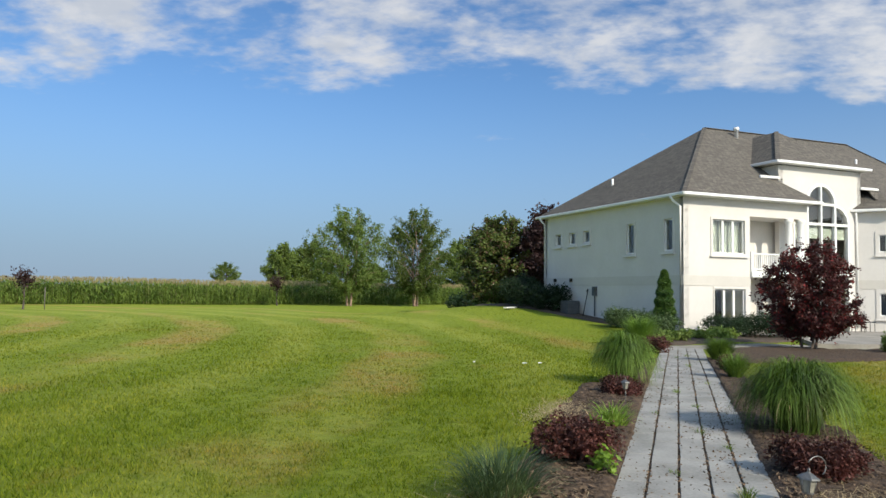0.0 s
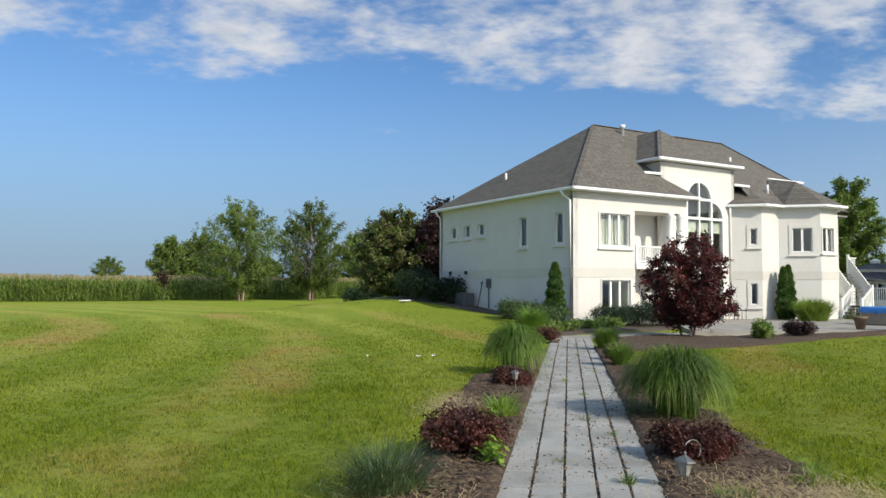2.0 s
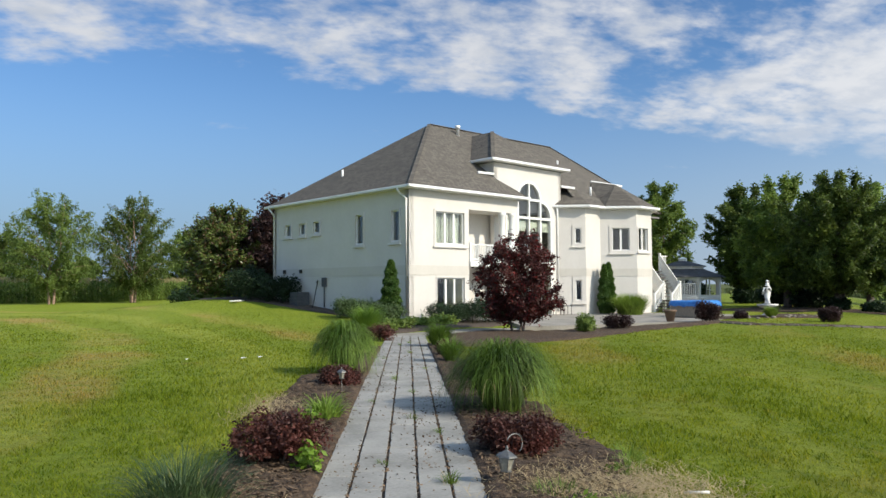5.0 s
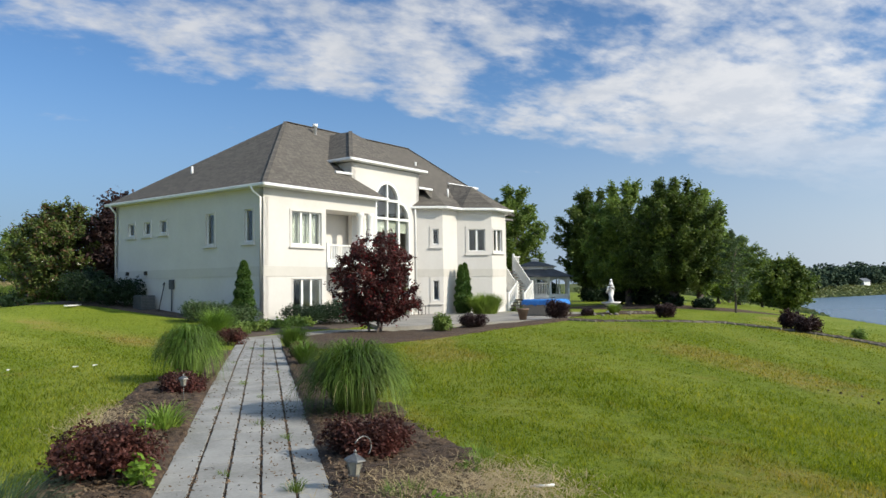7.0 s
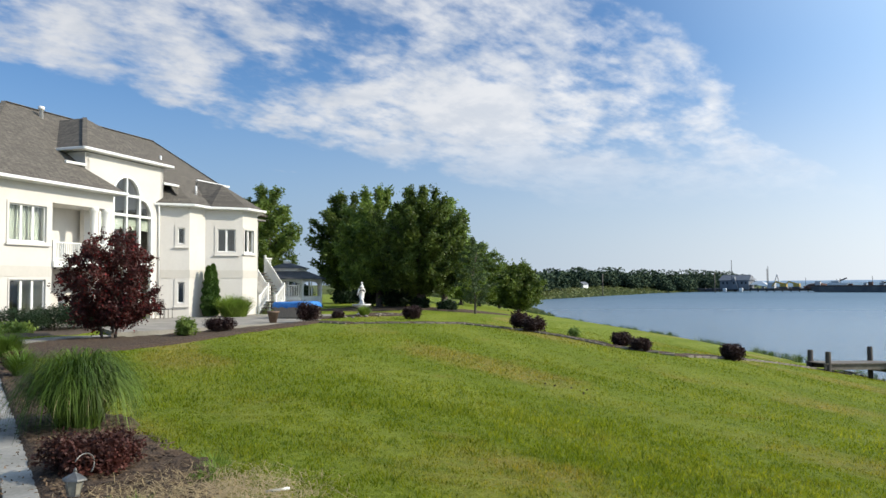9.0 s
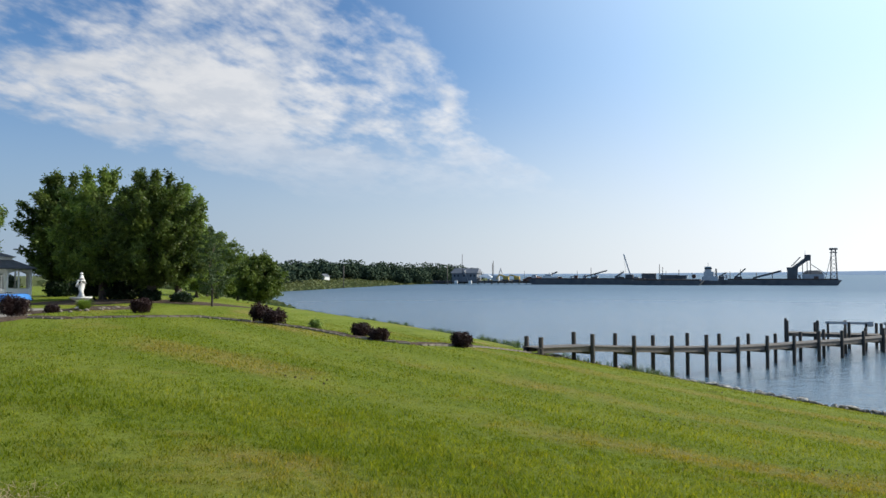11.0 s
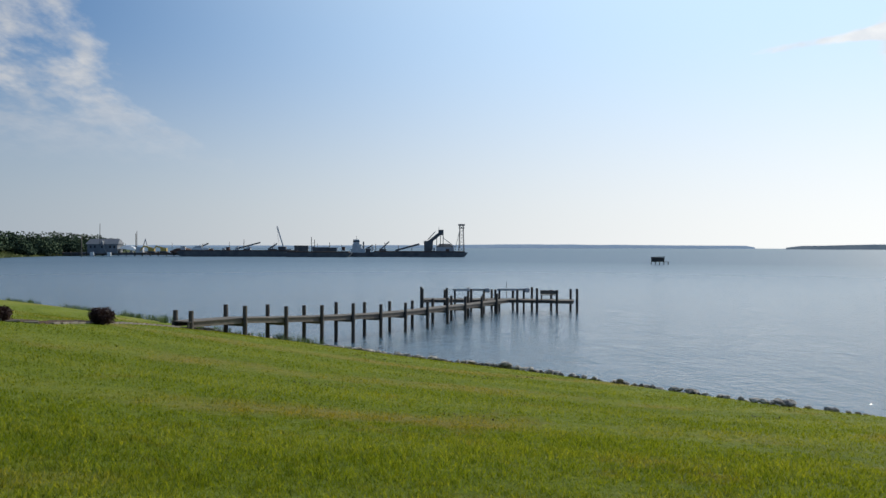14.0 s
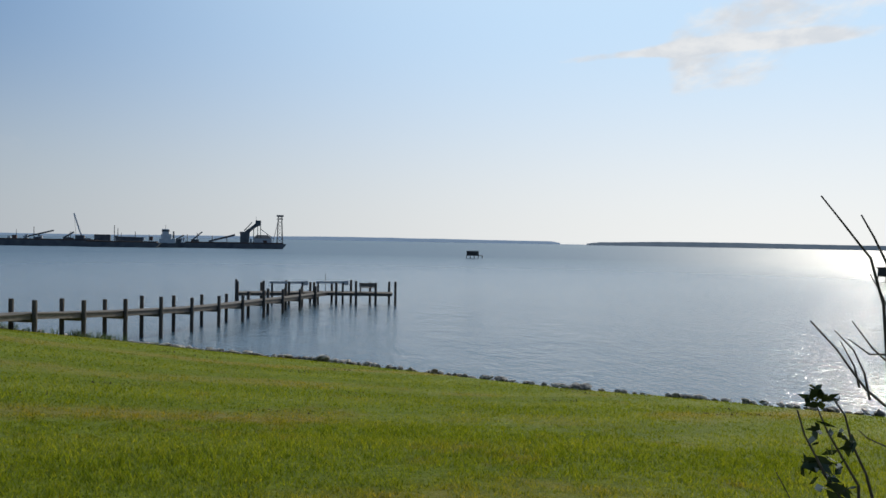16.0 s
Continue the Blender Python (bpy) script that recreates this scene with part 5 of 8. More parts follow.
bough_tree("shade_tree", "tall spreading shade tree beside the statue", 34.85, 33.0, 7.8, 6.7, L_OAK, 51, 78, 80, 14, 0.095, 0.26, 1, BARK, 0.20, 1.2, 0.12, 0.62, 0.2, bulge=0.36, vary=0.5, group="trees beside the lawn")
bough_tree("shade_tree", "dark full shade tree beside the gazebo", 39.4, 45.6, 8.8, 5.4, L_OAK, 52, 60, 64, 12, 0.12, 0.22, 1, BARK, 0.2, 1.1, 0.12, 0.65, 0.2, bulge=0.42, vary=0.5, group="trees beside the lawn")
bough_tree("shade_tree", "tall green tree behind the house", 37.9, 54.3, 10.2, 6.6, L_OAK, 53, 56, 60, 12, 0.12, 0.22, 1, BARK, 0.22, 0.8, 0.15, 0.8, 0.2, group="trees beside the lawn")
bough_tree("shade_tree", "spreading green tree near the shore", 38.6, 34.3, 7.6, 4.0, L_LOCUST, 54, 56, 66, 13, 0.098, 0.2, 1, BARK, 0.24, 1.1, 0.12, 0.62, 0.2, bulge=0.42, vary=0.5, group="trees beside the lawn")
bough_tree("shade_tree", "full dark shade tree behind the statue", 35.2, 37.2, 8.3, 5.6, L_OAK, 56, 66, 72, 12, 0.105, 0.22, 1, BARK, 0.2, 1.2, 0.12, 0.62, 0.2, bulge=0.36, vary=0.5, group="trees beside the lawn")
bough_tree("young_tree", "slender young conifer with bare leader", 34.2, 28.0, 4.6, 2.6, L_JUNIPER, 55, 34, 24, 8, 0.07, 0.06, 1, BARK, 0.12, 0.2, 0.0, 0.3, 0.1, 0.3, bulge=0.9)
for k, (x, y, h, w) in enumerate(((52.5, 44.6, 6.4, 5.2), (57.5, 46.5, 6.2, 5.6), (66, 50.5, 5.0, 5.5), (50.2, 36.4, 4.0, 4.2), (75, 62, 6.0, 6.0))):
    bough_tree("shade_tree", "green tree in the row above the shore", x, y, h, w, L_OAK, 60 + k, 50, 46, 10, 0.12, 0.16, twig=0.7, crown_from=0.16, group="trees above the shore")
bough_tree("japanese_maple", "dark red Japanese maple in the mulch bed", *plan(24.6, 27.4).xy, 3.5, 3.6, L_MAPLE, 71, 64, 46, 10, 0.052, 0.07, 3, BARK, 0.16, 0.85, 0.08, 0.42, 0.0, 0.5, vary=0.6, extra=(0.10, L_MAPLE_TIP))


def cypress(x, y, h, w, seed, label):
    rng = np.random.default_rng(seed)
    t = thing("arborvitae", label, "conifer", on_ground(x, y), group="conifers by the wall")
    part("trunk", tube_mesh("trunk", [(0, 0, -0.2), (0, 0, h * 0.7)], [0.06, 0.02], BARK, 8), t)
    n = 7000
    f = rng.random(n) ** 0.8
    r = w / 2 * np.minimum(1, (0.55 + f * 3)) * np.sqrt(np.clip(1 - f, 0, 1)) * (0.75 + 0.3 * rng.random(n)) * (1 + 0.12 * np.sin(f * 40))
    a = rng.uniform(0, 2 * math.pi, n)
    part("foliage", fast_mesh("foliage", leaf_quads(rng, np.stack([r * np.cos(a), r * np.sin(a), 0.05 + f * h], 1), 0.075, -0.6, 0.4), 4, L_CYPRESS), t)


cypress(*house_xy(-1.75, -0.95), 2.5, 0.95, 81, "pointed dark green arborvitae at the house corner")
cypress(*house_xy(13.3, -0.6), 2.65, 0.8, 82, "narrow green arborvitae against the bay wall")
cypress(*house_xy(13.65, -0.65), 2.75, 0.85, 83, "narrow green arborvitae against the bay wall")


# ---- corn field ----
def corn():
    rng = np.random.default_rng(9)
    a, b = np.array((-75.0, 30.0)), np.array((30.0, 108.0))
    d = (b - a) / np.linalg.norm(b - a)
    nrm = np.array((-d[1], d[0]))
    faces, tas, base = [], [], []
    for row in range(10):
        n = 900 if row < 4 else 500
        s = np.linspace(0, np.linalg.norm(b - a), n) + rng.normal(size=n) * 0.06
        p = a + d * s[:, None] + nrm * (row * 0.76 + rng.normal(size=n) * 0.06)[:, None]
        z = ground_z(p[:, 0], p[:, 1])
        h = 1.98 * rng.uniform(0.88, 1.1, n)
        c = np.c_[p, z]
        base.append(np.stack([c + [-0.02, 0, 0], c + [0.02, 0, 0], c + np.c_[np.full(n, 0.012), np.zeros(n), h], c + np.c_[np.full(n, -0.012), np.zeros(n), h]], 1))
        for k in range(7 if row < 4 else 4):
            f = rng.uniform(0.04, 0.93, n)
            az = rng.uniform(0, 2 * math.pi, n)
            L = rng.uniform(0.35, 0.7, n)
            o = np.stack([np.cos(az), np.sin(az), np.zeros(n)], 1)
            sd = np.stack([-np.sin(az), np.cos(az), np.zeros(n)], 1) * 0.045
            p0 = c + np.c_[np.zeros((n, 2)), h * f]
            p1 = p0 + o * (L * 0.5)[:, None] + [0, 0, 0.22]
            p2 = p0 + o * L[:, None] + np.c_[np.zeros((n, 2)), rng.uniform(-0.15, 0.12, n)]
            faces += [np.stack([p0 - sd * 0.5, p0 + sd * 0.5, p1 + sd, p1 - sd], 1), np.stack([p1 - sd, p1 + sd, p2 + sd * 0.1, p2 - sd * 0.1], 1)]
        for k in range(3):
            az = rng.uniform(0, 2 * math.pi, n)
            o = np.stack([np.cos(az) * 0.12, np.sin(az) * 0.12, np.full(n, 0.26)], 1)
            top = c + np.c_[np.zeros((n, 2)), h]
            tas.append(np.stack([top - [0.02, 0, 0], top + [0.02, 0, 0], top + o + [0.015, 0, 0], top + o - [0.015, 0, 0]], 1))
    t = thing("corn_field", "tall green corn with tan tassels along the lawn", "corn field", kind="stuff")
    part("leaves", fast_mesh("leaves", np.concatenate(faces), 4, L_CORN), t)
    part("stalks", fast_mesh("stalks", np.concatenate(base), 4, L_CORN), t)
    part("tassels", fast_mesh("tassels", np.concatenate(tas), 4, L_TASSEL), t)
    # the rest of the field behind the front rows
    bm = bmesh.new()
    far = [a + nrm * 7.6, b + nrm * 7.6, b + nrm * 420, a + nrm * 420]
    lo = [bm.verts.new((p[0], p[1], -0.2)) for p in far]
    hi = [bm.verts.new((p[0], p[1], 1.85)) for p in far]
    bm.faces.new(hi)
    for i in range(4):
        bm.faces.new((lo[i], lo[(i + 1) % 4], hi[(i + 1) % 4], hi[i]))
    part("field", bm_mesh("field", bm, L_TASSEL), t)


corn()


# ---- far shores ----
def far_wood(label, stations, seed, leaf, size):
    """A belt of woodland: stations of (compass degrees, distance, height)."""
    rng = np.random.default_rng(seed)
    pts = []
    for (a0, d0, h0), (a1, d1, h1) in zip(stations, stations[1:]):
        n = int(abs(a1 - a0) * 6) + 2
        for k in range(n):
            f = k / n
            h = (h0 + (h1 - h0) * f) * rng.choice([0.6, 0.8, 0.95, 1.1, 1.25, 1.4])
            c = plan(a0 + (a1 - a0) * f, d0 + (d1 - d0) * f + rng.uniform(0, 40))
            g = max(gz(c.x, c.y), WATER_Z)
            w = h * rng.uniform(0.45, 0.75)
            for dx, dy, dz, s in ((0, 0, 0.62, 0.8), (0.5, 0.2, 0.45, 0.6), (-0.5, -0.2, 0.48, 0.6), (0.1, -0.5, 0.3, 0.7), (-0.2, 0.5, 0.34, 0.6)):
                v = unit_rows(rng, 190) * [w * s, w * s, h * 0.38 * s] * rng.uniform(0.7, 1.06, (190, 1))
                pts.append(v + [c.x + dx * w, c.y + dy * w, g + h * dz])
    tagged(new("woodland", fast_mesh("woodland", leaf_quads(rng, np.concatenate(pts), size, 0, 0.7), 4, leaf)), label, "woods", kind="stuff")


far_wood("dark green belt of trees along the far shore", [(46, 150, 5.4), (52, 215, 6.8), (56, 290, 7.0), (60, 370, 7.6), (66, 440, 8.6), (69, 475, 8.8), (71.0, 510, 7.0)], 91, L_FAR, 0.6)


def ridge(name, label, stations, material):
    V, F = [], []
    rng = np.random.default_rng(3)
    for (a0, d0, h0), (a1, d1, h1) in zip(stations, stations[1:]):
        n = 40
        for k in range(n):
            f = k / n
            p = plan(a0 + (a1 - a0) * f, d0 + (d1 - d0) * f)
            h = (h0 + (h1 - h0) * f) * (0.93 + 0.14 * noise.noise(Vector((p.x * 0.006, p.y * 0.006, 0)))) + rng.random() * 0.8
            q = p * 1.03
            V += [(p.x, p.y, WATER_Z - 0.5), (p.x, p.y, h), (q.x, q.y, h), (q.x, q.y, WATER_Z - 0.5)]
    for i in range(len(V) // 4 - 1):
        for k in range(4):
            a, b = 4 * i + k, 4 * i + (k + 1) % 4
            F.append((a, b, b + 4, a + 4))
    return tagged(new(name, raw_mesh(name, V, F, material)), label, "far shore", kind="structure")


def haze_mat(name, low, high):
    """Distance veiled by bright summer haze, put into the colour and an added glow."""
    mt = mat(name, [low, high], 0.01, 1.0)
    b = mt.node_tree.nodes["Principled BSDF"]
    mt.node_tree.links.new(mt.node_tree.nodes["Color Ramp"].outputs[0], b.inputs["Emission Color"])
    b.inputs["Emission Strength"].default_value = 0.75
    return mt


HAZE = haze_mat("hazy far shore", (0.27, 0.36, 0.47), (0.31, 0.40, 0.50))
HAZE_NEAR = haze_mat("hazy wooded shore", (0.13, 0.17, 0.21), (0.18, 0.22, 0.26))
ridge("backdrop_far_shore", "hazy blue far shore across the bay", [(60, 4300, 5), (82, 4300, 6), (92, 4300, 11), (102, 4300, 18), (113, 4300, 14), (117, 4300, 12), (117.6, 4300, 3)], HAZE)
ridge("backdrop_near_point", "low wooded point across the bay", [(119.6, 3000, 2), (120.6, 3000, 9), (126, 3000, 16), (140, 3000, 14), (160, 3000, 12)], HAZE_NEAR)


# ---- dock ----
DOCK_S, DOCK_J = Vector((35.0, 8.7)), Vector((63.0, -9.0))
DOCK_D = (DOCK_J - DOCK_S).normalized()
DOCK_N = Vector((DOCK_D.y, -DOCK_D.x))


def deck_z(s):
    return float(np.interp(s, [-3, 0, 1.5, 4.8, 7.8, 10.8, 13.9, 17, 20, 23.2, 26.4, 29.8, 36], [-1.75, -1.78, -1.84, -2.1, -2.3, -2.47, -2.64, -2.75, -2.83, -2.88, -2.96, -3.02, -3.08]))


def dock_pt(s, off, z):
    p = DOCK_S + DOCK_D * s + DOCK_N * off
    return Vector((p.x, p.y, z))


def plank_run(parent, a, b, width, count, za, zb):
    """Cross planks from a to b on two stringers."""
    a, b = Vector(a), Vector(b)
    d = (b - a)
    ang = math.degrees(math.atan2(d.y, d.x))
    w = d.length / count
    me = box_mesh("plank", -w * 0.46, w * 0.46, -width / 2, width / 2, -0.02, 0.02, WOOD_GREY)
    for i in range(count):
        f = (i + 0.5) / count
        p = a + d * f
        part("plank", me, parent, m=pose(p.x, p.y, za + (zb - za) * f, 0, 0, ang))
    n = Vector((-d.y, d.x)).normalized()
    for o in (-width * 0.42, width * 0.42):
        p, q = a + n * o, b + n * o
        part("stringer", beam_mesh("stringer", (p.x, p.y, za - 0.14), (q.x, q.y, zb - 0.14), 0.06, 0.22, WOOD_GREY), parent)


dock = thing("dock", "weathered grey timber dock on dark pilings", "dock")
stations = [-1.5, 1.97] + [1.97 + 3.05 * k for k in range(1, 11)] + [36.0]
for s0, s1 in zip(stations, stations[1:]):
    plank_run(dock, dock_pt(s0, 0, 0).xy, dock_pt(s1, 0, 0).xy, 1.15, max(3, int((s1 - s0) / 0.24)), deck_z(s0), deck_z(s1))


def piling(x, y, top, bottom=-6.5, r=0.11):
    p = part("piling", lathe_mesh("piling", [(r * 1.05, bottom), (r, top - 0.02), (r * 0.85, top)], PILING, 10), dock, m=pose(x, y, 0, 0, 0, 0))
    return p


rng = random.Random(4)
for k in range(11):
    s = 1.97 + 3.05 * k
    for o in (-0.62, 0.62):
        p = dock_pt(s, o, 0)
        piling(p.x, p.y, deck_z(s) + 0.66 + rng.uniform(-0.08, 0.1))
    a, b = dock_pt(s, -0.75, deck_z(s) - 0.3), dock_pt(s, 0.75, deck_z(s) - 0.3)
    part("crossbeam", beam_mesh("crossbeam", a, b, 0.07, 0.2, WOOD_GREY), dock)
for o in (-0.62, 0.62):
    p = dock_pt(-1.3, o * 0.78, 0)
    piling(p.x, p.y, deck_z(0) + 0.5)
HEAD = [(66.0, -3.0), (65.6, -10.5), (63.9, -16.3)]
for a, b in zip(HEAD, HEAD[1:]):
    plank_run(dock, a, b, 2.0, int((Vector(b) - Vector(a)).length / 0.24), -3.08, -3.08)
for f, o in [(k / 7, o) for k in range(8) for o in (-1.1, 1.1)]:
    q = f * 2
    i = min(int(q), 1)
    a, b = Vector(HEAD[i]), Vector(HEAD[i + 1])
    p = a.lerp(b, q - i) + Vector((1, 0)) * o
    piling(p.x, p.y, -3.08 + rng.uniform(0.75, 1.1))


# ---- beds, patio and edging near the house ----
def ground_ribbon(pts, width, lift, material, name, step=0.4, rough=0.0, seed=2, across=4):
    """A strip laid along a line on the ground."""
    rng = np.random.default_rng(seed)
    P = [np.array(p, float) for p in pts]
    line = []
    for a, b in zip(P, P[1:]):
        n = max(1, int(np.linalg.norm(b - a) / step))
        line += [a + (b - a) * k / n for k in range(n)]
    line.append(P[-1])
    V, F = [], []
    for i, p in enumerate(line):
        d = line[min(i + 1, len(line) - 1)] - line[max(i - 1, 0)]
        d = d / (np.linalg.norm(d) + 1e-9)
        nn = np.array((-d[1], d[0]))
        w = width if not callable(width) else width(i / max(len(line) - 1, 1))
        for k in range(across + 1):
            q = p + nn * w * (k / across - 0.5) * (1 + (0.15 * rng.random() if rough else 0))
            e = 0.0 if k in (0, across) else 1.0
            V.append((q[0], q[1], gz(q[0], q[1]) + lift * e - 0.02 * (1 - e) + rough * rng.random() * e))
    for i in range(len(line) - 1):
        for k in range(across):
            a = i * (across + 1) + k
            F.append((a, a + 1, a + across + 2, a + across + 1))
    return raw_mesh(name, V, F, material, True)


def bed_polygon(name, label, front, back, material, lift, rough=0.05, across=16, step=0.3, seed=6, category="flower bed"):
    """A bed between two lines given in house coordinates."""
    rng = np.random.default_rng(seed)
    n = int(max(abs(front[-1][0] - front[0][0]), 3) / step)
    V, F = [], []
    fx, bx = np.array(front, float), np.array(back, float)
    tf, tb = np.linspace(0, 1, len(fx)), np.linspace(0, 1, len(bx))
    for i in range(n + 1):
        t = i / n
        f = np.array([np.interp(t, tf, fx[:, 0]), np.interp(t, tf, fx[:, 1]) + 0.06 * math.sin(i * 1.3)])
        b = np.array([np.interp(t, tb, bx[:, 0]), np.interp(t, tb, bx[:, 1])])
        for k in range(across + 1):
            q = f + (b - f) * k / across
            x, y = house_xy(*q)
            e = 0.0 if k in (0, across) or i in (0, n) else 1.0
            V.append((x, y, gz(x, y) + lift * e - 0.02 * (1 - e) + rough * rng.random() * e))
    for i in range(n):
        for k in range(across):
            a = i * (across + 1) + k
            F.append((a, a + 1, a + across + 2, a + across + 1))
    return tagged(new(name, raw_mesh(name, V, F, material, True)), label, category, kind="structure")


bed_polygon("front_bed", "broad dark mulch bed in front of the patio", [(-7.0, -10.4), (-4.6, -10.3), (-1.4, -10.1), (2.8, -9.6), (6.3, -10.0), (8.2, -10.0)], [(-4.1, -5.9), (-3.0, -5.7), (-1.0, -5.6), (2.3, -6.2), (5.5, -7.2), (8.6, -8.6)], MULCH, 0.05)
bed_polygon("wall_bed", "dark soil bed along the side wall", [(-1.6, -1.0), (-1.0, 3.0), (-1.2, 6.0), (-1.7, 9.5), (-2.4, 11.5), (-3.0, 15)], [(0.1, -1.0), (0.1, 3.0), (0.1, 6.0), (0.1, 9.5), (0.1, 11.4), (0.1, 16)], SOIL, 0.04, step=0.12)
bed_polygon("corner_bed", "planted bed of green ground cover at the house corner", [(-7.6, -5.4), (-5.0, -4.6), (-2.0, -4.0), (1.5, -3.4), (3.6, -2.6)], [(-3.0, -0.6), (-1.5, 0.0), (0.2, 0.0), (2.0, 0.0), (3.6, 0.0)], SOIL, 0.04)


def round_bed(name, label, cx, cy, wide, deep):
    """A rounded mulch bed with an uneven edge."""
    rings, spokes = 8, 40
    V, F = [], []
    for i in range(rings + 1):
        for k in range(spokes):
            a = 2 * math.pi * k / spokes
            r = i / rings * (1 + 0.08 * math.sin(3 * a) + 0.05 * math.sin(7 * a))
            x, y = cx + wide * r * math.cos(a) * 0.72 - deep * r * math.sin(a) * 0.69, cy - wide * r * math.cos(a) * 0.69 - deep * r * math.sin(a) * 0.72
            V.append((x, y, gz(x, y) + (0.05 if i < rings else -0.02)))
    for i in range(rings):
        for k in range(spokes):
            j = (k + 1) % spokes
            F.append((i * spokes + k, i * spokes + j, (i + 1) * spokes + j, (i + 1) * spokes + k)[::-1])
    tagged(new(name, raw_mesh(name, V, F, MULCH, True)), label, "flower bed", kind="structure")


round_bed("tree_bed", "rounded brown mulch bed under the shade trees", 34.6, 33.2, 6.2, 3.6)
round_bed("fountain_bed", "brown mulch bed round the fountain", 25.2, 28.3, 2.9, 1.9)


def patio():
    """An exposed-aggregate slab in front of the house with a low edge."""
    outline = [(1.2, -5.4), (2.3, -6.0), (5.5, -7.0), (8.6, -8.3), (12.0, -8.2), (20.0, -7.0), (22.0, 0.2), (11.0, 1.2), (3.5, 1.6), (3.5, -2.6)]
    V = [(*house_xy(x, y), z) for z in (-0.5, -0.01) for x, y in outline]
    n = len(outline)
    F = [tuple(range(n, 2 * n))] + [(i, (i + 1) % n, (i + 1) % n + n, i + n) for i in range(n)]
    tagged(new("patio", raw_mesh("patio", V, F, CONCRETE)), "pale grey aggregate patio in front of the house", "patio", kind="structure")


patio()
tagged(new("walkway", ground_ribbon([house_xy(-5.3, -5.15), house_xy(-3.0, -5.0), house_xy(-0.8, -4.9), house_xy(1.7, -4.7)], 1.35, 0.035, CONCRETE, "walkway", 0.3)), "grey concrete walkway from the path end to the patio", "walkway", kind="structure")
EDGE = [house_xy(8.4, -9.6), (20.7, 23.4), (22.3, 21.7), (24.3, 20.6), (24.3, 18.3), (24.4, 16.7), (23.6, 14.6), (22.7, 12.7), (23.6, 11.0), (26.8, 10.5), (30.0, 10.4), (33.0, 9.9), (35.2, 8.8)]
tagged(new("edging_bed", ground_ribbon(EDGE, 0.75, 0.03, MULCH, "edging_bed", 0.3, 0.04)), "narrow dark mulch strip along the lawn edge", "flower bed", kind="structure")
stones = thing("edging", "pale stone edging blocks along the mulch strip", "edging")
rng = random.Random(11)
EDGE_STONE = mat("tan edging stone", [(0.13, 0.11, 0.085), (0.22, 0.19, 0.15)], 4, 0.9, 0.004, 30, spread=0.2)
edge_me = box_mesh("edging_block", -0.2, 0.2, -0.06, 0.06, -0.06, 0.035, EDGE_STONE, 0.012)
for a, b in zip(EDGE, EDGE[1:]):
    a, b = Vector(a), Vector(b)
    n = max(1, int((b - a).length / 0.42))
    d = (b - a).normalized()
    for k in range(n):
        p = a.lerp(b, (k + 0.5) / n) + Vector((d.y, -d.x)) * 0.38
        part("edging_block", edge_me, stones, m=pose(p.x, p.y, gz(p.x, p.y) + 0.02, rng.uniform(-3, 3), rng.uniform(-3, 3), math.degrees(math.atan2(d.y, d.x)) + rng.uniform(-5, 5)))

# ---- shrubs round the house ----
shrub("juniper", "spreading green juniper at the house corner", *house_xy(-2.3, -0.8), 1.0, 2.2, L_JUNIPER, 101, 6000, 0.06, group="foundation shrubs", narrow=0.25)
shrub("juniper", "spreading green juniper beside the side wall", *house_xy(-1.4, 2.2), 0.9, 1.8, L_JUNIPER, 102, 5000, 0.06, group="foundation shrubs", narrow=0.25)
for k, (x, y, h, w) in enumerate(((0.9, -1.4, 1.0, 2.0), (2.2, -1.6, 1.2, 2.3), (3.5, -1.8, 1.25, 2.3), (4.6, -1.9, 1.05, 1.8))):
    shrub("yew", "dark green yew shrub under the front window", *house_xy(x, y), h, w, L_DARKSHRUB, 105 + k, 6000, 0.05, group="foundation shrubs", narrow=0.25)
for k, (x, y, h, w) in enumerate(((-0.9, 9.2, 1.5, 2.2), (-1.6, 11.0, 1.7, 2.6), (-0.8, 12.6, 1.8, 2.4))):
    shrub("yew", "dark shaded shrub beside the side wall", *house_xy(x, y), h, w, L_DARKSHRUB, 110 + k, 6000, 0.07, group="foundation shrubs", narrow=0.3)
for k, (x, y, w) in enumerate(((-5.8, -4.4, 1.3), (-4.4, -3.6, 1.4), (-3.0, -3.0, 1.3), (-1.6, -2.6, 1.3), (-0.2, -2.4, 1.2))):
    shrub("ground_cover", "low light green leafy ground cover in the corner bed", *house_xy(x, y), 0.38, w, L_LOCUST, 120 + k, 1600, 0.06, group="ground cover plants")
shrub("hydrangea", "small green leafy shrub in the mulch bed", *house_xy(2.2, -7.6), 0.75, 0.8, L_LOCUST, 130, 1500, 0.06, group="bed shrubs")
shrub("barberry", "small dark red shrub in the mulch bed", *house_xy(4.1, -7.7), 0.65, 1.1, L_PLUM, 131, 4500, 0.035, group="bed shrubs")
shrub("barberry", "round dark red shrub at the patio edge", *house_xy(8.9, -8.9), 0.9, 1.05, L_PLUM, 132, 6000, 0.04, group="bed shrubs")
shrub("barberry", "small dark red shrub near the statue", *house_xy(11.2, -9.2), 0.32, 0.55, L_PLUM, 133, 3000, 0.04, group="bed shrubs")
shrub("barberry", "round dark red shrub beside the edging", 24.35, 23.6, 0.65, 0.8, L_PLUM, 134, 5000, 0.04, group="bed shrubs")
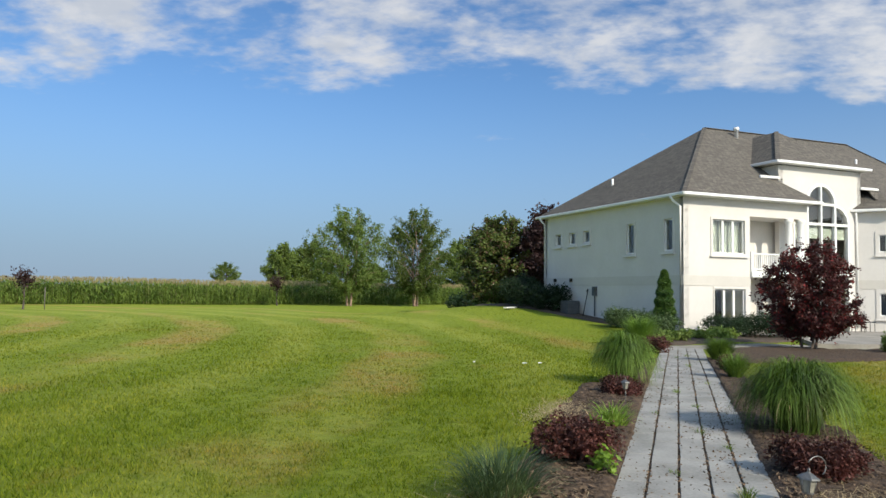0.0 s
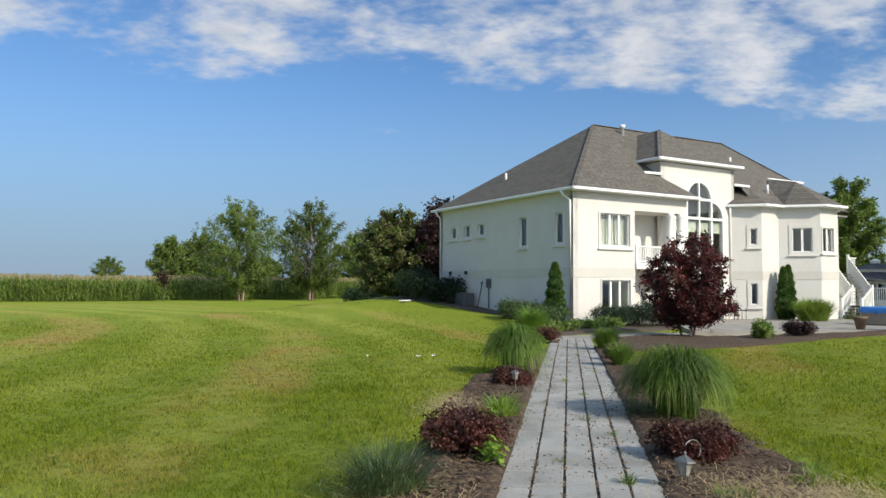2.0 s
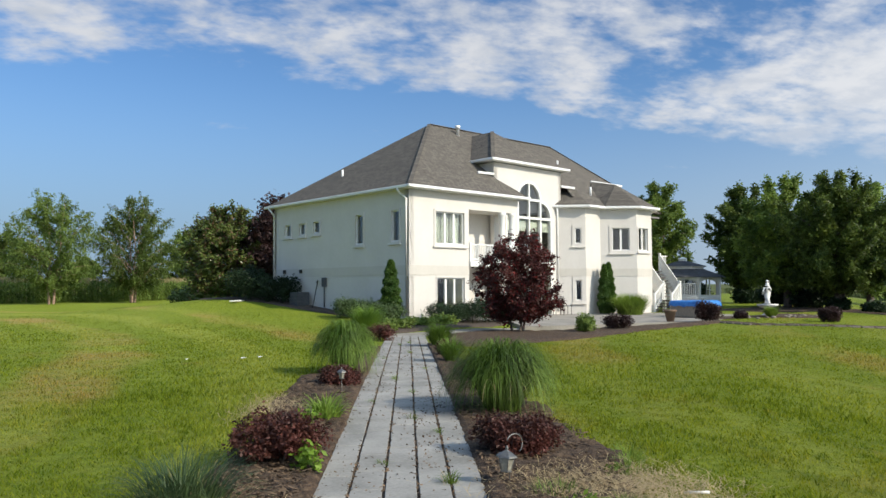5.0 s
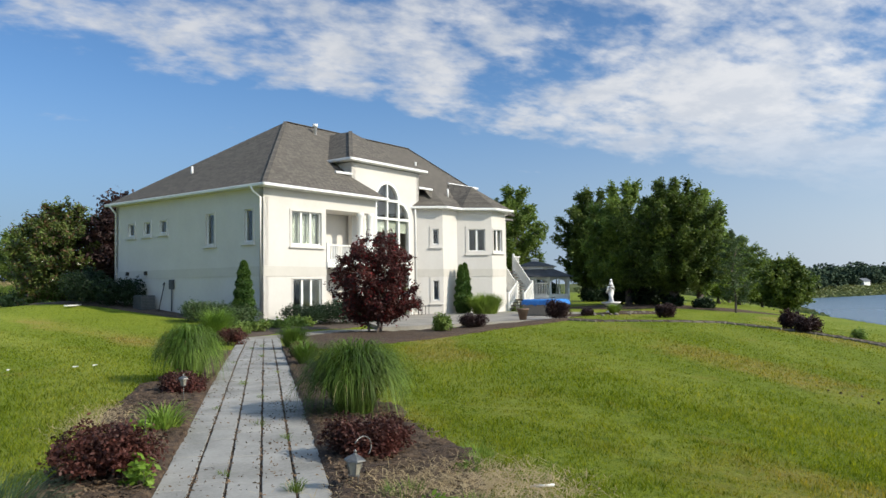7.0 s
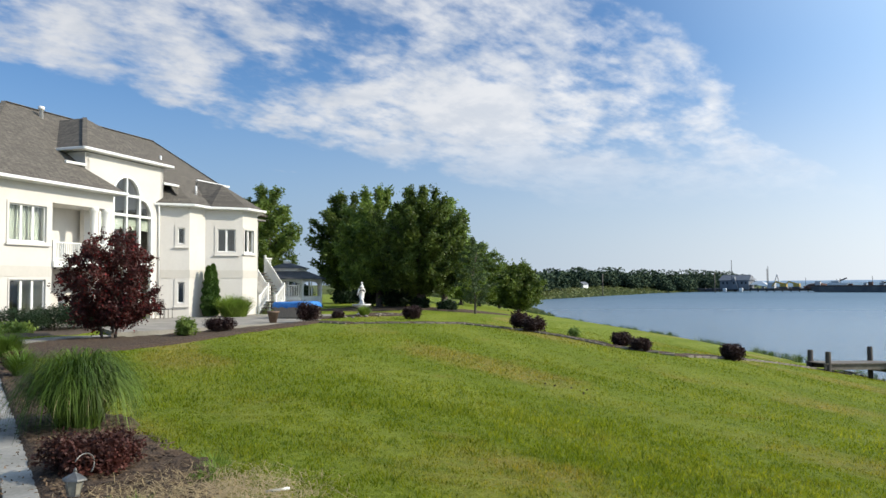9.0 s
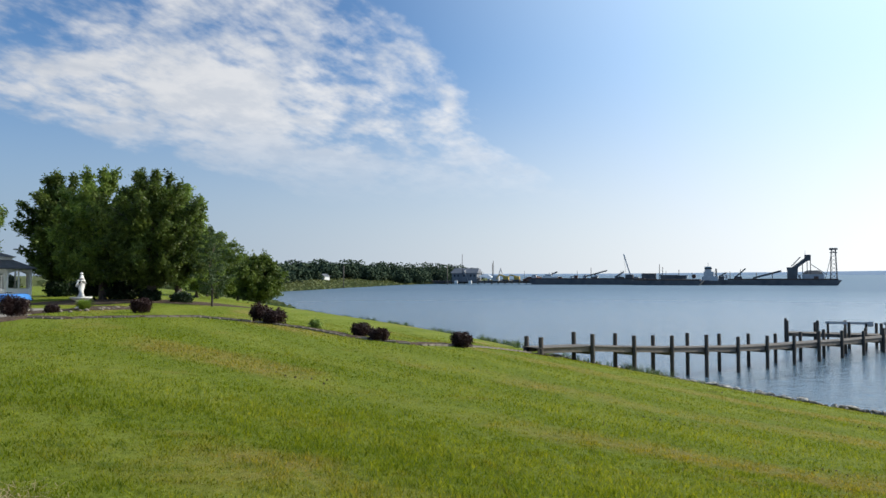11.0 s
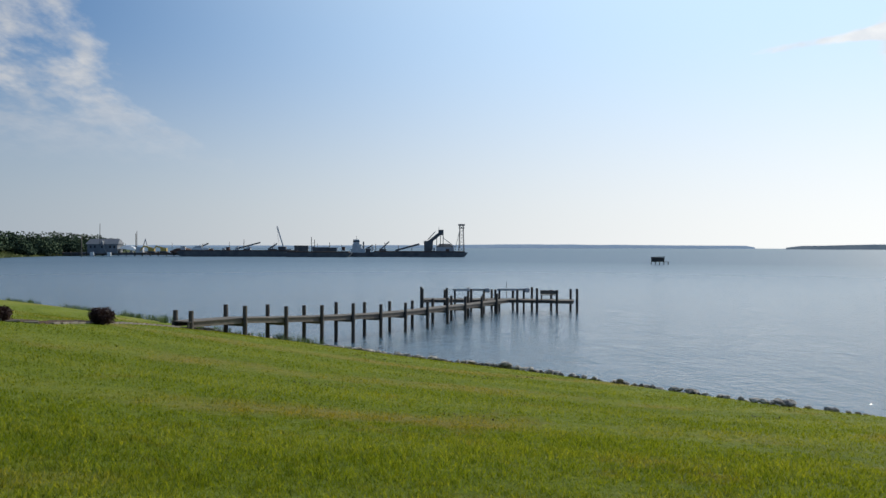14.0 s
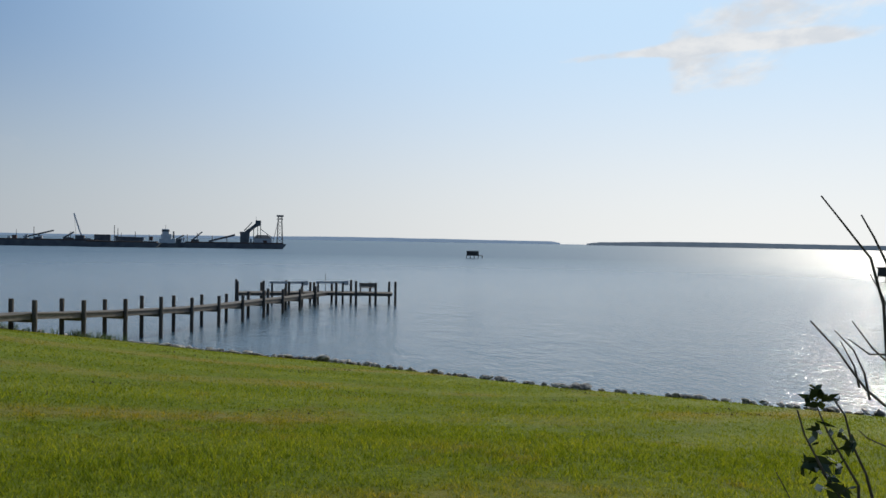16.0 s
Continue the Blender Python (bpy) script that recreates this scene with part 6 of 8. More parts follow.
for k, (x, y, h, w) in enumerate(((24.7, 17.9, 0.72, 0.92), (24.2, 16.95, 0.64, 0.95), (23.5, 12.85, 0.48, 0.72), (22.9, 11.85, 0.45, 0.68), (26.0, 10.0, 0.6, 0.86))):
    shrub("barberry", "clipped round dark red barberry on the lawn edge", x, y, h, w, L_PLUM, 140 + k, 6500, 0.035, group="round barberries", lumps=10)
shrub("weed", "small green shrub in the mulch strip", 24.6, 15.4, 0.35, 0.5, L_LOCUST, 146, 500, 0.05, group="weeds")
grass_clump("bright green fountain grass against the bay wall", *house_xy(13.3, -2.2), 1.0, 1.5, L_GRASSCLUMP, 150, n=2200, blade=0.014, bend=1.0, base=0.4)
grass_clump("green grass clump before the fountain", 24.55, 27.0, 0.46, 0.8, L_GRASSCLUMP, 151, n=900, blade=0.009, bend=1.3)
for k, (x, y, h) in enumerate(((-29.1, 48.2, 2.7), (-17.4, 68.4, 2.7))):
    tree("sapling", "young purple-leaved sapling on the lawn", x, y, h, 1.2, L_PLUM, 160 + k, 700, 0.09, 0.06, 1, BARK, 0.62, 0.0, 7, group="saplings")
stake = thing("garden_stake", "pale wooden tree stake beside the sapling", "stake", on_ground(-27.9, 48.6), tube_mesh("garden_stake", [(0, 0, -0.2), (0, 0, 1.5)], 0.03, WOOD_GREY))
for k, (az, d, h, w) in enumerate(((36.5, 62, 2.0, 4.0), (41.0, 60, 1.1, 2.4), (43.2, 53, 1.5, 3.2), (45.2, 51, 1.3, 2.6), (0.2, 66, 1.35, 3.8), (46.5, 48, 0.6, 0.9), (48.6, 47, 0.5, 0.9))):
    p = plan(az, d)
    shrub("bush", "dark shaded bush under the trees", p.x, p.y, h, w, L_DARKSHRUB, 170 + k, 5000, 0.12, group="bushes under the trees", narrow=0.4)


# ---- path lanterns ----
def lantern(x, y, pole, lean, label, hook, size=0.80):
    t = thing("path_light", label, "path light", on_ground(x, y, 20) @ Matrix.Scale(size, 4))
    part("stake", tube_mesh("stake", [(0, 0, -0.15), (0.01, 0, pole * 0.6), (lean, 0, pole)], 0.007, PEWTER, 8), t)
    body = pose(lean if not hook else -0.04, 0, pole if not hook else pole * 0.55, 0, 4 if hook else 0, 0)
    part("lantern_roof", lathe_mesh("lantern_roof", [(0.105, 0.132), (0.10, 0.147), (0.06, 0.172), (0.022, 0.19), (0.012, 0.2), (0.016, 0.215), (0.006, 0.235)], PEWTER, 6, False), t, "tapered pewter lantern roof", body)
    part("lantern_glass", lathe_mesh("lantern_glass", [(0.052, 0.015), (0.074, 0.135)], FROST, 6, False), t, "cloudy glass panes", body)
    part("lantern_base", lathe_mesh("lantern_base", [(0.02, -0.012), (0.056, 0.0), (0.056, 0.016)], PEWTER, 6, False), t, m=body)
    for k in range(6):
        a = 2 * math.pi * k / 6
        part("glazing_bar", tube_mesh("glazing_bar", [(0.053 * math.cos(a), 0.053 * math.sin(a), 0.012), (0.076 * math.cos(a), 0.076 * math.sin(a), 0.137)], 0.004, PEWTER, 5), t, m=body)
    if hook:
        arc = [(lean - 0.04 + 0.11 * (1 - math.cos(a)), 0, pole * 0.55 + 0.235 + 0.10 * math.sin(a)) for a in np.linspace(0.5, 4.0, 14)]
        part("hook", tube_mesh("hook", arc, 0.006, PEWTER, 8), t, "curved pewter hook")


lantern(*path_xy(6.35, 0.85), 0.32, 0.0, "pewter path lantern leaning on a curved hook", True)
lantern(*path_xy(10.45, -0.78), 0.52, 0.0, "small pewter path lantern on a stake", False, 0.62)

thing("plastic_pipe", "short white plastic pipe lying in the grass", "pipe", on_ground(*path_xy(6.1, 2.2), -35, 0.05), tube_mesh("plastic_pipe", [(-0.09, 0, 0), (0.09, 0, 0.015)], 0.011, PVC))
thing("hose_end", "short straw-coloured stick in the mulch bed", "stick", on_ground(*path_xy(5.55, 0.98), 20, 0.05), tube_mesh("hose_end", [(-0.12, 0, 0), (0.12, 0, 0.01)], 0.008, L_STRAW))


def straw(x0, n, seed, label):
    rng = np.random.default_rng(seed)
    s, o = x0[0] + rng.normal(size=n) * x0[2], x0[1] + rng.normal(size=n) * x0[3]
    a = rng.uniform(0, math.pi, n)
    L = rng.uniform(0.015, 0.075, n)
    f = []
    for i in range(n):
        x, y = path_xy(s[i], o[i])
        z = gz(x, y) + rng.uniform(0.05, 0.09)
        d, sd = np.array([math.cos(a[i]), math.sin(a[i]), rng.uniform(-0.3, 0.5)]) * L[i], np.array([-math.sin(a[i]), math.cos(a[i]), 0]) * 0.0021
        c = np.array([x, y, z])
        f.append([c - d - sd, c - d + sd, c + d + sd, c + d - sd])
    tagged(new("dry_grass", fast_mesh("dry_grass", np.array(f), 4, L_STRAW)), label, "dry grass", kind="stuff")


straw((6.2, 1.65, 0.32, 0.42), 3600, 31, "dry straw lying in the mulch bed")
straw((5.2, -1.2, 0.4, 0.3), 900, 32, "dry straw lying in the mulch bed")
straw((9.9, -1.6, 0.5, 0.2), 1100, 33, "dry straw lying in the mulch bed")


def mulch_chips():
    """Bark chips lying on the beds beside the path."""
    rng = np.random.default_rng(40)
    f = []
    for lo, hi, side in ((4.2, 12.5, -1), (4.2, 12.5, 1)):
        n = 8000
        s = lo + (hi - lo) * rng.random(n) ** 1.4
        for i in range(n):
            wide = float(BED_L(s[i])) - 0.03 if side < 0 else float(BED_R(s[i])) - 0.05
            x, y = path_xy(s[i], side * rng.uniform(0.70, wide))
            c = np.array([x, y, gz(x, y) + rng.uniform(0.03, 0.085)])
            a, L, w = rng.uniform(0, 6.28), rng.uniform(0.012, 0.035), rng.uniform(0.004, 0.01)
            d, sd = np.array([math.cos(a), math.sin(a), rng.uniform(-0.4, 0.4)]) * L, np.array([-math.sin(a), math.cos(a), rng.uniform(-0.5, 0.5)]) * w
            f.append([c - d - sd, c - d + sd, c + d + sd, c + d - sd])
    tagged(new("bark_chips", fast_mesh("bark_chips", np.array(f), 4, CHIP)), "loose bark chips on the mulch beds", "bark chips", kind="stuff")


CHIP = mat("loose bark chip", [(0.035, 0.022, 0.012), (0.16, 0.105, 0.062)], 3, 0.9, spread=0.7)
mulch_chips()

# ---- stairs beside the wide bay ----
stair = thing("staircase", "white wooden outdoor staircase with balustrades", "stairs", house.matrix_world.copy())


def flight(a, b, width, steps, name="tread"):
    """Treads between two stringers from the foot a to the head b."""
    a, b = Vector(a), Vector(b)
    d = b - a
    flat = Vector((d.x, d.y, 0)).normalized()
    n = Vector((-flat.y, flat.x, 0))
    ang = math.degrees(math.atan2(flat.y, flat.x))
    me = box_mesh("tread", 0, Vector((d.x, d.y, 0)).length / steps + 0.03, -width / 2, width / 2, -0.04, 0.0, WOOD_GREY)
    for k in range(steps):
        p = a + Vector((d.x, d.y, 0)) * (k / steps) + Vector((0, 0, d.z * (k + 1) / steps))
        part("tread", me, stair, m=pose(p.x, p.y, p.z, 0, 0, ang))
    for o in (-width / 2 - 0.03, width / 2 + 0.03):
        part("stringer", beam_mesh("stringer", a + n * o, b + n * o, 0.05, 0.28, TRIM), stair)
        top, foot = b + n * o, a + n * o
        rail = part("handrail", beam_mesh("handrail", foot + Vector((0, 0, 0.95)), top + Vector((0, 0, 0.95)), 0.07, 0.07, TRIM), stair)
        part("bottom_rail", beam_mesh("bottom_rail", foot + Vector((0, 0, 0.24)), top + Vector((0, 0, 0.24)), 0.04, 0.05, TRIM), stair)
        pk = box_mesh("picket", -0.026, 0.026, -0.026, 0.026, 0.24, 0.93, TRIM)
        m = max(3, int(d.length / 0.13))
        for k in range(1, m):
            q = foot.lerp(top, k / m)
            part("picket", pk, rail, m=Matrix.Translation(q))
        for q in (foot, top):
            part("newel", box_mesh("newel", q.x - 0.06, q.x + 0.06, q.y - 0.06, q.y + 0.06, q.z - 0.25, q.z + 1.1, TRIM, 0.01), stair)


part("landing", box_mesh("landing", 17.9, 19.9, -2.5, -1.3, 0.45, 0.55, WOOD_GREY), stair)
flight((18.95, -1.3, 0.55), (18.95, -0.05, 2.25), 1.75, 9)
flight((16.95, -1.95, -0.13), (17.9, -1.95, 0.55), 1.0, 4)
part("upper_landing", box_mesh("upper_landing", 17.9, 20.8, -0.05, 1.05, 2.15, 2.25, WOOD_GREY), stair)
for x, y in ((18.0, -2.4), (19.8, -2.4), (18.0, -1.4), (19.8, -1.4), (20.6, 0.1), (19.3, 0.1)):
    part("post", box_mesh("post", x - 0.06, x + 0.06, y - 0.06, y + 0.06, -0.4, 2.15 if y > 0 else 0.45, TRIM), stair)
for a, b, z in (((19.85, -2.45), (19.85, -1.3), 0.55), ((19.9, 0.0), (20.7, 0.0), 2.25)):
    railing(a, b, z, 0.95, stair)


# ---- hot tub, gazebo, fountain ----
spa = thing("hot_tub", "square hot tub with wooden sides under a blue tarpaulin", "hot tub", pose(*house_xy(12.75, -6.2), -0.01, 0, 0, 90 - HOUSE_AZ) @ Matrix.Scale(0.82, 4))
bm = bmesh.new()
add_box(bm, -1.1, 1.1, -1.0, 1.0, 0, 0.9)
part("tub", bm_mesh("tub", bm, SPA_SIDE, bevel=0.05), spa, "tan wooden cabinet")
bm = bmesh.new()
nx = 26
top = {}
for i in range(nx + 1):
    for j in range(nx + 1):
        x, y = -1.25 + 2.5 * i / nx, -1.15 + 2.3 * j / nx
        over = max(abs(x) - 1.12, abs(y) - 1.02, 0)
        z = 0.97 + 0.05 * noise.noise(Vector((x * 1.7, y * 1.7, 3))) - over * (2.4 + 1.2 * noise.noise(Vector((x * 3, y * 3, 7))))
        top[i, j] = bm.verts.new((x * (1 - over * 0.5), y * (1 - over * 0.5), z))
for i in range(nx):
    for j in range(nx):
        bm.faces.new((top[i, j], top[i + 1, j], top[i + 1, j + 1], top[i, j + 1]))
part("tarpaulin", bm_mesh("tarpaulin", bm, TARP, True), spa, "crumpled blue tarpaulin cover")

SHINGLE_DARK = mat("dark gazebo shingle", [(0.035, 0.037, 0.042), (0.065, 0.067, 0.075)], 3, 0.9, 0.006, 40)
gp = plan(36.55, 52.0)
gazebo = thing("gazebo", "white octagonal wooden gazebo with dark two-tier roof", "gazebo", on_ground(gp.x, gp.y, 10) @ Matrix.Diagonal((1.12, 1.12, 0.82, 1)))
R8 = 2.1
ring = [(R8 * math.cos(math.pi / 4 * k + math.pi / 8), R8 * math.sin(math.pi / 4 * k + math.pi / 8)) for k in range(8)]
part("floor", lathe_mesh("floor", [(R8 + 0.15, -0.1), (R8 + 0.15, 0.25)], WOOD_GREY, 8, False), gazebo, m=pose(0, 0, 0, 0, 0, 22.5))
for k in range(8):
    (xa, ya), (xb, yb) = ring[k], ring[(k + 1) % 8]
    part("post", box_mesh("post", xa - 0.06, xa + 0.06, ya - 0.06, ya + 0.06, 0.25, 2.35, TRIM), gazebo)
    m, length = panel_frame((xa, ya), (xb, yb))
    bm = bmesh.new()
    add_box(bm, 0.06, length - 0.06, -0.03, 0.03, 2.2, 2.35)
    # arched braces under the beam
    n = 10
    for i in range(n):
        for sgn in (0, 1):
            u0, u1 = i / n * 0.5, (i + 1) / n * 0.5
            za, zb = 2.2 - 0.42 * (1 - math.sin(math.acos(1 - 2 * u0))), 2.2 - 0.42 * (1 - math.sin(math.acos(1 - 2 * u1)))
            x0, x1 = (u0 * length, u1 * length) if not sgn else (length - u1 * length, length - u0 * length)
            add_box(bm, max(x0, 0.06), min(x1, length - 0.06), -0.025, 0.025, min(za, zb), 2.2)
    part("arch", bm_mesh("arch", bm, TRIM), gazebo, "white arched brace", m)
    bm = bmesh.new()
    add_box(bm, 0.06, length - 0.06, -0.02, 0.02, 0.3, 0.95)
    add_box(bm, length / 2 - 0.04, length / 2 + 0.04, -0.02, 0.02, 0.95, 2.2)
    part("panel", bm_mesh("panel", bm, TRIM), gazebo, "white lower panel", m)
part("roof", lathe_mesh("roof", [(R8 + 0.35, 2.33), (R8 + 0.3, 2.42), (1.25, 3.0)], SHINGLE_DARK, 8, False), gazebo, "dark shingled lower roof", pose(0, 0, 0, 0, 0, 22.5))
part("fascia", lathe_mesh("fascia", [(1.22, 2.95), (1.22, 3.16), (1.34, 3.17), (1.34, 3.24)], TRIM, 8, False), gazebo, "white clerestory band", pose(0, 0, 0, 0, 0, 22.5))
part("upper_roof", lathe_mesh("upper_roof", [(1.42, 3.22), (0.3, 3.66)], SHINGLE_DARK, 8, False), gazebo, "dark shingled upper roof", pose(0, 0, 0, 0, 0, 22.5))
part("cupola", lathe_mesh("cupola", [(0.24, 3.6), (0.24, 3.82), (0.3, 3.84), (0.05, 3.98)], TRIM, 8, False), gazebo, "small white cupola")

fountain = thing("fountain", "white cast stone garden fountain bowl on a pedestal", "fountain", on_ground(25.55, 28.3) @ Matrix.Scale(0.86, 4))
part("pedestal", lathe_mesh("pedestal", [(0.3, 0.0), (0.3, 0.08), (0.2, 0.12), (0.12, 0.3), (0.14, 0.42)], PLASTER_WHITE, 20), fountain)
part("bowl", lathe_mesh("bowl", [(0.12, 0.40), (0.35, 0.46), (0.52, 0.56), (0.56, 0.62), (0.53, 0.63), (0.45, 0.58), (0.1, 0.55)], PLASTER_WHITE, 24), fountain)
bm = bmesh.new()
add_tube(bm, [(0, 0, 0), (0, 0, 0.1), (0.02, 0, 0.12), (0.0, 0, 0.5), (0.03, 0, 0.75), (0.01, 0, 0.95), (0.0, 0, 1.05), (0.03, 0, 1.10), (0.05, 0, 1.2), (0.05, 0, 1.3), (0.04, 0, 1.36)], [0.2, 0.2, 0.16, 0.15, 0.18, 0.19, 0.13, 0.07, 0.10, 0.09, 0.03], 14)
add_tube(bm, [(-0.1, 0.1, 0.95), (-0.22, 0.14, 0.75), (-0.1, 0.2, 0.62), (0.05, 0.22, 0.68)], [0.06, 0.055, 0.05, 0.04], 10)
add_tube(bm, [(0.1, -0.1, 0.95), (0.22, -0.12, 0.8), (0.2, -0.05, 1.0), (0.16, -0.02, 1.12)], [0.06, 0.055, 0.045, 0.05], 10)
thing("statue", "white cast stone garden statue standing on the fountain", "statue", on_ground(25.55, 28.3, 30, 0.48) @ Matrix.Scale(0.86, 4), bm_mesh("statue", bm, PLASTER_WHITE, True))
pot = thing("planter", "tapered brown clay planter on the patio edge", "planter", pose(*house_xy(8.1, -7.6), -0.01))
part("pot", lathe_mesh("pot", [(0.15, 0.0), (0.24, 0.42), (0.27, 0.43), (0.27, 0.5), (0.23, 0.5)], TERRACOTTA, 16), pot)
part("soil", lathe_mesh("soil", [(0.22, 0.44), (0.2, 0.46)], SOIL, 16), pot)
rng = np.random.default_rng(8)
for k in range(14):
    p = Vector((25.6, 26.6)) + Vector((rng.uniform(-2.5, 2.5), rng.uniform(-0.5, 0.5)))
    bm = bmesh.new()
    bmesh.ops.create_icosphere(bm, subdivisions=2, radius=0.10 * rng.uniform(0.5, 1.4))
    for q in bm.verts:
        q.co *= 1 + 0.3 * noise.noise(q.co * 6 + Vector((k, 0, 0)))
        q.co.z *= 0.6
    thing("garden_stone", "brown-grey rounded stone round the fountain bed", "stone", on_ground(p.x, p.y, 0, 0.04), bm_mesh("garden_stone", bm, EDGE_STONE, True), group="fountain stones")

# ---- fittings on the side wall ----
ac = thing("air_conditioner", "grey metal air conditioner box beside the wall", "air conditioner", pose(*house_xy(-0.55, 7.9), gz(*house_xy(-0.55, 7.9)), 0, 0, 90 - HOUSE_AZ))
GREY_BOX = mat("grey painted metal", [(0.05, 0.053, 0.057), (0.085, 0.09, 0.095)], 3, 0.6)
part("case", box_mesh("case", -0.36, 0.36, -0.36, 0.36, 0.0, 0.7, GREY_BOX, 0.03), ac)
for k in range(8):
    part("slat", box_mesh("slat", -0.37, 0.37, -0.37, 0.37, 0.1 + 0.07 * k, 0.115 + 0.07 * k, FLASH), ac)
meter = thing("utility_box", "grey electric meter box with conduit on the wall", "meter box", house.matrix_world @ pose(-0.08, 6.4, 1.5))
part("box", box_mesh("box", -0.08, 0.06, -0.14, 0.14, -0.1, 0.35, GREY_BOX, 0.015), meter)
part("conduit", tube_mesh("conduit", [(0, 0, -0.1), (0, 0, -1.1)], 0.03, GREY_BOX), meter)
spig = thing("garden_sprayer", "dark pole leaning against the side wall", "tool", house.matrix_world @ pose(-0.1, 6.9, 0.35))
part("handle", tube_mesh("handle", [(-0.55, -0.35, 0.05), (0.04, 0.1, 1.35)], 0.025, IRON), spig)
part("grip", tube_mesh("grip", [(-0.1, -0.1, 1.3), (0.04, 0.12, 1.38), (0.06, 0.3, 1.25)], 0.02, IRON), spig)
for y in (8.6, 10.2):
    t = thing("wall_vent", "small black wall vent hood", "vent", house.matrix_world @ pose(-0.03, y, 2.2), group="wall vents")
    part("hood", box_mesh("hood", -0.1, 0.03, -0.08, 0.08, -0.1, 0.08, IRON, 0.02), t)
thing("splash_board", "pale wooden board lying on the mulch", "board", on_ground(*house_xy(-2.6, 10.4), 65, 0.06), box_mesh("splash_board", -0.9, 0.9, -0.1, 0.1, -0.02, 0.04, TRIM, 0.005))
for k, (s, o) in enumerate(((16.2, -3.3), (16.4, -3.0), (16.0, -4.4))):
    thing("paper_scrap", "small white paper scrap on the lawn", "litter", on_ground(*path_xy(s, o), 40 * k, 0.03), raw_mesh("paper_scrap", [(-0.06, -0.015, 0), (0.05, -0.02, 0.015), (0.06, 0.02, 0), (-0.05, 0.02, 0.018), (-0.06, -0.015, 0.004), (0.05, -0.02, 0.019), (0.06, 0.02, 0.004), (-0.05, 0.02, 0.022)], [(0, 1, 2, 3), (7, 6, 5, 4), (0, 1, 5, 4), (1, 2, 6, 5), (2, 3, 7, 6), (3, 0, 4, 7)], PLASTER_WHITE), group="paper scraps")
chair = thing("patio_chair", "black wrought iron patio chair beneath the balcony", "chair", house.matrix_world @ pose(10.6, -0.1, -0.1, 0, 0, 10))
for dx, dy in ((-0.2, -0.2), (0.2, -0.2), (-0.2, 0.2), (0.2, 0.2)):
    part("leg", tube_mesh("leg", [(dx, dy, 0), (dx, dy, 0.43)], 0.015, IRON), chair)
part("seat", box_mesh("seat", -0.24, 0.24, -0.24, 0.24, 0.43, 0.46, IRON, 0.008), chair)
for k in range(5):
    part("back_bar", tube_mesh("back_bar", [(-0.2 + 0.1 * k, 0.22, 0.45), (-0.2 + 0.1 * k, 0.27, 0.95)], 0.012, IRON), chair)
copy_thing(chair, house.matrix_world @ pose(9.7, -0.3, -0.1, 0, 0, -30))

# ---- leggy bush beside the standpoint ----
L_GLOSSY = leaf_mat("dark glossy shrub leaf", [(0.018, 0.032, 0.012), (0.05, 0.072, 0.026)], rough=0.22, through_light=0.1)


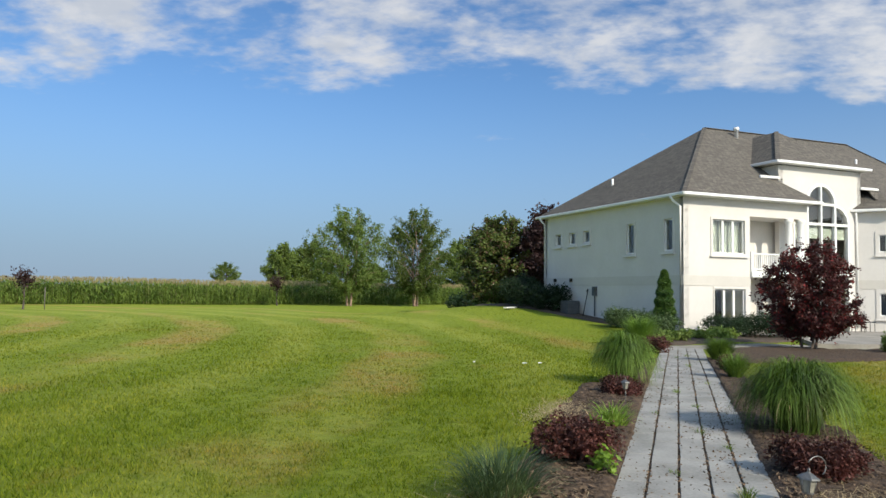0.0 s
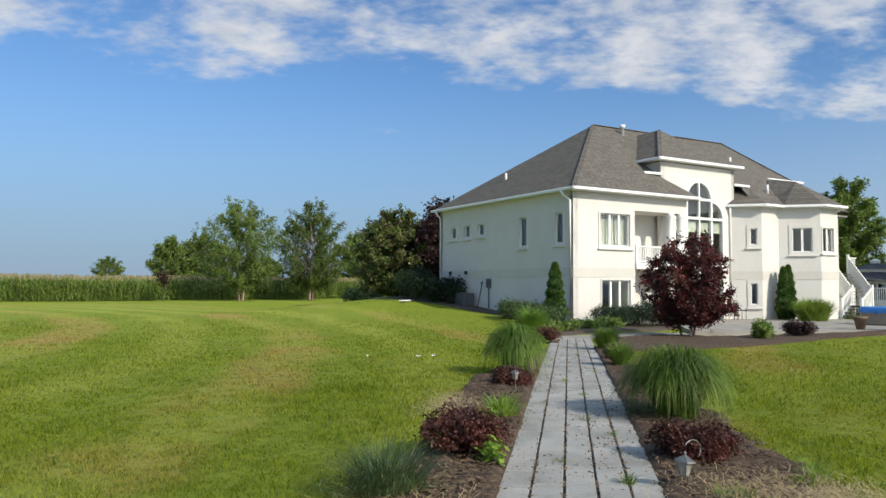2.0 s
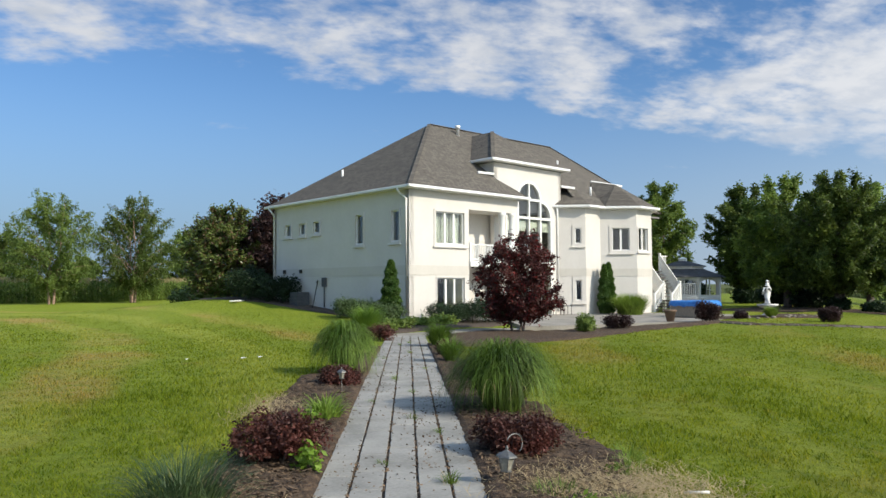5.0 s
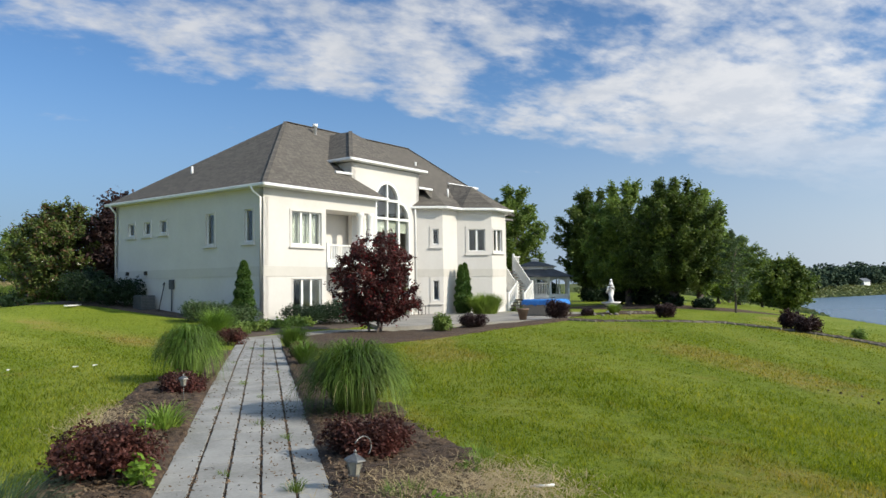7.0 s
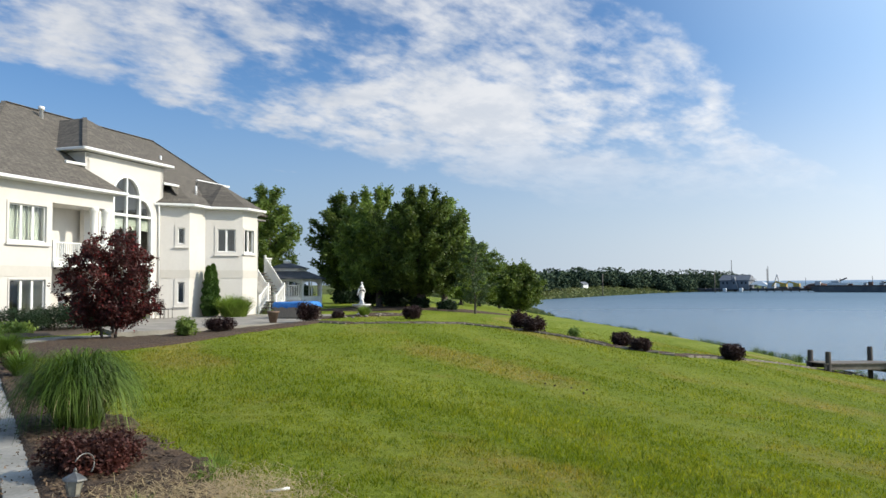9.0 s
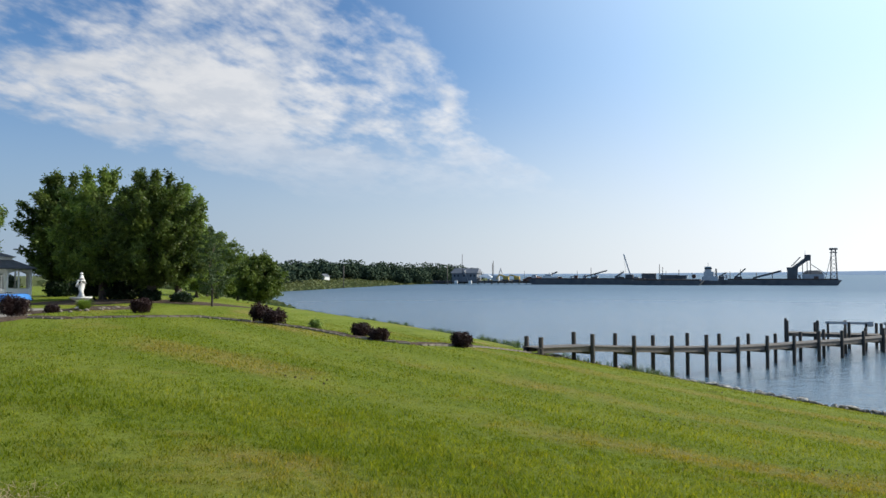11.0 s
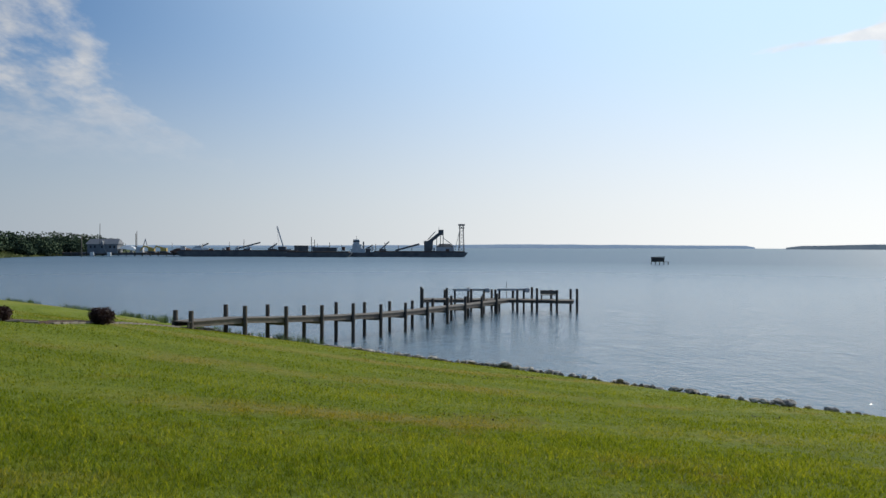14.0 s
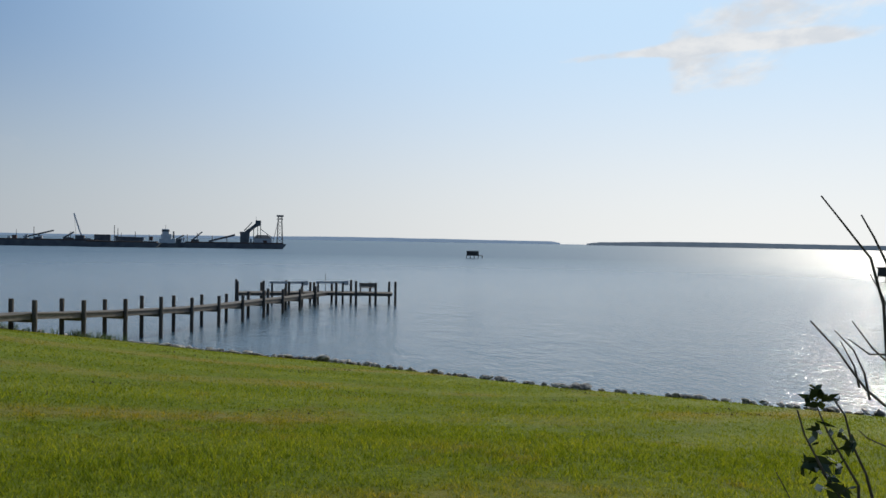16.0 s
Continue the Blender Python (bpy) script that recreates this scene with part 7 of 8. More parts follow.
def leggy_bush():
    """Bare stems given as (across, height) from the foot, with a few leaf rosettes."""
    rng = np.random.default_rng(77)
    fx, fy = 1.61, -1.44
    across = Vector((-0.319, -0.948, 0))
    away = Vector((0.948, -0.319, 0))
    g = gz(fx, fy)
    t = thing("leggy_shrub", "leggy half-bare shrub with few dark glossy leaves", "shrub", pose(fx, fy, 0))
    stems = [
        [(0.10, g - 0.1), (0.09, 0.5), (0.07, 1.1), (0.045, 1.45), (0.024, 1.51), (0.0, 1.59), (-0.035, 1.635), (-0.09, 1.695), (-0.155, 1.775)],
        [(0.14, g - 0.1), (0.12, 0.8), (0.08, 1.3), (0.044, 1.575), (0.005, 1.653), (-0.03, 1.72)],
        [(0.12, g - 0.1), (0.10, 0.7), (0.044, 1.376), (0.0, 1.478), (-0.036, 1.543)],
        [(0.16, g - 0.1), (0.12, 0.7), (0.05, 1.14), (0.012, 1.16), (-0.042, 1.205), (-0.07, 1.242), (-0.13, 1.323), (-0.21, 1.403)],
        [(0.012, 1.16), (-0.008, 1.242), (-0.042, 1.31), (-0.104, 1.37)],
        [(-0.042, 1.205), (-0.065, 1.27), (-0.10, 1.34)],
        [(0.07, 1.26), (0.0, 1.32), (-0.06, 1.40)],
        [(0.06, 1.30), (0.0, 1.30), (-0.065, 1.345)],
        [(0.05, g - 0.1), (0.03, 0.5), (0.008, 0.868), (-0.015, 0.945), (-0.056, 1.033), (-0.083, 1.12), (-0.127, 1.18)],
        [(0.03, g - 0.1), (0.0, 0.5), (-0.02, 0.90), (-0.07, 0.985), (-0.115, 1.06), (-0.145, 1.14)],
        [(-0.02, g - 0.1), (-0.05, 0.5), (-0.09, 0.866), (-0.138, 0.938), (-0.165, 0.99), (-0.204, 1.06), (-0.228, 1.135)],
        [(-0.05, g - 0.1), (-0.12, 0.5), (-0.20, 0.82), (-0.26, 0.93)],
        [(0.09, 1.02), (0.04, 1.03), (-0.02, 1.055), (-0.05, 1.08)],
    ]
    for k, s in enumerate(stems):
        off = rng.uniform(-0.05, 0.05)
        pts = [across * a + away * (off + rng.normal() * 0.004) + Vector((0, 0, z)) for a, z in s]
        r0 = 0.0058 if len(s) > 5 else 0.0036
        part("stem", tube_mesh("stem", pts, [r0 * (1 - 0.6 * i / (len(pts) - 1)) for i in range(len(pts))], BARK, 6), t)
    rosettes = [(-0.168, 1.18, 0.034, 22), (-0.158, 1.06, 0.03, 10), (-0.17, 0.96, 0.028, 14), (-0.105, 0.955, 0.04, 20), (-0.075, 1.045, 0.025, 9), (-0.06, 0.87, 0.03, 12), (-0.13, 0.905, 0.03, 10), (-0.03, 0.80, 0.04, 16), (-0.15, 0.78, 0.05, 14)]
    pts = [np.array(across * a + away * rng.uniform(-0.04, 0.04) + Vector((0, 0, z))) + rng.normal(size=(n, 3)) * r * 0.55 for a, z, r, n in rosettes]
    part("foliage", fast_mesh("foliage", leaf_quads(rng, np.concatenate(pts), 0.026, 0.1, 0.42), 4, L_GLOSSY), t)


leggy_bush()


# ---- rough marsh along the far shore ----
def marsh():
    S = [np.array(p, float) for p in SHORE[16:22]]
    line = []
    for a, b in zip(S, S[1:]):
        n = int(np.linalg.norm(b - a) / 5)
        line += [a + (b - a) * k / n for k in range(n)]
    rng = np.random.default_rng(12)
    f = []
    for i, p in enumerate(line[:-1]):
        d = line[i + 1] - p
        nn = np.array((-d[1], d[0])) / np.linalg.norm(d)
        q = p + nn * rng.uniform(-0.5, 38.0, (230, 1)) + d * rng.random((230, 1))
        c = np.c_[q, np.maximum(ground_z(q[:, 0], q[:, 1]), -4.0)]
        h = rng.uniform(0.3, 0.8, 230)
        w = rng.uniform(0.5, 1.2, 230)
        az = rng.uniform(0, math.pi, 230)
        sd = np.stack([np.cos(az) * w, np.sin(az) * w, np.zeros(230)], 1)
        up = np.c_[rng.normal(size=(230, 2)) * 0.25, h]
        f.append(np.stack([c - sd, c + sd, c + up + sd * 0.4, c + up - sd * 0.4], 1))
    tagged(new("marsh_grass", fast_mesh("marsh_grass", np.concatenate(f), 4, L_MARSH)), "rough olive marsh grass along the far shore", "marsh grass", kind="stuff")


L_MARSH = leaf_mat("olive marsh grass", [(0.12, 0.155, 0.05), (0.20, 0.22, 0.085)])
marsh()


def clods():
    """Crumbs of bare soil scattered in the lawn towards the shore."""
    rng = np.random.default_rng(88)
    pts = []
    for k in range(26):
        c = np.array((rng.uniform(12, 33), rng.uniform(-15, 9)))
        q = c + rng.normal(size=(rng.integers(4, 22), 2)) * [0.22, 0.35]
        pts.append(np.c_[q, ground_z(q[:, 0], q[:, 1]) + 0.03])
    tagged(new("soil_crumbs", fast_mesh("soil_crumbs", leaf_quads(rng, np.concatenate(pts), 0.026, 0.0, 0.7), 4, SOIL)), "dark crumbs of bare soil in the lawn", "soil", kind="stuff")


clods()


# ---- shore stones ----
def shore_stones():
    rng = np.random.default_rng(55)
    meshes = []
    for k in range(8):
        bm = bmesh.new()
        bmesh.ops.create_icosphere(bm, subdivisions=2, radius=0.5)
        for q in bm.verts:
            q.co *= 1 + 0.5 * noise.noise(q.co * 2.2 + Vector((k * 7.0, 0, 0)))
            q.co.z *= 0.62
        meshes.append(bm_mesh("shore_stone", bm, ROCK))
    S = [np.array(p, float) for p in SHORE[3:10]]
    n = 0
    for a, b in zip(S, S[1:]):
        L = np.linalg.norm(b - a)
        d = (b - a) / L
        nn = np.array((-d[1], d[0]))
        for k in range(int(L * 7.2)):
            if n >= 290:
                return
            n += 1
            p = a + d * rng.random() * L + nn * (0.62 + rng.normal() * 0.16)
            sz = rng.uniform(0.14, 0.32) if rng.random() < 0.9 else rng.uniform(0.32, 0.46)
            t = thing("shore_stone", "grey riprap stone along the waterline", "stone", pose(p[0], p[1], max(gz(p[0], p[1]), -4.15) + 0.26 * sz + 0.03, *rng.uniform(-20, 20, 2), rng.uniform(0, 360)), meshes[n % 8], group="riprap stones")
            t.scale = (sz * rng.uniform(0.9, 1.5), sz * rng.uniform(0.7, 1.3), sz * rng.uniform(0.6, 1.1))


shore_stones()


def riprap():
    """The many smaller stones packed between the large ones."""
    rng = np.random.default_rng(57)
    bm = bmesh.new()
    bmesh.ops.create_icosphere(bm, subdivisions=1, radius=0.5)
    base = np.array([v.co for v in bm.verts])
    tri = np.array([[v.index for v in f.verts] for f in bm.faces])
    bm.free()
    S = [np.array(p, float) for p in SHORE[2:11]]
    out = []
    for a, b in zip(S, S[1:]):
        L = np.linalg.norm(b - a)
        d = (b - a) / L
        nn = np.array((-d[1], d[0]))
        for k in range(int(L * 16)):
            p = a + d * rng.random() * L + nn * rng.uniform(0.15, 0.85)
            sz = rng.uniform(0.10, 0.30)
            v = base * (1 + rng.normal(size=(len(base), 1)) * 0.14) * sz * rng.uniform(0.6, 1.3, 3) * [1, 1, 0.7]
            c, q = math.cos(k * 1.7), math.sin(k * 1.7)
            v = np.stack([v[:, 0] * c - v[:, 1] * q, v[:, 0] * q + v[:, 1] * c, v[:, 2]], 1)
            out.append((v + [p[0], p[1], max(gz(p[0], p[1]), -4.12) + 0.2 * sz])[tri])
    tagged(new("riprap", fast_mesh("riprap", np.concatenate(out), 3, ROCK)), "small grey stones packed along the waterline", "stones", kind="stuff")


riprap()


def bank_grass():
    """Taller uncut grass along the top of the bank."""
    rng = np.random.default_rng(56)
    S = [np.array(p, float) for p in SHORE[8:18]]
    f = []
    for a, b in zip(S, S[1:]):
        L = np.linalg.norm(b - a)
        d = (b - a) / L
        nn = np.array((-d[1], d[0]))
        for k in range(int(L * 1.6)):
            p = a + d * rng.random() * L + nn * rng.uniform(0.3, 4.5)
            bl = blades(rng, 40, 0.25, rng.uniform(0.3, 0.75), 0.012, 0.6, 1.0, 3)
            f.append(bl + [p[0], p[1], gz(p[0], p[1])])
    tagged(new("bank_grass", fast_mesh("bank_grass", np.concatenate(f), 4, L_JUNIPER)), "uncut grass tufts along the bank", "grass", kind="stuff")


bank_grass()

# ---- harbour across the bay ----
HARBOUR = Matrix.Translation(plan(93.0, 412.0, WATER_Z)) @ Matrix.Rotation(radians(-93.0), 4, "Z") @ Matrix.Diagonal((0.84, 0.84, 1.0, 1.0))    # x to the south, y away, z from the water


def hthing(name, label, category, x, y=0.0, group=""):
    return thing(name, label, category, HARBOUR @ pose(x, y, 0), group=group)


def barge(x0, x1, h, y=0.0, load=None, w=12):
    t = hthing("barge", "long low dark steel barge moored at the pier", "barge", (x0 + x1) / 2, y, "barges")
    L = (x1 - x0) / 2
    vs = [(-L + 3, -w / 2, -0.6), (L - 3, -w / 2, -0.6), (L - 3, w / 2, -0.6), (-L + 3, w / 2, -0.6), (-L, -w / 2, h), (L, -w / 2, h), (L, w / 2, h), (-L, w / 2, h)]
    part("hull", raw_mesh("hull", vs, [(3, 2, 1, 0), (4, 5, 6, 7), (0, 1, 5, 4), (1, 2, 6, 5), (2, 3, 7, 6), (3, 0, 4, 7)], DARK_METAL), t)
    part("rim", box_mesh("rim", -L + 2, L - 2, -w / 2 + 0.6, w / 2 - 0.6, h, h + 0.7, mat("rusty barge coaming", [(0.05, 0.035, 0.03), (0.12, 0.08, 0.06)], 0.2, 0.8)), t, "rusty coaming")
    return t


barge(-160, -80, 2.9)
barge(-88, -45, 2.4, -14)
barge(-34, 30, 2.6)
pier = hthing("pier", "low dark working pier with timber edge", "pier", -205, 8)
part("deck", box_mesh("deck", -75, 48, -4, 10, 0.6, 2.0, DARK_METAL), pier)
for k in range(24):
    part("piling", tube_mesh("piling", [(-74 + 5.2 * k, -4.2, -2), (-74 + 5.2 * k, -4.2, 2.6)], 0.35, PILING, 6), pier)

tower = hthing("lattice_tower", "tall grey steel lattice loading tower", "tower", 26, 0)
for sx in (-1.1, 1.1):
    for sy in (-1.1, 1.1):
        part("leg", beam_mesh("leg", (sx * 1.6, sy * 1.6, 2.5), (sx, sy, 17.5), 0.35, 0.35, DARK_METAL), tower)
for k in range(7):
    z = 3.5 + 2 * k
    part("brace", beam_mesh("brace", (-1.4, -1.3, z), (1.4, -1.3, z + 2), 0.2, 0.2, DARK_METAL), tower)
    part("brace", beam_mesh("brace", (1.4, -1.3, z), (-1.4, -1.3, z + 2), 0.2, 0.2, DARK_METAL), tower)
part("platform", box_mesh("platform", -1.9, 1.9, -1.9, 1.9, 16.0, 16.4, DARK_METAL), tower)
part("cabin", box_mesh("cabin", -2.1, 2.1, -2.1, 2.1, 17.5, 18.4, DARK_METAL), tower)
part("stay", beam_mesh("stay", (-1.2, 0, 15), (-4.5, 0, 3), 0.3, 0.3, DARK_METAL), tower)

hop = hthing("conveyor_hopper", "dark steel hopper with inclined conveyor", "conveyor", 8, 0)
bm = bmesh.new()
vs = add_box(bm, -6.5, -1.5, -3, 3, 2.6, 9.0)
for q in vs:
    if q.co.z > 8:
        q.co.x = (q.co.x + 4) * 1.25 - 4
part("hopper", bm_mesh("hopper", bm, DARK_METAL), hop)
part("conveyor", beam_mesh("conveyor", (-5.5, 0, 7.0), (5.0, 0, 14.0), 2.4, 2.0, DARK_METAL), hop)
part("head_house", box_mesh("head_house", 2.6, 6.0, -1.6, 1.6, 12.2, 15.2, DARK_METAL), hop)
part("chute", beam_mesh("chute", (-4.5, 0, 9.5), (0.5, 0, 14.2), 0.5, 0.5, DARK_METAL), hop)
for x, z in ((1.5, 11), (4.0, 12.5), (5.8, 12.2)):
    part("leg", beam_mesh("leg", (x, 0, 2.5), (x, 0, z), 0.45, 0.45, DARK_METAL), hop)
part("mast", beam_mesh("mast", (3, 0, 15), (3, 0, 17.2), 0.2, 0.2, DARK_METAL), hop)
part("stay", beam_mesh("stay", (6, 0, 10.5), (14, 0, 5.5), 0.35, 0.35, DARK_METAL), hop)
belt = hthing("conveyor", "long low inclined conveyor belt on the barge", "conveyor", -10, 0, "conveyors")
part("boom", beam_mesh("boom", (-8, 0, 3.5), (8, 0, 7.2), 1.4, 1.0, DARK_METAL), belt)
part("leg", beam_mesh("leg", (3, 0, 2.6), (3, 0, 6), 0.4, 0.4, DARK_METAL), belt)
shed = hthing("shed", "pale metal shed on the loading barge", "shed", 15, 2)
part("wall", box_mesh("wall", -5.5, 5.5, -2.5, 2.5, 2.6, 5.6, LIGHT_METAL), shed)
bm = bmesh.new()
vs = add_box(bm, -5.8, 5.8, -2.8, 2.8, 5.6, 7.4)
for q in vs:
    if q.co.z > 7:
        q.co.x *= 0.6
        q.co.y = 0
part("roof", bm_mesh("roof", bm, DARK_METAL), shed)

tug = hthing("tugboat", "white and dark tugboat beside the barges", "boat", -42, -3)
bm = bmesh.new()
vs = add_box(bm, -8, 10, -3, 3, -0.5, 2.2)
for q in vs:
    if q.co.x > 5:
        q.co.y *= 0.3
        q.co.z += 0.6
part("hull", bm_mesh("hull", bm, DARK_METAL), tug)
for x0, x1, z0, z1 in ((-5, 4.5, 2.2, 4.6), (-4, 2, 4.6, 7.0), (-3.4, 0.6, 7.0, 9.6)):
    part("deckhouse", box_mesh("deckhouse", x0, x1, -2.2, 2.2, z0, z1, LIGHT_METAL, 0.15), tug)
part("window_band", box_mesh("window_band", -3.45, 0.65, -2.25, 2.25, 8.3, 9.0, IRON), tug)
part("funnel", tube_mesh("funnel", [(3.2, 0, 4.6), (3.2, 0, 8.5)], 0.5, DARK_METAL), tug)
part("mast", tube_mesh("mast", [(-1.5, 0, 9.6), (-1.5, 0, 11.6)], 0.12, DARK_METAL), tug)

crane = hthing("crane", "tall crawler crane with a raised lattice boom", "crane", -92, 0)
part("cab", box_mesh("cab", -3, 2, -1.6, 1.6, 2.9, 5.6, DARK_METAL, 0.2), crane)
part("boom", beam_mesh("boom", (0.5, 0, 4.5), (-4.0, 0, 16.8), 0.8, 0.8, LIGHT_METAL), crane)
part("stay", beam_mesh("stay", (-2.8, 0, 5.5), (-4.0, 0, 16.6), 0.12, 0.12, DARK_METAL), crane)
for x, w, h in ((-80, 9, 2.6), (-67, 11, 1.7), (-60, 6, 1.5)):
    t = hthing("container", "dark cargo container on the barge", "container", x, 0, "containers")
    part("box", box_mesh("box", -w / 2, w / 2, -1.3, 1.3, 2.9, 2.9 + h + 0.7, DARK_METAL, 0.05), t)
for x, h in ((-73.5, 11), (-71.5, 9.5), (-61.5, 8), (-118, 9.5), (-25, 8), (-31, 7), (-16, 6.5), (-212, 18), (-188, 14), (-145, 7)):
    t = hthing("pole", "thin dark mast standing on the pier", "pole", x, 1, "masts")
    part("mast", tube_mesh("mast", [(0, 0, 2.0), (0, 0, h)], 0.22, DARK_METAL, 6), t)
for x0, z0, x1, z1 in ((-123, 4.2, -107, 7.8), (-102, 4, -96, 7.2), (-38, 4, -33, 6.5), (-150, 4, -141, 7.2), (-28, 4, -22, 8.5)):
    t = hthing("conveyor", "dark inclined conveyor on the barge", "conveyor", (x0 + x1) / 2, 0, "conveyors")
    c = (x0 + x1) / 2
    part("boom", beam_mesh("boom", (x0 - c, 0, z0), (x1 - c, 0, z1), 1.2, 0.7, DARK_METAL), t)
    part("leg", beam_mesh("leg", (0, 0, 2.6), (0, 0, (z0 + z1) / 2), 0.5, 0.5, DARK_METAL), t)
    part("cab", box_mesh("cab", -2.5, 1.0, -1, 1, 2.6, 4.4, DARK_METAL), t)
for x in (-178, -170):
    t = hthing("excavator", "yellow excavator parked on the pier", "excavator", x, 0, "excavators")
    part("cab", box_mesh("cab", -2, 2, -1.2, 1.2, 2.8, 4.6, YELLOW, 0.15), t)
    part("tracks", box_mesh("tracks", -2.4, 2.4, -1.5, 1.5, 2.0, 2.8, DARK_METAL, 0.2), t)
    part("boom", beam_mesh("boom", (1.0, 0, 4.2), (-5.0, 0, 5.6), 0.7, 0.8, YELLOW), t)
    part("arm", beam_mesh("arm", (-5.0, 0, 5.6), (-7.5, 0, 3.0), 0.5, 0.6, YELLOW), t)
RUST = mat("rusty scrap heap", [(0.08, 0.04, 0.03), (0.20, 0.11, 0.08)], 0.8, 0.9)
heap = hthing("scrap_heap", "heap of rusty scrap on the pier", "scrap heap", -158, 2)
bm = bmesh.new()
bmesh.ops.create_icosphere(bm, subdivisions=3, radius=1.0)
for q in bm.verts:
    q.co *= 1 + 0.3 * noise.noise(q.co * 3)
    q.co = Vector((q.co.x * 8, q.co.y * 3, max(q.co.z, 0) * 2.6 + 2))
part("pile", bm_mesh("pile", bm, RUST), heap)
boat = hthing("motor_boat", "white motor boat on the pier", "boat", -146, -2)
bm = bmesh.new()
vs = add_box(bm, -5, 5, -1.5, 1.5, 2.9, 4.6)
for q in vs:
    if q.co.x > 0 and q.co.z > 4:
        q.co.x += 1.8
part("hull", bm_mesh("hull", bm, PVC, bevel=0.1), boat)
part("cabin", box_mesh("cabin", -3, 1.5, -1.1, 1.1, 4.6, 5.9, LIGHT_METAL, 0.2), boat)
hh = hthing("harbour_house", "large grey gabled house behind the pier", "house", -211, 6)
hh.scale = (0.76, 0.76, 0.74)
SIDING = mat("grey house siding", [(0.15, 0.165, 0.185), (0.21, 0.225, 0.25)], 0.5, 0.8)
part("wall", box_mesh("wall", -10.5, 11, -5, 5, 2, 9.0, SIDING), hh)
bm = bmesh.new()
vs = add_box(bm, -11.5, 12, -5.6, 5.6, 9.0, 13.0)
for q in vs:
    if q.co.z > 12:
        q.co.y = 0
        q.co.x *= 0.92
part("roof", bm_mesh("roof", bm, mat("grey house roof", [(0.16, 0.17, 0.19), (0.21, 0.22, 0.24)], 0.5, 0.9)), hh)
bm = bmesh.new()
vs = add_box(bm, -2.5, 4.0, -6.4, 0, 2, 11.5)
for q in vs:
    if q.co.z > 11:
        q.co.x = 0.75
part("gable", bm_mesh("gable", bm, SIDING), hh)
for x in (-8, -5, 0.7, 6, 9):
    part("window", box_mesh("window", x - 0.6, x + 0.6, -6.5 if -2 < x < 3 else -5.06, -4.9, 6.0, 7.8, IRON), hh)
tent = hthing("canopy", "white canopy tent on the pier", "tent", -196, 6)
bm = bmesh.new()
vs = add_box(bm, -6, 6, -3, 3, 4.0, 5.8)
for q in vs:
    if q.co.z > 5:
        q.co.x *= 0.4
        q.co.y *= 0.2
part("cover", bm_mesh("cover", bm, PVC), tent)
for x in (-5.8, 5.8):
    for y in (-2.8, 2.8):
        part("leg", tube_mesh("leg", [(x, y, 2.0), (x, y, 4.1)], 0.1, PVC, 6), tent)
frame_t = hthing("steel_frame", "pale steel frame hoist on the pier", "hoist", -183, 2)
for x in (-2.6, 2.6):
    part("leg", beam_mesh("leg", (x, 0, 2.0), (0.3, 0, 9.5), 0.5, 0.5, LIGHT_METAL), frame_t)
part("winch_house", box_mesh("winch_house", -5.5, -1.0, -1.5, 1.5, 2.0, 5.2, LIGHT_METAL, 0.1), frame_t)
for x in (-214, -203):
    t = hthing("skiff", "small white boat beside the pier", "boat", x, -6, "small boats")
    part("hull", box_mesh("hull", -1.2, 1.2, -0.6, 0.6, 0.0, 2.2, PVC, 0.2), t)
for az, d, w in ((59.0, 345, 3.4),):
    p = plan(az, d)
    t = thing("shore_house", "small pale house among the far trees", "house", pose(p.x, p.y, max(gz(p.x, p.y), -3.5), 0, 0, 48 - az), group="houses on the far shore")
    part("wall", box_mesh("wall", -w / 2, w / 2, -2, 2, 0, 2.0, PVC), t)
    bm = bmesh.new()
    vs = add_box(bm, -w / 2 - 0.3, w / 2 + 0.3, -2.3, 2.3, 2.0, 3.2)
    for q in vs:
        if q.co.z > 3.0:
            q.co.y = 0
    part("roof", bm_mesh("roof", bm, FLASH), t)
for az, d, h in ((60.5, 320, 9), (68.5, 410, 10), (72.0, 450, 12)):
    p = plan(az, d)
    thing("utility_pole", "tall wooden utility pole on the far shore", "pole", pose(p.x, p.y, max(gz(p.x, p.y), -3.5)), tube_mesh("utility_pole", [(0, 0, -0.5), (0, 0, h)], 0.2, WOOD_GREY, 6), group="utility poles")


# ---- duck blinds on the water ----
def blind(az, d, w, label):
    c = plan(az, d, WATER_Z)
    t = thing("duck_blind", label, "hunting blind", Matrix.Translation(c) @ Matrix.Rotation(radians(-az), 4, "Z"), group="duck blinds")
    part("cabin", box_mesh("cabin", -w / 2, w / 2, -1.2, 1.2, 0.95, 2.4, PILING, 0.08), t)
    part("roof", beam_mesh("roof", (-w / 2 - 0.2, 0, 2.45), (w / 2 + 0.2, 0, 2.65), 2.6, 0.14, PILING), t)
    part("porch", box_mesh("porch", w / 2, w / 2 + 1.4, -0.8, 0.8, 0.9, 1.05, PILING), t)
    for k in range(5):
        x = -w / 2 + (w + 1.2) * k / 4
        for y in (-1.0, 1.0):
            part("stilt", tube_mesh("stilt", [(x, y * 0.8, -2), (x, y, 1.0)], 0.12, PILING, 6), t)


blind(110.8, 254, 4.2, "dark wooden duck blind on stilts in the water")
blind(139.8, 148, 4.0, "dark wooden duck blind on stilts in the water")

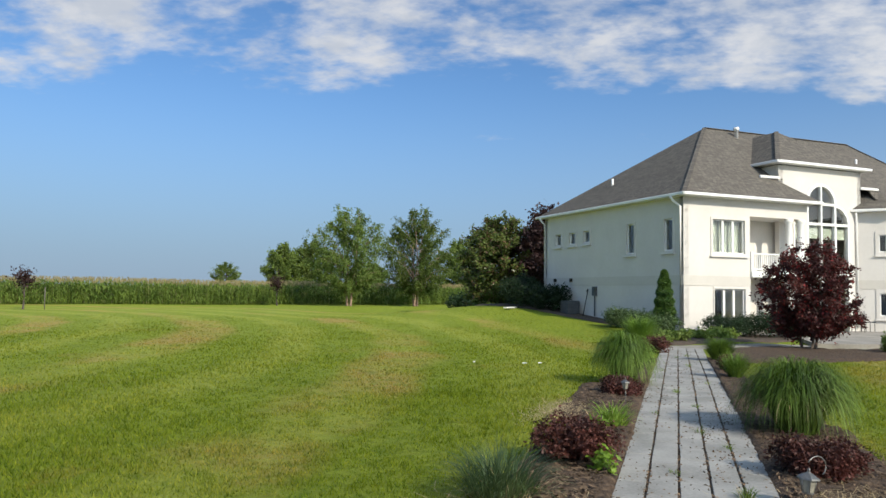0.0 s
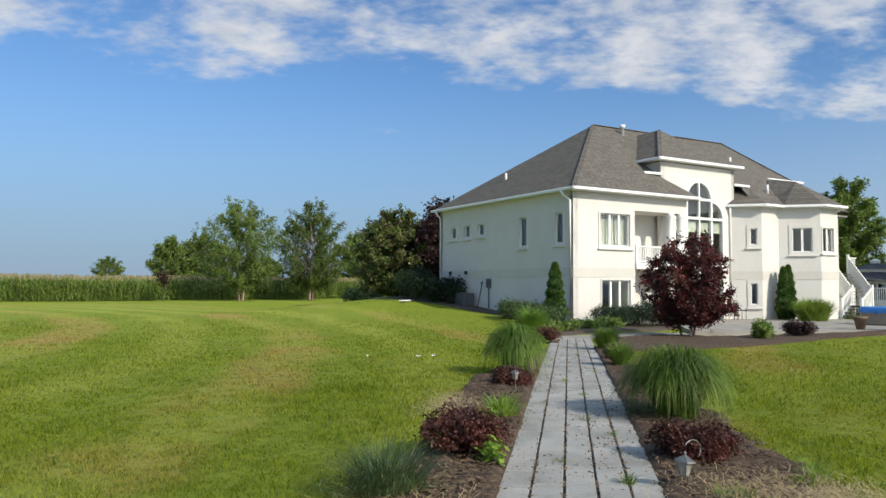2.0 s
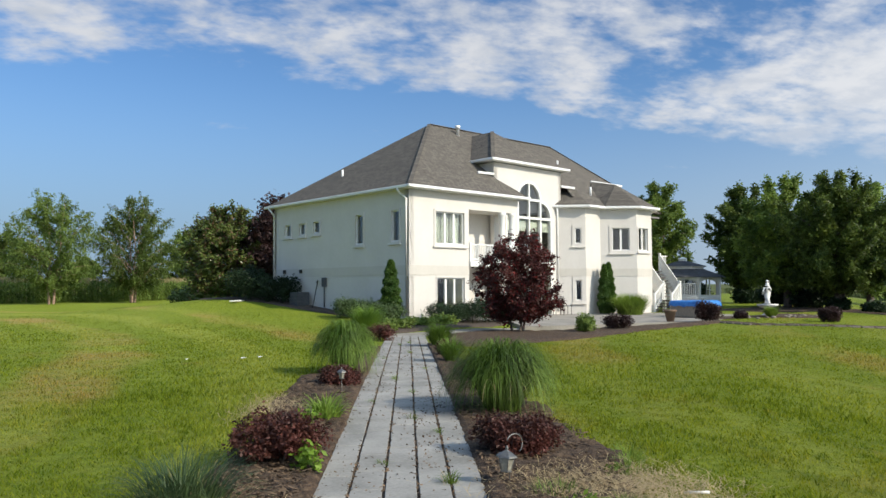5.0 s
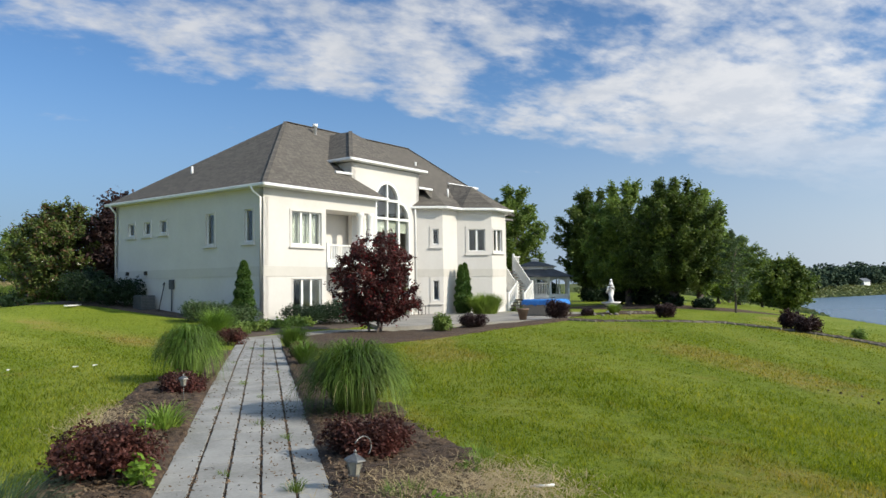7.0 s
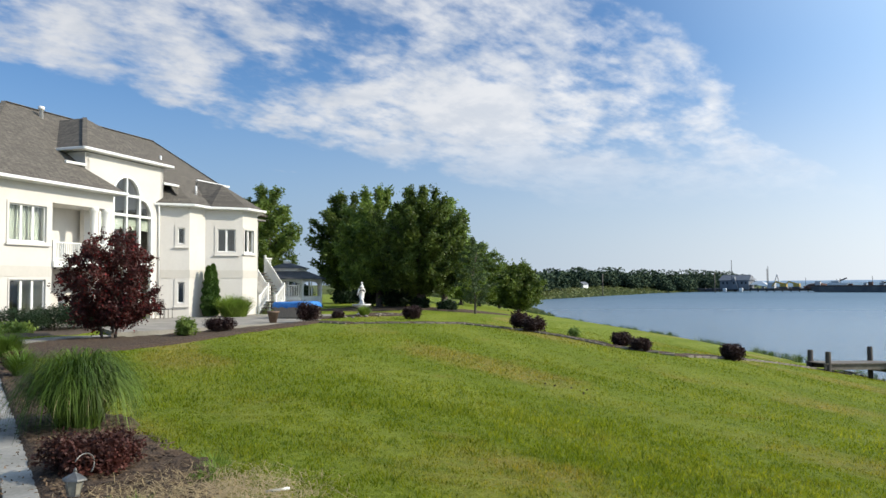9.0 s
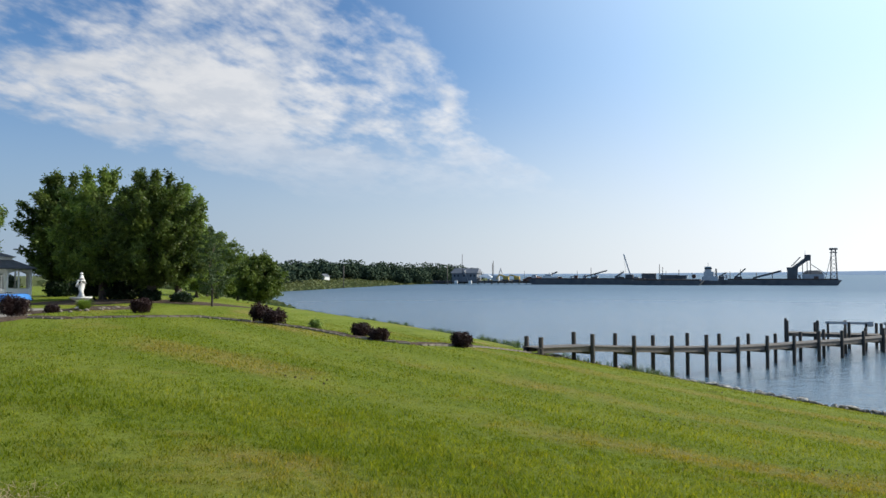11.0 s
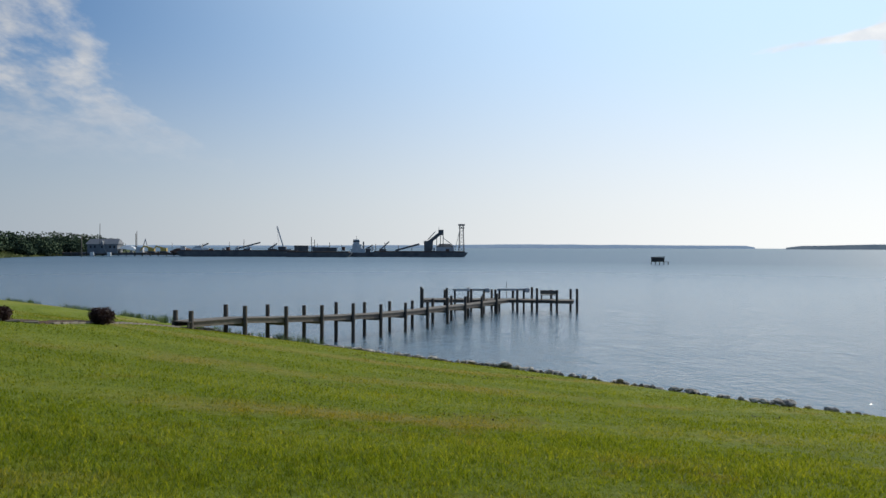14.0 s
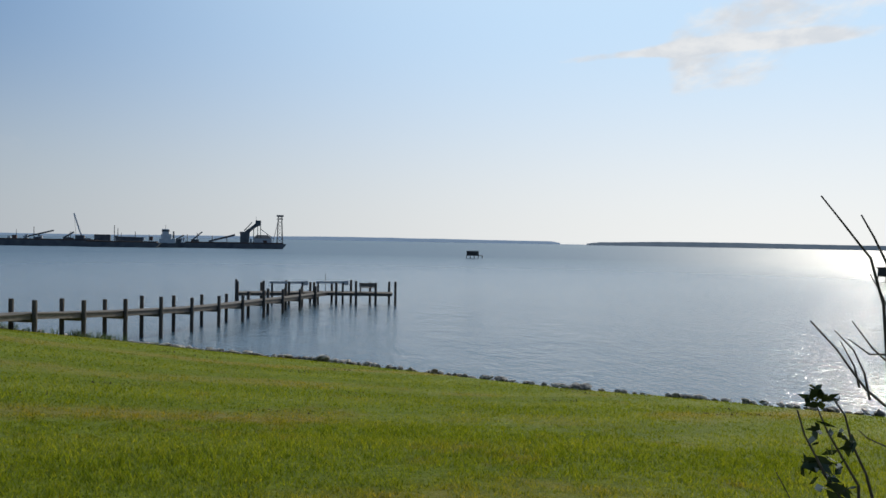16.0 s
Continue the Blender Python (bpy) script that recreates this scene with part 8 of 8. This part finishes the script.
# ---- benches and rails on the dock head ----
seat = thing("bench", "grey wooden bench on the dock head", "bench", pose(64.4, -14.2, -3.06, 0, 0, 70))
part("seat", box_mesh("seat", -0.75, 0.75, -0.2, 0.2, 0.4, 0.45, WOOD_GREY), seat)
part("backrest", box_mesh("backrest", -0.75, 0.75, 0.2, 0.25, 0.5, 0.85, WOOD_GREY), seat)
for x in (-0.65, 0.65):
    part("leg", box_mesh("leg", x - 0.04, x + 0.04, -0.18, 0.24, 0.0, 0.42, WOOD_GREY), seat)
for k, (x, y, l) in enumerate(((65.2, -7.2, 3.0), (65.3, -11.0, 2.6))):
    t = thing("boat_lift", "pale boat lift beam on two posts", "boat lift", pose(x, y, -3.06, 0, 0, 88), group="boat lifts")
    part("beam", beam_mesh("beam", (-l / 2, 0, 0.85), (l / 2, 0, 0.85), 0.16, 0.2, LIGHT_METAL), t)
    part("motor", box_mesh("motor", -l / 2 - 0.3, -l / 2 + 0.1, -0.2, 0.2, 0.6, 1.0, LIGHT_METAL, 0.05), t)
    for xx in (-l / 2 + 0.2, l / 2 - 0.2):
        part("post", box_mesh("post", xx - 0.08, xx + 0.08, -0.08, 0.08, -1.5, 0.85, PILING), t)
thing("flag_pole", "thin pole on the dock head", "pole", pose(65.6, -10.6, -3.06), tube_mesh("flag_pole", [(0, 0, 0), (0, 0, 1.6)], 0.025, PILING, 6))

# ---- clutter on the barges and the pier ----
rng = random.Random(72)
for k in range(26):
    x = rng.uniform(-198, 22)
    z = 2.0 if x < -162 else 3.4 if x < -45 else 3.2
    y = 8 if x < -162 else 0
    w, h = rng.uniform(0.8, 3.2), rng.uniform(0.6, 2.2)
    t = hthing("crate", "small pale deck crate on the barge" if k % 3 else "small rusty deck crate on the barge", "crate", x, y, "deck crates")
    part("box", box_mesh("box", -w / 2, w / 2, -0.8, 0.8, z, z + h, LIGHT_METAL if k % 3 else RUST, 0.05), t)
    part("lid", box_mesh("lid", -w / 2 - 0.1, w / 2 + 0.1, -0.9, 0.9, z + h, z + h + 0.15, DARK_METAL), t)
for k in range(9):
    x = -195 + 24 * k + rng.uniform(-6, 6)
    t = hthing("pole", "thin dark mast standing on the pier", "pole", x, 8 if x < -162 else 0, "masts")
    part("mast", tube_mesh("mast", [(0, 0, 2.0), (0, 0, rng.uniform(5, 8.5))], 0.14, DARK_METAL, 6), t)

# ---- pavers of the garden path ----
rng = random.Random(21)
pav = [box_mesh("paver", -ROW_L / 2 + 0.002, ROW_L / 2 - 0.002, -COL_W / 2 + 0.010, COL_W / 2 - 0.009 - 0.002 * k, -0.06, 0.02, PAVER, 0.004) for k in range(3)]
ang = math.degrees(math.atan2(PATH_D[1], PATH_D[0]))
for i in range(int((PATH_END + 0.6) / ROW_L)):
    for c in range(5):
        s = -0.6 + (i + 0.5) * ROW_L + (0.0, 0.17, -0.09, 0.24, 0.06)[c]
        x, y = path_xy(s, PATH_MID + (c - 2) * COL_W)
        part("paver", pav[(i + c) % 3], path, m=pose(x, y, gz(x, y) + 0.012 + rng.uniform(-0.002, 0.002), rng.uniform(-0.3, 0.3), rng.uniform(-0.15, 0.15), ang + rng.uniform(-0.25, 0.25)))


def joint_weeds():
    """Leaf litter and moss in the joints between the pavers."""
    r = np.random.default_rng(61)
    n = 1500
    s = 4.0 + 20 * r.random(n) ** 1.3
    o = PATH_MID + (r.integers(0, 4, n) - 1.5) * COL_W + r.normal(size=n) * 0.012
    # drifts of leaves lie across the slabs and along both borders
    for at, off, m, ds, do in ((6.6, -0.30, 90, 0.5, 0.16), (7.6, 0.34, 120, 0.7, 0.14), (9.3, 0.05, 140, 0.6, 0.25), (10.6, 0.45, 130, 0.8, 0.12), (12.2, -0.35, 110, 0.8, 0.15), (14.0, 0.3, 120, 1.0, 0.2), (17.0, -0.1, 160, 1.6, 0.25), (21.0, 0.1, 200, 2.0, 0.3)):
        s, o = np.concatenate([s, at + r.normal(size=m) * ds]), np.concatenate([o, np.clip(off + r.normal(size=m) * do, -0.58, 0.64)])
    edge = 4.2 + 18 * r.random(500)
    s, o = np.concatenate([s, edge]), np.concatenate([o, PATH_MID + np.where(r.random(500) < 0.5, -1, 1) * (2.5 * COL_W - np.abs(r.normal(size=500)) * 0.06)])
    pts = np.array([(*path_xy(a, b), gz(*path_xy(a, b)) + 0.032) for a, b in zip(s, o)])
    tagged(new("joint_litter", fast_mesh("joint_litter", leaf_quads(r, pts, 0.018, 0.1, 0.5, 0.9), 4, CHIP)), "brown leaf litter in the paver joints", "leaf litter", kind="stuff")


joint_weeds()
